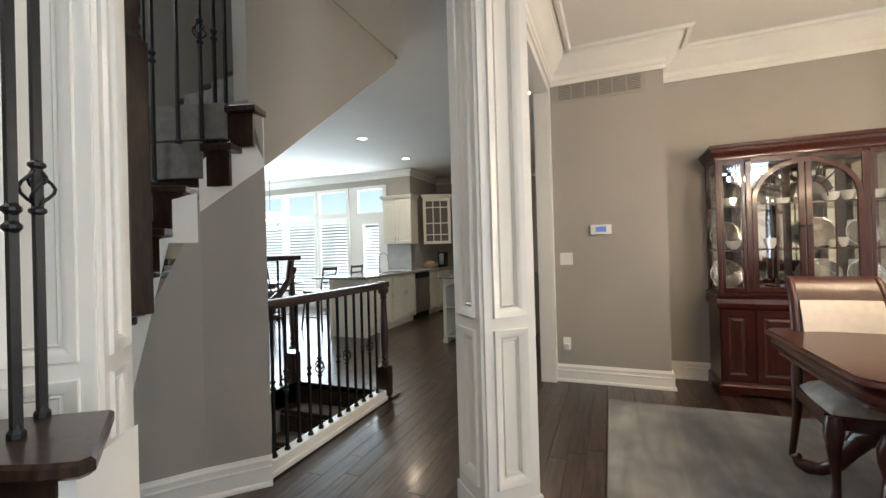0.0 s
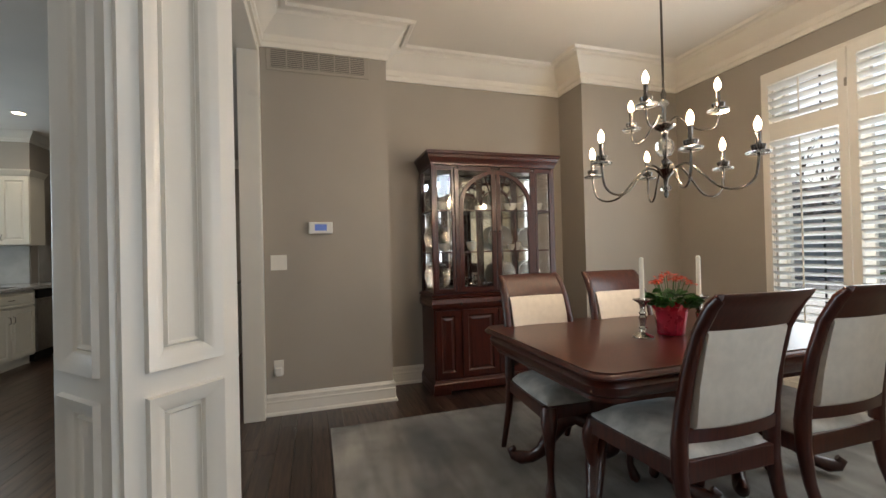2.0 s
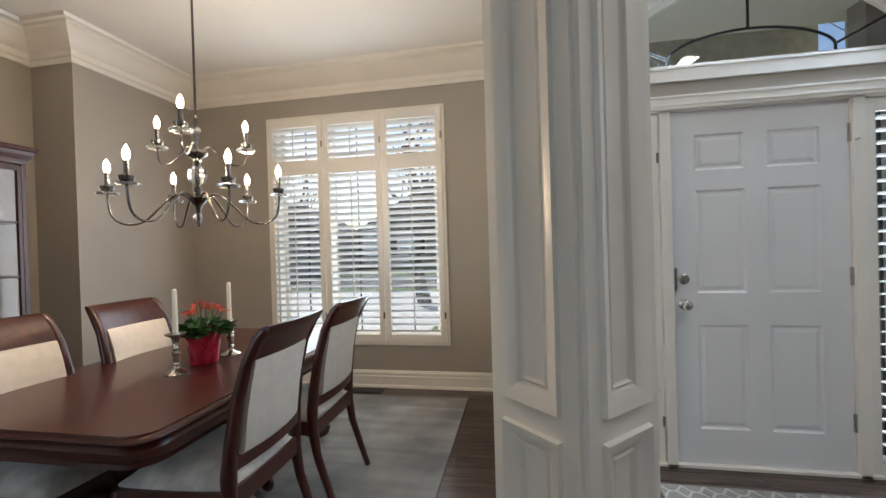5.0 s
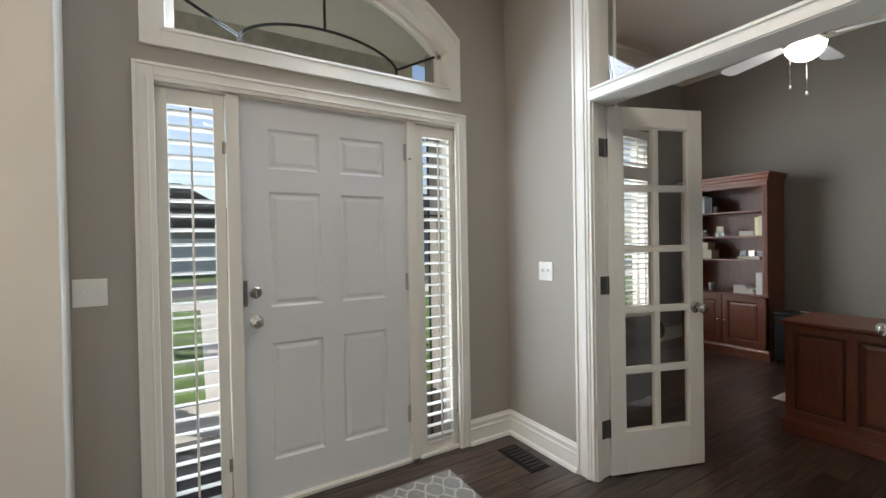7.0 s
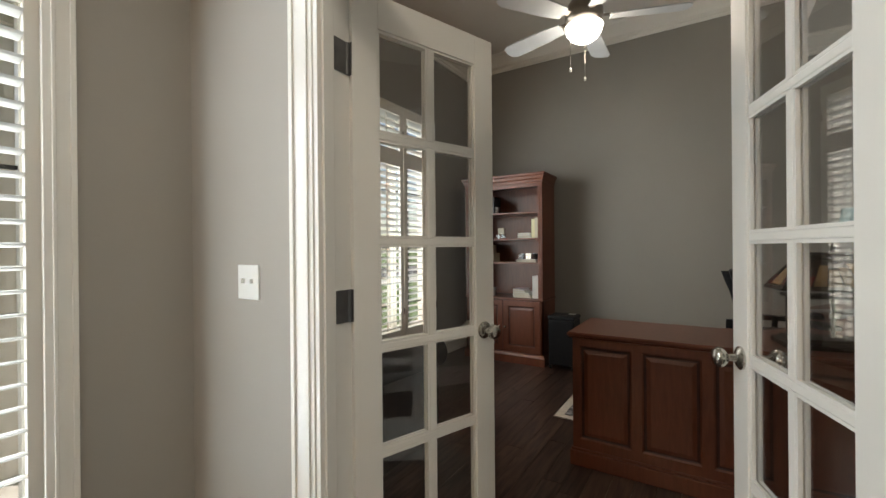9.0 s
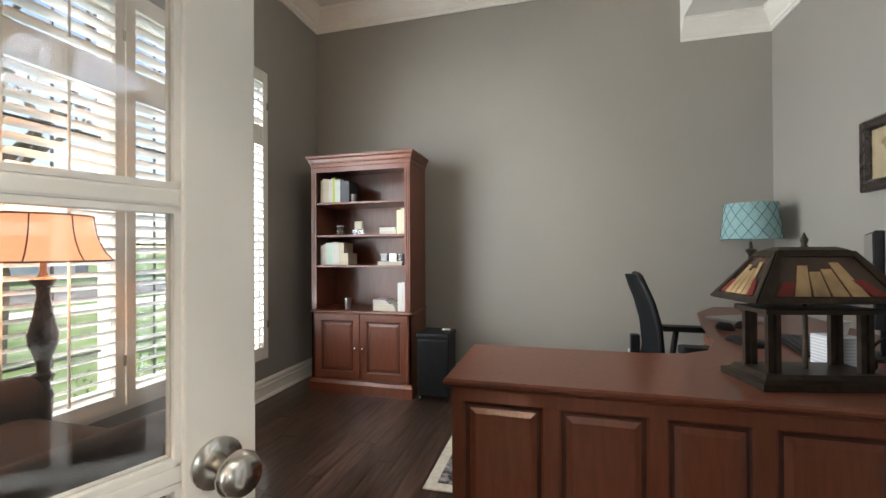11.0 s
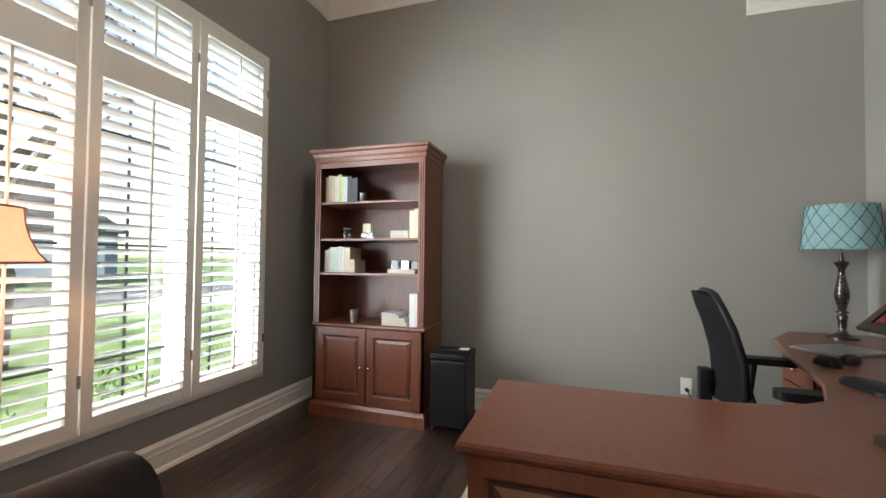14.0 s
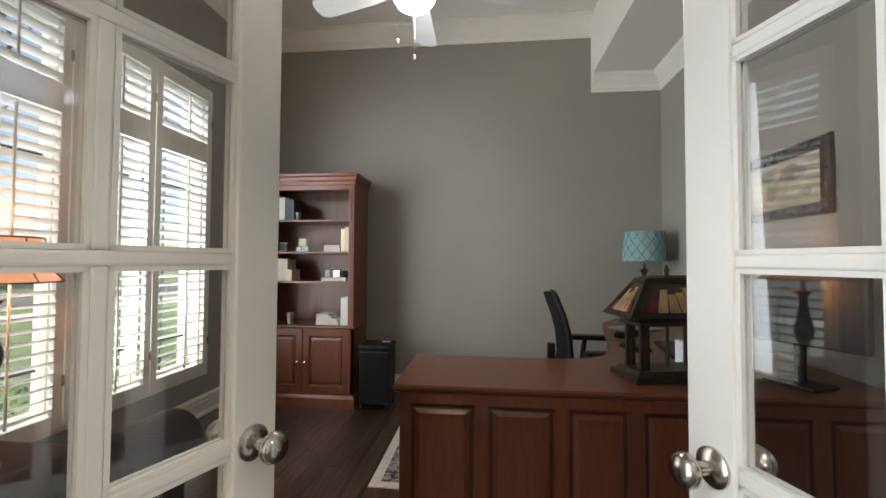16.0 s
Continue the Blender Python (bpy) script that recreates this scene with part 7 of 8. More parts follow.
# the lowest visible step, at the foot of the stairs
lowp = [(-1.056, 0.843), (-1.40, 0.62), (-1.28, 0.44), (-0.86, 0.60), (-0.80, 0.635), (-0.80, 0.665)]
part("tread", bm_top(lowp[::1], [(0.012, 0.832), (0.0, 0.842), (0.0, 0.862), (0.008, 0.87)]), ESPRESSO, stairs)
part("riser", bm_prism([(-0.88, 0.635), (-1.25, 0.50), (-1.30, 0.56), (-0.95, 0.70)][::-1], 0.0, 0.831), ESPRESSO, stairs)
part("skirt", bm_prism([(-0.93, 0.71), (-0.88, 0.64), (-0.86, 0.66), (-0.99, 0.86)][::-1], 0.0, 0.831), WHITE, stairs, "white painted skirt")


def basket(z, parent, x, y, r=0.034, h=0.10):
    for k in range(4):
        a0 = math.pi / 2 * k
        pts = [(x + r * math.sin(math.pi * t) * math.cos(a0 + 2.6 * t), y + r * math.sin(math.pi * t) * math.sin(a0 + 2.6 * t), z - h / 2 + h * t) for t in [i / 8 for i in range(9)]]
        part("basket_wire", bm_tube(pts, 0.0042, 5), IRON, parent)


def baluster(root, x, y, z0, z1, kind, zb=None, w=0.0075, name="baluster"):
    bm = bm_box(x - w, x + w, y - w, y + w, z0, z1)
    bm_lathe([(0.018, 0), (0.018, 0.012), (0.012, 0.02), (0.010, 0.03)], 8, (x, y, z0), bm)
    b = part(name, bm, IRON, root)
    zb = zb or z0 + 0.42
    if kind == 1:
        basket(zb, b, x, y)
        for s in (-1, 1):
            part("knuckle", bm_lathe([(0.009, -0.012), (0.018, -0.004), (0.018, 0.004), (0.009, 0.012)], 10, (x, y, zb + s * 0.058)), IRON, b)
    elif kind == 2:
        for s in (-1, 1):
            part("knuckle", bm_lathe([(0.009, -0.015), (0.018, -0.004), (0.018, 0.004), (0.009, 0.015)], 10, (x, y, zb + s * 0.02)), IRON, b)
    return b


lowrail = thing("stair_balustrade", "black wrought iron balusters at the foot of the stairs", "railing", (0, 0, 0))
baluster(lowrail, -1.171, 0.745, 0.871, 2.6, 1, 1.447, 0.009)
baluster(lowrail, -1.07, 0.655, 0.871, 2.6, 2, 1.36, 0.009)
part("handrail", bm_tube([(-1.20, 0.60, 2.62), (-1.0, 0.72, 2.64)], 0.03, 8), ESPRESSO, lowrail)

NEWEL = [(0.045, 0.0), (0.045, 0.26), (0.048, 0.265), (0.048, 0.28), (0.030, 0.29), (0.034, 0.31), (0.024, 0.33), (0.036, 0.35), (0.028, 0.37), (0.030, 0.40), (0.036, 0.48), (0.034, 0.60), (0.028, 0.75), (0.024, 0.86), (0.034, 0.875), (0.024, 0.89), (0.036, 0.91), (0.048, 0.925), (0.048, 0.96)]


def newel(root, x, y, z0=0.0, h=0.96, r=1.0):
    part("newel_block", bm_box(x - 0.046 * r, x + 0.046 * r, y - 0.046 * r, y + 0.046 * r, z0, z0 + 0.27, 0.003), ESPRESSO, root)
    s = h / 0.96
    part("newel_post", bm_lathe([(q * r, z * s) for q, z in NEWEL if z > 0.26], 16, (x, y, z0)), ESPRESSO, root, smooth=50)


upper = thing("stair_balustrade", "dark newel post and black iron balusters on the curved stairs", "railing", (0, 0, 0))
part("newel_block", bm_box(-1.97, -1.87, 1.38, 1.48, 1.0, 2.30, 0.004), ESPRESSO, upper)
part("newel_post", bm_lathe([(0.048, 2.30), (0.052, 2.32), (0.038, 2.34), (0.046, 2.37), (0.036, 2.40), (0.045, 2.44), (0.045, 3.1)], 16, (-1.92, 1.43, 0)), ESPRESSO, upper, smooth=50)
for i, (x, y, z) in enumerate(((-1.80, 1.66, 1.862), (-1.73, 1.74, 1.862), (-1.70, 1.80, 1.862), (-1.655, 1.83, 2.077), (-2.05, 1.60, 1.66), (-2.15, 1.72, 1.87), (-1.90, 1.60, 1.65))):
    baluster(upper, x - 0.09, y - 0.025, z - 0.005, 3.3, (0, 1, 2, 0, 1, 0, 2)[i], 2.46 if i < 4 else 2.3)

# guard rail of the open stair well
guard = thing("guard_rail", "dark wooden handrail on black iron balusters along the well", "railing", (0, 0, 0))
GX = -1.69
bm = bm_poly([(GX - 0.032, 1.95, 0.95), (GX - 0.036, 1.95, 0.975), (GX - 0.022, 1.95, 1.0), (GX, 1.95, 1.006), (GX + 0.022, 1.95, 1.0), (GX + 0.036, 1.95, 0.975), (GX + 0.032, 1.95, 0.95)], (0, 1.37, 0))
part("handrail", bm, ESPRESSO, guard, smooth=40)
newel(guard, GX, 3.32, 0.0, 0.955)
part("newel_cap", bm_box(GX - 0.045, GX + 0.045, 3.27, 3.36, 0.956, 1.01, 0.012), ESPRESSO, guard)
for k in range(12):
    baluster(guard, GX, 2.03 + 0.105 * k, 0.083, 0.95, 1 if k % 3 == 1 else 2 if k % 3 == 0 else 0, 0.50)
part("newel_foot", bm_box(GX - 0.05, GX + 0.09, 3.27, 3.40, 0.0, 0.02, 0.006), ESPRESSO, guard)
kerb = boxes("stairwell_kerb", WHITE, [(GX - 0.05, GX + 0.035, 1.93, 3.272, 0.002, 0.082)], 0.004, label="white painted kerb under the guard rail")
solid("baseboard", bm_box(GX + 0.036, GX + 0.05, 1.94, 3.272, 0.0, 0.03, 0.003), WHITE, "white shoe moulding", kind="structure")
baseboard([(A.x, A.y + 0.002), (B.x, B.y), (B.lerp(C, 0.42).x, B.lerp(C, 0.42).y)][::-1])
# the well and the stairs down
boxes("stairwell_wall", WALL, [(-2.80, -1.74, 3.45, 3.5, -2.6, -0.012), (-2.85, -2.80, 1.9, 3.5, -2.6, -0.012), (-1.74, -1.70, 1.9, 3.5, -2.6, -0.012), (-2.80, -1.74, 1.90, 1.95, -2.6, -0.012)], label="greige wall of the stair well")
down = thing("lower_stairs", "carpeted stairs leading down in the stair well", "staircase", (0, 0, 0))
for i in range(7):
    part("tread", bm_box(-2.79, -1.75, 3.44 - 0.21 * (i + 1), 3.44 - 0.21 * i, -0.20 * (i + 1) - 0.04, -0.20 * (i + 1), 0.006), ESPRESSO, down)
    part("riser", bm_box(-2.79, -1.75, 3.43 - 0.21 * i, 3.445 - 0.21 * i, -0.20 * (i + 1), -0.20 * i - 0.045), ESPRESSO, down)
    part("carpet_runner", bm_box(-2.65, -1.9, 3.43 - 0.21 * (i + 1), 3.428 - 0.21 * i, -0.20 * (i + 1) + 0.001, -0.20 * (i + 1) + 0.014, 0.004), CARPET, down)
back = thing("guard_rail", "dark handrail with turned newels behind the stair well", "railing", (0, 0, 0))
newel(back, -2.86, 3.50, 0.0, 1.14), newel(back, -2.86, 3.05, 0.0, 1.14)
part("handrail", bm_box(-2.90, -2.82, 2.2, 3.60, 1.21, 1.26, 0.012), ESPRESSO, back)
part("handrail", bm_tube([(-2.86, 3.50, 1.22), (-2.86, 3.46, 1.02), (-2.86, 3.32, 0.88), (-2.86, 2.9, 0.66), (-2.86, 2.3, 0.35)], 0.033, 8), ESPRESSO, back)
for k in range(7):
    baluster(back, -2.86, 2.35 + 0.16 * k, 0.001, 1.21, 1 if k % 3 == 0 else 0, 0.62)

# ---------------------------------------------------------------- kitchen
KW = material("cream_cabinet_paint", (0.74, 0.71, 0.63), 0.35, noise_scale=4, amount=0.03)
GRANITE = material("speckled_granite", (0.30, 0.29, 0.28), 0.15, noise_scale=60, amount=0.6, coat=0.3)
PULL = material("bronze_pull", (0.10, 0.08, 0.06), 0.35, 0.8)
TILE = material("glossy_subway_tile", (0.50, 0.50, 0.48), 0.15, noise_scale=6, amount=0.08)


def cabinet(x, y0, y1, rows, label):
    """A base cabinet that faces east; rows: (z0, z1, how many across, kind)."""
    root = thing("base_cabinet", label, "cabinet", (x, (y0 + y1) / 2, 0))
    h = (y1 - y0) / 2
    part("body", bm_box(-0.60, -0.02, -h + 0.001, h - 0.001, 0.10, 0.875), KW, root)
    part("toe_kick", bm_box(-0.60, -0.07, -h + 0.001, h - 0.001, 0.0, 0.10), KW, root)
    for z0, z1, n, kind in rows:
        w = (2 * h - 0.02) / n
        for k in range(n):
            a = -h + 0.01 + w * k + 0.006
            b = a + w - 0.012
            panelled(root, "drawer" if kind == "d" else "door", b - a, z1 - z0, 0.018, [(0.05, b - a - 0.05, 0.05, z1 - z0 - 0.05)] if kind == "p" else [(0.02, b - a - 0.02, 0.02, z1 - z0 - 0.02)], KW, pose(0, b, z0, 0, 0, 180), bead=0.012)
            py, pz = ((a + b) / 2, (z0 + z1) / 2) if kind == "d" else ((b - 0.03 if k % 2 == 0 else a + 0.03), z1 - 0.12)
            part("pull", bm_tube([(0.002, py - 0.04, pz), (0.022, py - 0.03, pz), (0.022, py + 0.03, pz), (0.002, py + 0.04, pz)] if kind == "d" else [(0.002, py, pz - 0.04), (0.022, py, pz - 0.03), (0.022, py, pz + 0.03), (0.002, py, pz + 0.04)], 0.004, 6), PULL, root)
    return root


KX = -3.20
cabinet(KX, 5.47, 5.79, ((0.12, 0.30, 1, "d"), (0.31, 0.49, 1, "d"), (0.50, 0.68, 1, "d"), (0.70, 0.86, 1, "d")), "cream base cabinet with four drawers under granite")
cabinet(KX, 5.80, 6.21, ((0.12, 0.68, 1, "p"), (0.70, 0.86, 1, "d")), "cream base cabinet with one door and a drawer")
cabinet(KX, 6.22, 7.08, ((0.12, 0.68, 2, "p"), (0.70, 0.86, 1, "d")), "cream sink cabinet with two raised panel doors")
cabinet(KX, 7.72, 8.14, ((0.12, 0.68, 1, "p"), (0.70, 0.86, 1, "d")), "cream base cabinet beside the dishwasher")
cabinet(KX + 0.02, 8.15, 9.0, ((0.12, 0.68, 2, "p"), (0.70, 0.86, 2, "d")), "cream base cabinet in the kitchen corner")
dw = thing("dishwasher", "stainless steel dishwasher built in under the granite worktop", "dishwasher", (KX, 7.40, 0))
part("body", bm_box(-0.58, -0.03, -0.305, 0.305, 0.01, 0.87), BLACK, dw)
part("front", bm_box(-0.03, 0.005, -0.30, 0.30, 0.12, 0.76, 0.006), STEEL, dw, "brushed steel door")
part("control_strip", bm_box(-0.03, 0.008, -0.30, 0.30, 0.765, 0.865, 0.006), BLACK, dw)
part("handle", bm_tube([(0.035, -0.26, 0.73), (0.035, 0.26, 0.73)], 0.009, 8), STEEL, dw)
peninsula = thing("peninsula_back", "white panelled back of the kitchen peninsula", "cabinet", (0, 0, 0))
part("panel", bm_box(-3.86, -3.81, 5.40, 8.14, 0, 0.875), KW, peninsula)
part("end_panel", bm_box(-3.81, -3.22, 5.42, 5.465, 0, 0.875, 0.003), KW, peninsula)
wt = thing("worktop", "speckled grey granite worktop of the peninsula", "worktop", (0, 0, 0))
part("slab", bm_box(-4.15, -3.17, 5.36, 8.145, 0.8755, 0.912, 0.006), GRANITE, wt)
part("slab", bm_box(-3.795, -3.15, 8.152, 9.59, 0.8755, 0.912, 0.006), GRANITE, wt)
sink = thing("sink", "stainless steel sink set in the worktop", "sink", (-3.50, 6.65, 0.912))
part("rim", bm_box(-0.20, 0.20, -0.36, 0.36, 0.0005, 0.004, 0.001), STEEL, sink)
# no hollow is cut: a flat black sheet gives the basin's shade
part("basin", bm_box(-0.17, 0.17, -0.33, 0.33, 0.0042, 0.005), BLACK, sink)
fc = thing("faucet", "tall arched stainless steel kitchen faucet", "faucet", (-3.74, 6.70, 0.9125))
part("base", bm_lathe([(0.026, 0), (0.026, 0.02), (0.016, 0.03)], 14), STEEL, fc)
part("spout", bm_tube([(0, 0, 0.03), (0, 0, 0.26)] + [(0.09 - 0.09 * math.cos(math.pi * k / 10), 0, 0.26 + 0.09 * math.sin(math.pi * k / 10)) for k in range(11)] + [(0.18, 0, 0.20)], 0.012, 8), STEEL, fc, smooth=60)
part("lever", bm_tube([(0, 0.03, 0.05), (0, 0.09, 0.07)], 0.006, 6), STEEL, fc)

# wall cabinets
wc = thing("wall_cabinet", "cream two-door wall cabinet beside the garden door", "cabinet", (-3.96, 7.81, 1.44))
part("body", bm_box(-0.33, 0.33, 0.02, 0.335, 0, 0.93), KW, wc)
crown_block(-0.33, 0.33, 0.0, 0.335, 0.93, [(0, 0), (0.01, 0.01), (0.04, 0.06), (0.045, 0.08)], KW, wc)
for x0, x1 in ((-0.325, -0.003), (0.003, 0.325)):
    door_panel(wc, x0, x1, 0.0, 0.01, 0.92, KW, 0.055)
    part("pull", bm_tube([(x1 - 0.03 if x0 < 0 else x0 + 0.03, -0.004, 0.06), (x1 - 0.03 if x0 < 0 else x0 + 0.03, -0.024, 0.08), (x1 - 0.03 if x0 < 0 else x0 + 0.03, -0.004, 0.14)], 0.004, 6), PULL, wc)
gc = thing("glass_cabinet", "cream wall cabinet with a mullioned glass door", "cabinet", (-3.36, 8.55, 1.43), 20)
part("body", bm_box(-0.30, 0.30, 0.05, 0.38, 0, 1.0), KW, gc)
part("inside", bm_box(-0.24, 0.24, 0.045, 0.049, 0.06, 0.94), material("cabinet_inside", (0.10, 0.09, 0.08), 0.6), gc)
crown_block(-0.30, 0.30, 0.0, 0.38, 1.0, [(0, 0), (0.01, 0.01), (0.04, 0.06), (0.045, 0.08)], KW, gc)
for a in ((-0.30, -0.24, 0, 1.0), (0.24, 0.30, 0, 1.0), (-0.24, 0.24, 0, 0.06), (-0.24, 0.24, 0.94, 1.0)):
    part("door_rail", bm_box(a[0], a[1], 0.0, 0.04, a[2], a[3], 0.003), KW, gc)
for x in (-0.08, 0.08):
    part("muntin", bm_box(x - 0.01, x + 0.01, 0.01, 0.03, 0.06, 0.94), KW, gc)
for z in (0.20, 0.45, 0.80):
    part("muntin", bm_box(-0.24, 0.24, 0.012, 0.028, z - 0.01, z + 0.01), KW, gc)
boxes("backsplash", TILE, [(-4.36, -3.81, 8.135, 8.149, 0.915, 1.44), (-3.799, -3.785, 8.30, 9.59, 0.915, 1.45)], label="glossy grey subway tile backsplash")
bb = thing("bread_bowl", "wooden bowl of bread on the kitchen worktop", "bowl", (-3.50, 8.45, 0.913))
part("bowl", bm_lathe([(0.08, 0), (0.13, 0.03), (0.17, 0.09), (0.16, 0.09), (0.12, 0.04), (0.05, 0.02)], 20), BOOKS["c"], bb, smooth=50)
part("bread", bm_lathe([(0.13, 0.06), (0.12, 0.10), (0.08, 0.14), (0.02, 0.15)], 16), material("bread_crust", (0.42, 0.22, 0.09), 0.7, noise_scale=15, amount=0.3), bb, smooth=60)
cm = thing("coffee_maker", "black and steel coffee maker on the kitchen worktop", "coffee maker", (-3.40, 8.95, 0.913))
part("body", bm_box(-0.09, 0.09, -0.09, 0.09, 0, 0.33, 0.015), BLACK, cm)
part("front", bm_box(-0.05, 0.05, -0.095, -0.091, 0.05, 0.30, 0.003), STEEL, cm)

# island
isl = thing("kitchen_island", "white kitchen island with arched open shelves and a stone top", "kitchen island", (0, 0, 0))
part("top", bm_box(-2.03, -0.85, 5.40, 6.9, 0.88, 0.915, 0.006), GRANITE, isl)
for x in (-2.0, -1.45, -0.92):
    part("side", bm_box(x, x + 0.045, 5.45, 6.85, 0.0, 0.88, 0.003), KW, isl)
for x0, x1 in ((-1.955, -1.45), (-1.405, -0.92)):
    bm = bm_poly([(x0, 5.455, 0.88), (x1, 5.455, 0.88)] + [((x0 + x1) / 2 + (x1 - x0) / 2 * math.cos(math.pi * k / 10), 5.455, 0.74 + 0.09 * math.sin(math.pi * k / 10)) for k in range(11)], (0, 0.02, 0))
    part("arch_rail", bm, KW, isl)
    for z in (0.10, 0.50):
        part("shelf", bm_box(x0, x1, 5.46, 5.90, z - 0.02, z, 0.002), KW, isl)
    part("back", bm_box(x0, x1, 5.90, 5.92, 0.05, 0.88), KW, isl)
for x in (-2.01, -0.93):
    part("foot", bm_box(x, x + 0.07, 5.44, 5.53, 0, 0.05, 0.004), KW, isl)

# kitchen windows and glazed door
def kitchen_window(x0, x1, zt, slat_z, name="kitchen_window"):
    root = tagged(new(name), "tall white kitchen window with shutters, bright with daylight", kind="structure")
    bm = bmesh.new()
    y0, y1 = 8.13, 8.20
    for a in ((x0, x0 + 0.07, 0.25, 2.76), (x1 - 0.07, x1, 0.25, 2.76), (x0 + 0.07, x1 - 0.07, 2.69, 2.76), (x0 + 0.07, x1 - 0.07, 0.25, 0.33), (x0 + 0.07, x1 - 0.07, 2.08, 2.20)):
        bm_box(a[0], a[1], y0, y1, a[2], a[3], bm=bm)
    part("window_frame", bm, WHITE, root)
    n = 24
    me = finish("slat", bm_box(-(x1 - x0) / 2 + 0.075, (x1 - x0) / 2 - 0.075, -0.03, 0.03, -0.004, 0.004), SLAT)
    for k in range(n):
        s = part("slat", me, None, root)
        s.matrix_basis = pose((x0 + x1) / 2, 8.165, 0.37 + (2.05 - 0.37) * k / n, 36)


for x0, x1 in ((-8.15, -7.25), (-7.22, -6.28), (-6.25, -5.36)):
    kitchen_window(x0, x1, 2.76, 0)
kd = tagged(new("door_garden"), "white glazed garden door with a louvred blind and transom", kind="structure")
bm = bmesh.new()
for a in ((-5.20, -5.11, 0, 2.76), (-4.47, -4.38, 0, 2.76), (-5.11, -4.47, 2.68, 2.76), (-5.11, -4.47, 2.08, 2.17), (-5.11, -4.99, 0, 2.08), (-4.59, -4.47, 0, 2.08), (-4.99, -4.59, 1.90, 2.08), (-4.99, -4.59, 0, 0.25)):
    bm_box(a[0], a[1], 8.13, 8.20, a[2], a[3], bm=bm, bevel=0.002)
part("door_frame", bm, WHITE, kd)
me = finish("slat", bm_box(-0.20, 0.20, -0.03, 0.03, -0.004, 0.004), SLAT)
for k in range(24):
    part("slat", me, None, kd).matrix_basis = pose(-4.79, 8.165, 0.28 + 1.60 * k / 24, 30)
knob(kd, 0, 0, 0, NICKEL).matrix_basis = pose(-5.05, 8.13, 0.98, 90)

# breakfast table, stools and pendant
bt = thing("breakfast_table", "dark wooden breakfast table by the kitchen windows", "table", (-6.2, 6.6, 0))
part("tabletop", bm_lathe([(0.60, 0.70), (0.62, 0.715), (0.62, 0.735), (0.60, 0.745)], 28), ESPRESSO, bt)
part("pedestal", bm_lathe([(0.28, 0), (0.25, 0.05), (0.08, 0.10), (0.07, 0.60), (0.20, 0.70)], 20), ESPRESSO, bt, smooth=50)


def barstool(x, y, a):
    root = thing("bar_stool", "dark wooden slat-back bar stool at the peninsula", "stool", (x, y, 0), a, group="bar stools")
    part("seat", bm_box(-0.19, 0.19, -0.19, 0.19, 0.62, 0.66, 0.012), ESPRESSO, root)
    for sx in (-1, 1):
        for sy in (-1, 1):
            part("leg", bm_tube([(sx * 0.21, sy * 0.21, 0), (sx * 0.16, sy * 0.16, 0.62)], 0.015, 8), ESPRESSO, root)
        part("stretcher", bm_tube([(sx * 0.19, -0.19, 0.22), (sx * 0.19, 0.19, 0.22)], 0.009, 6), ESPRESSO, root)
        part("back_post", bm_tube([(sx * 0.17, -0.17, 0.65), (sx * 0.18, -0.24, 1.05)], 0.014, 8), ESPRESSO, root)
    for z in (0.80, 0.91, 1.02):
        part("back_slat", bm_box(-0.17, 0.17, -0.235, -0.215, z - 0.02, z + 0.02, 0.004), ESPRESSO, root)
    return root


barstool(-4.45, 5.9, 90), barstool(-4.45, 6.7, 90), barstool(-5.4, 5.9, -20), barstool(-6.9, 6.2, -70)
pd = thing("drum_pendant", "white drum shade pendant over the breakfast table", "pendant light", (-6.18, 6.6, 0))
SHADE = glow("lit_drum_shade", (0.9, 0.88, 0.82), 0.9)
part("shade", bm_lathe([(0.30, 1.98), (0.30, 2.12), (0.295, 2.12), (0.295, 1.98)], 28), SHADE, pd, "white fabric drum shade")
part("rod", bm_tube([(0, 0, 1.9), (0, 0, 3.04)], 0.006, 6), CHROME, pd)
for k in range(5):
    a = 2 * math.pi * k / 5
    part("arm", bm_tube([(0, 0, 1.90), (0.15 * math.cos(a), 0.15 * math.sin(a), 1.86), (0.24 * math.cos(a), 0.24 * math.sin(a), 1.93)], 0.007, 6), CHROME, pd)
part("ceiling_medallion", bm_lathe([(0.20, 3.045), (0.34, 3.03), (0.40, 3.04), (0.42, 3.0495)], 32), WHITE, pd, "moulded white ceiling medallion")

CANG = glow("lit_downlight", (1.0, 0.80, 0.55), 14)
for x, y in ((-3.38, 5.68), (-3.42, 7.24), (-0.70, 4.94), (-5.2, 5.0), (-1.4, 7.4)):
    root = thing("recessed_light", "lit recessed ceiling downlight with a white trim ring, hall pair added", "light", (x, y, CH), group="recessed lights")
    part("trim_ring", bm_lathe([(0.062, -0.001), (0.064, -0.008), (0.088, -0.004), (0.088, -0.0005)], 24), PLASTIC, root)
    part("lens", bm_lathe([(0.061, -0.001), (0.061, -0.004), (0.02, -0.006)], 20), CANG, root)
    lamp("downlight", "AREA", look((x, y, CH - 0.03), (x, y, 0)), 7, (1.0, 0.82, 0.6), size=0.12)


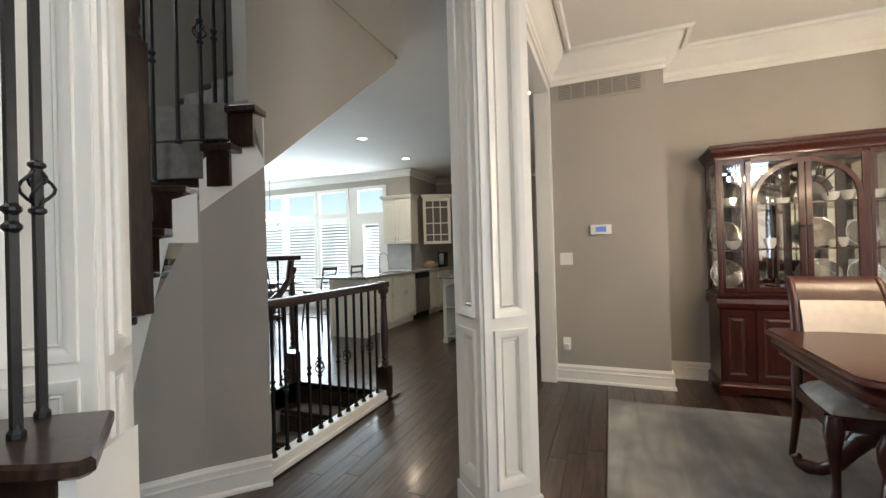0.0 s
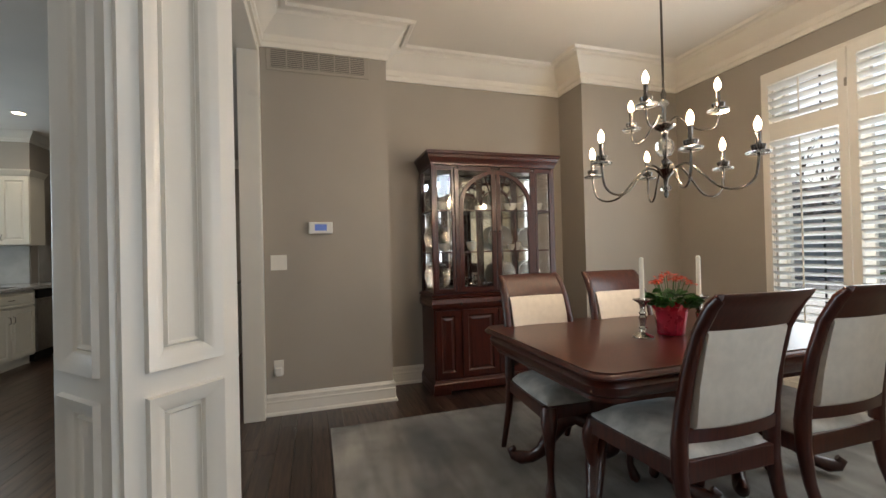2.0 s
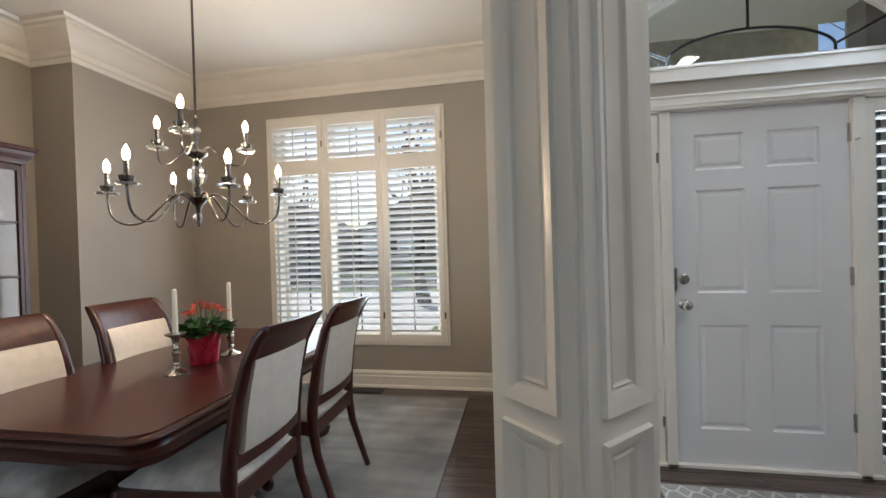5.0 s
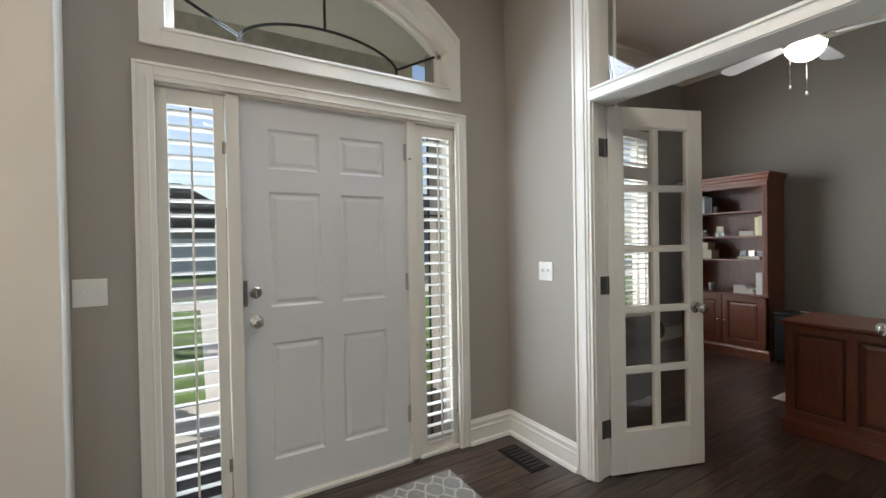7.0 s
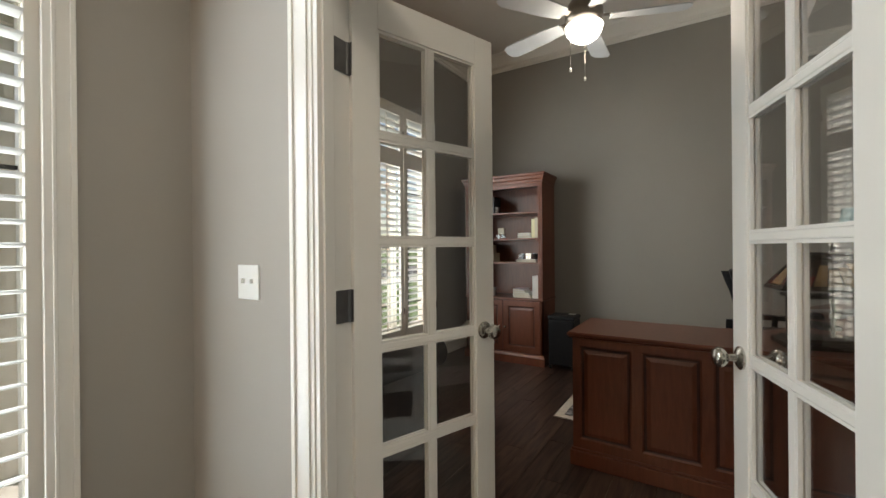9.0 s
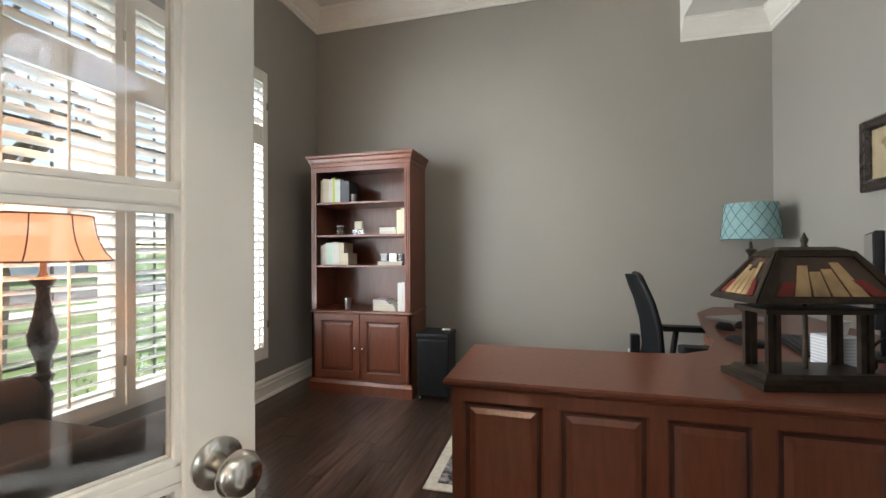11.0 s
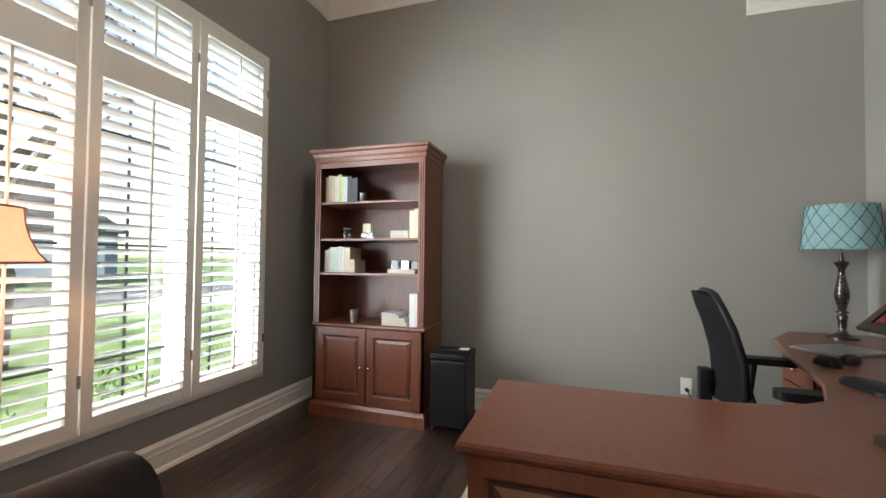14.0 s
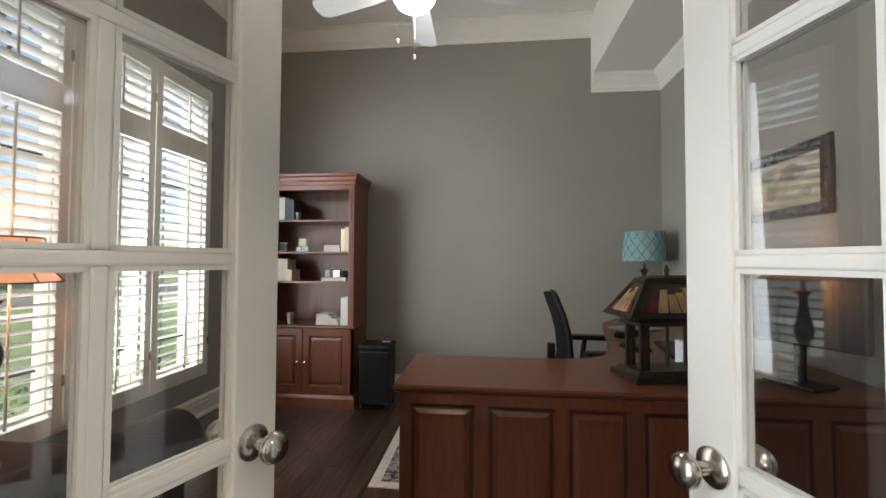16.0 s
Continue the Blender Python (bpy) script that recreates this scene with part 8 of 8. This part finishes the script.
# ---------------------------------------------------------------- outside
GRASS = material("lawn", (0.085, 0.15, 0.03), 0.95, noise_scale=3, amount=0.35, bump=0.6, bump_scale=60)
CONCRETE = material("pale_concrete", (0.55, 0.53, 0.49), 0.85, noise_scale=6, amount=0.12, bump=0.2, bump_scale=80)
ASPHALT = material("asphalt_road", (0.07, 0.07, 0.072), 0.9, noise_scale=8, amount=0.2, bump=0.3, bump_scale=120)
STUCCO = material("cream_stucco", (0.66, 0.61, 0.48), 0.9, noise_scale=12, amount=0.12, bump=0.9, bump_scale=60)
solid("ground", bm_box(-400, 400, -400, 400, -3.6, -3.5), GRASS, "lawn", kind="structure")
bpy.data.objects["ground"].location.z = 0
bm = bmesh.new()
for x0, x1, y0, y1 in ((3.86, 400, -400, 400), (-400, 3.86, 10.3, 400), (-400, -9.3, -400, 10.3), (-9.3, 3.86, -400, -5.7)):
    bm_box(x0, x1, y0, y1, -0.5, -0.25, bm=bm)
solid("ground", bm, GRASS, "green mown lawn round the house", kind="structure")
boxes("porch_slab", CONCRETE, [(2.67, 4.6, -1.6, 0.7, -0.4, -0.06)], 0.01, label="pale concrete porch slab")
boxes("pavement", CONCRETE, [(4.6, 12.4, -1.1, 0.2, -0.4, -0.235), (12.4, 13.8, -60, 60, -0.4, -0.235), (4.2, 12.4, 2.6, 8.6, -0.4, -0.232)], label="pale concrete walk and driveway")
boxes("road", ASPHALT, [(15.2, 22.5, -120, 120, -0.45, -0.245)], label="asphalt residential street")
boxes("porch_ceiling", material("grey_porch_ceiling", (0.34, 0.365, 0.35), 0.7, noise_scale=3, amount=0.05), [(2.67, 4.6, -1.75, 0.85, 3.25, 3.32)], label="grey painted porch ceiling")
boxes("porch_beam", STUCCO, [(4.2, 4.5, -1.75, 0.85, 2.55, 3.25), (2.67, 3.9, -1.9, -1.755, -0.3, 3.3), (2.67, 3.66, 0.905, 0.99, -0.3, 3.3)], label="cream stucco porch beam and side wall")
for y in (-1.5, 0.6):
    root = thing("porch_column", "white square porch column", "column", (4.35, y, -0.06))
    part("shaft", bm_box(-0.12, 0.12, -0.12, 0.12, 0, 2.61, 0.005), WHITE, root)
    part("base", bm_box(-0.15, 0.15, -0.15, 0.15, 0, 0.12, 0.005), WHITE, root)
boxes("roof", material("dark_shingle", (0.06, 0.055, 0.05), 0.9, noise_scale=5, amount=0.2), [(-9.6, 4.7, -6.1, 10.6, 5.72, 5.9)], label="dark roof slab of the house")
boxes("house_upper_wall", STUCCO, [(3.66, 3.86, -5.7, -1.75, 3.70, 5.72), (3.86, 3.9, 0.9, 4.9, 3.06, 5.72), (2.67, 2.8, -1.75, 0.9, 3.33, 5.72)], label="cream stucco upper wall of the house")


def bare_tree(x, y, h, seed, leaf=None):
    r = random.Random(seed)
    root = thing("tree", "bare branching tree on the lawn" if not leaf else "evergreen tree beyond the street", "tree", (x, y, -0.26))
    trunk, twigs = bmesh.new(), bmesh.new()

    def grow(p, d, l, w, lv, bm):
        mid = p + d * l * 0.5 + Vector((r.uniform(-1, 1), r.uniform(-1, 1), r.uniform(-0.3, 0.6))) * l * 0.07
        q = p + d * l
        bm_tube([p, mid, q], [w, w * 0.8, w * 0.6], 6 if lv < 2 else 4, bm)
        if lv < 4:
            for _ in range(3 if lv else 4):
                e = (d + Vector((r.uniform(-1, 1), r.uniform(-1, 1), r.uniform(-0.25, 0.7))) * 0.75).normalized()
                grow(mid.lerp(q, r.uniform(0.3, 1)), e, l * r.uniform(0.55, 0.75), w * 0.5, lv + 1, trunk if lv < 1 else twigs)
    grow(Vector((0, 0, 0)), Vector((0.05, 0.05, 1)).normalized(), h * 0.36, h * 0.028, 0, trunk)
    part("trunk", trunk, BARK, root)
    part("branches", twigs, BARK, root, kind="stuff")


BARK = material("grey_bark", (0.12, 0.10, 0.085), 0.95, noise_scale=10, amount=0.35, bump=0.8, bump_scale=40)
bare_tree(8.2, -5.4, 6.5, 4), bare_tree(10.5, 3.4, 7.5, 8), bare_tree(26, -3.5, 10, 11), bare_tree(28, 8, 10, 12), bare_tree(25, 16, 9, 13)
BUSH = material("bright_shrub_leaf", (0.10, 0.20, 0.035), 0.6, noise_scale=8, amount=0.4)
for i, (x, y, s) in enumerate(((4.7, -2.6, 0.5), (4.8, -3.5, 0.55), (4.7, -4.5, 0.5), (4.9, 1.6, 0.45), (4.9, 2.5, 0.4))):
    r = random.Random(20 + i)
    root = thing("shrub", "low green shrub in front of the window", "shrub", (x, y, -0.25))
    bm = bmesh.new()
    for k in range(420):
        a, e = r.uniform(0, 6.283), r.uniform(0, 1.4)
        d = Vector((math.cos(a) * math.cos(e), math.sin(a) * math.cos(e), math.sin(e) * 1.1)) * s * r.uniform(0.6, 1.05)
        m = Matrix.Translation(d) @ Euler((r.uniform(0, 3), r.uniform(0, 3), r.uniform(0, 3))).to_matrix().to_4x4()
        bm.faces.new([bm.verts.new(m @ Vector(p)) for p in ((-0.03, 0, 0), (0, -0.014, 0.004), (0.03, 0, 0), (0, 0.014, 0.004))])
    part("leaves", bm, BUSH, root, kind="stuff")
    part("stems", bm_lathe([(0.05, 0), (0.03, s * 0.5)], 8), BARK, root)


def far_house(x, y, w, col, roofcol, label):
    root = thing("house", label, "house", (x, y, -0.26))
    m = material("siding_" + str(int(y + 100)), col, 0.85, noise_scale=2, amount=0.08)
    rm = material("shingles_" + str(int(y + 100)), roofcol, 0.9, noise_scale=4, amount=0.2)
    part("wall", bm_box(0, 8, -w / 2, w / 2, 0, 3.0), m, root)
    part("roof", bm_poly([(-0.5, -w / 2 - 0.5, 2.95), (-0.5, w / 2 + 0.5, 2.95), (-0.5, w / 4, 5.6), (-0.5, -w / 4, 5.6)], (9, 0, 0)), rm, root)
    part("garage_door", bm_box(-0.05, -0.005, -w / 2 + 0.8, -w / 2 + 5.4, 0, 2.2), WHITE, root, "white garage door")
    for q in (0.5, 3.0, 5.2):
        win = part("window", bm_box(-0.06, -0.01, q, q + 1.2, 0.9, 2.2), WHITE, root)
        part("pane", bm_box(-0.07, -0.061, q + 0.08, q + 1.12, 0.98, 2.12), BLACK, win)
    part("door", bm_box(-0.06, -0.01, -0.9, 0.0, 0.1, 2.1), m, root)


far_house(30, -14, 15, (0.22, 0.24, 0.27), (0.10, 0.10, 0.11), "low blue-grey house across the street")
far_house(31, 5, 16, (0.40, 0.36, 0.30), (0.12, 0.10, 0.09), "low beige house across the street")
far_house(30, 24, 15, (0.25, 0.20, 0.17), (0.09, 0.09, 0.10), "low brown house across the street")
bk = tagged(solid("backdrop", bm_box(-40, 40, 13.5, 13.7, -0.25, 2.4), material("pale_fence", (0.45, 0.42, 0.38), 0.9, noise_scale=3, amount=0.1), "pale garden fence behind the house", kind="structure"))

# ---------------------------------------------------------------- floor boards
floor_ob = bpy.data.objects["floor"]
BW2 = 0.107
lengths = (1.25, 1.7, 2.15)
board_meshes = {}


def board_bm(l, w=BW2, bm=None, x=0.0, y=0.0):
    bm = bm or bmesh.new()
    g = 0.0004
    c = [bm.verts.new(p) for p in ((x + g, y + g, -0.012), (x + w - g, y + g, -0.012), (x + w - g, y + l - g, -0.012), (x + g, y + l - g, -0.012))]
    e = 0.0008
    t = [bm.verts.new(p) for p in ((x + g + e, y + g + e, 0), (x + w - g - e, y + g + e, 0), (x + w - g - e, y + l - g - e, 0), (x + g + e, y + l - g - e, 0))]
    bm.faces.new(t)
    for k in range(4):
        bm.faces.new((c[k], c[(k + 1) % 4], t[(k + 1) % 4], t[k]))
    return bm


def zone(x, y):
    """Whether a board that starts here lies by the walked line."""
    return -1.5 < x < 2.5 and -3.2 < y < 4.2


rs = random.Random(77)
rest = bmesh.new()
count = 0
spans = []
x = -9.1
while x < 3.66:
    if x < -1.80 - BW2:
        spans.append((x, [(2.2, 8.14)] if not -2.85 < x < -1.72 else [(3.45, 9.5)]))
    elif x < -1.62:
        spans.append((x, [(-4.1, 1.9), (3.45, 9.5)]))
    elif x < -0.62:
        spans.append((x, [(-1.6, 9.55)]))
    elif x < 2.5:
        spans.append((x, [(-5.49, 9.55)]))
    else:
        spans.append((x, [(-5.49, -1.75), (0.72, 4.22)]))
    x += BW2
for x, runs in spans:
    for y0, y1 in runs:
        y = y0 - rs.uniform(0, 1.0)
        while y < y1 - 0.02:
            l = rs.choice(lengths)
            a, b = max(y, y0), min(y + l, y1)
            if b - a > 0.03:
                if zone(x, a) and count < 296:
                    key = round(b - a, 2)
                    if a == y and b == y + l:
                        key = l
                    if key not in board_meshes:
                        board_meshes[key] = finish("board", board_bm(key), FLOORWOOD)
                    o = part("board", board_meshes[key], None, floor_ob)
                    o.location = (x, a, 0)
                    count += 1
                else:
                    board_bm(b - a, bm=rest, x=x, y=a)
            y += l
FLOORREST = wood("dark_oak_floor_rest", (0.018, 0.010, 0.007), (0.085, 0.050, 0.036), 0.28, 0.2, 3.2, (1, 12, 1), 0.32)
nt = FLOORREST.node_tree
geo = nt.nodes.new("ShaderNodeNewGeometry")
for lk in list(nt.links):
    if lk.from_node.bl_idname == "ShaderNodeObjectInfo":
        to = lk.to_socket
        nt.links.remove(lk)
        nt.links.new(geo.outputs["Random Per Island"], to)
r = part("boards", rest, FLOORREST, floor_ob, kind="stuff")
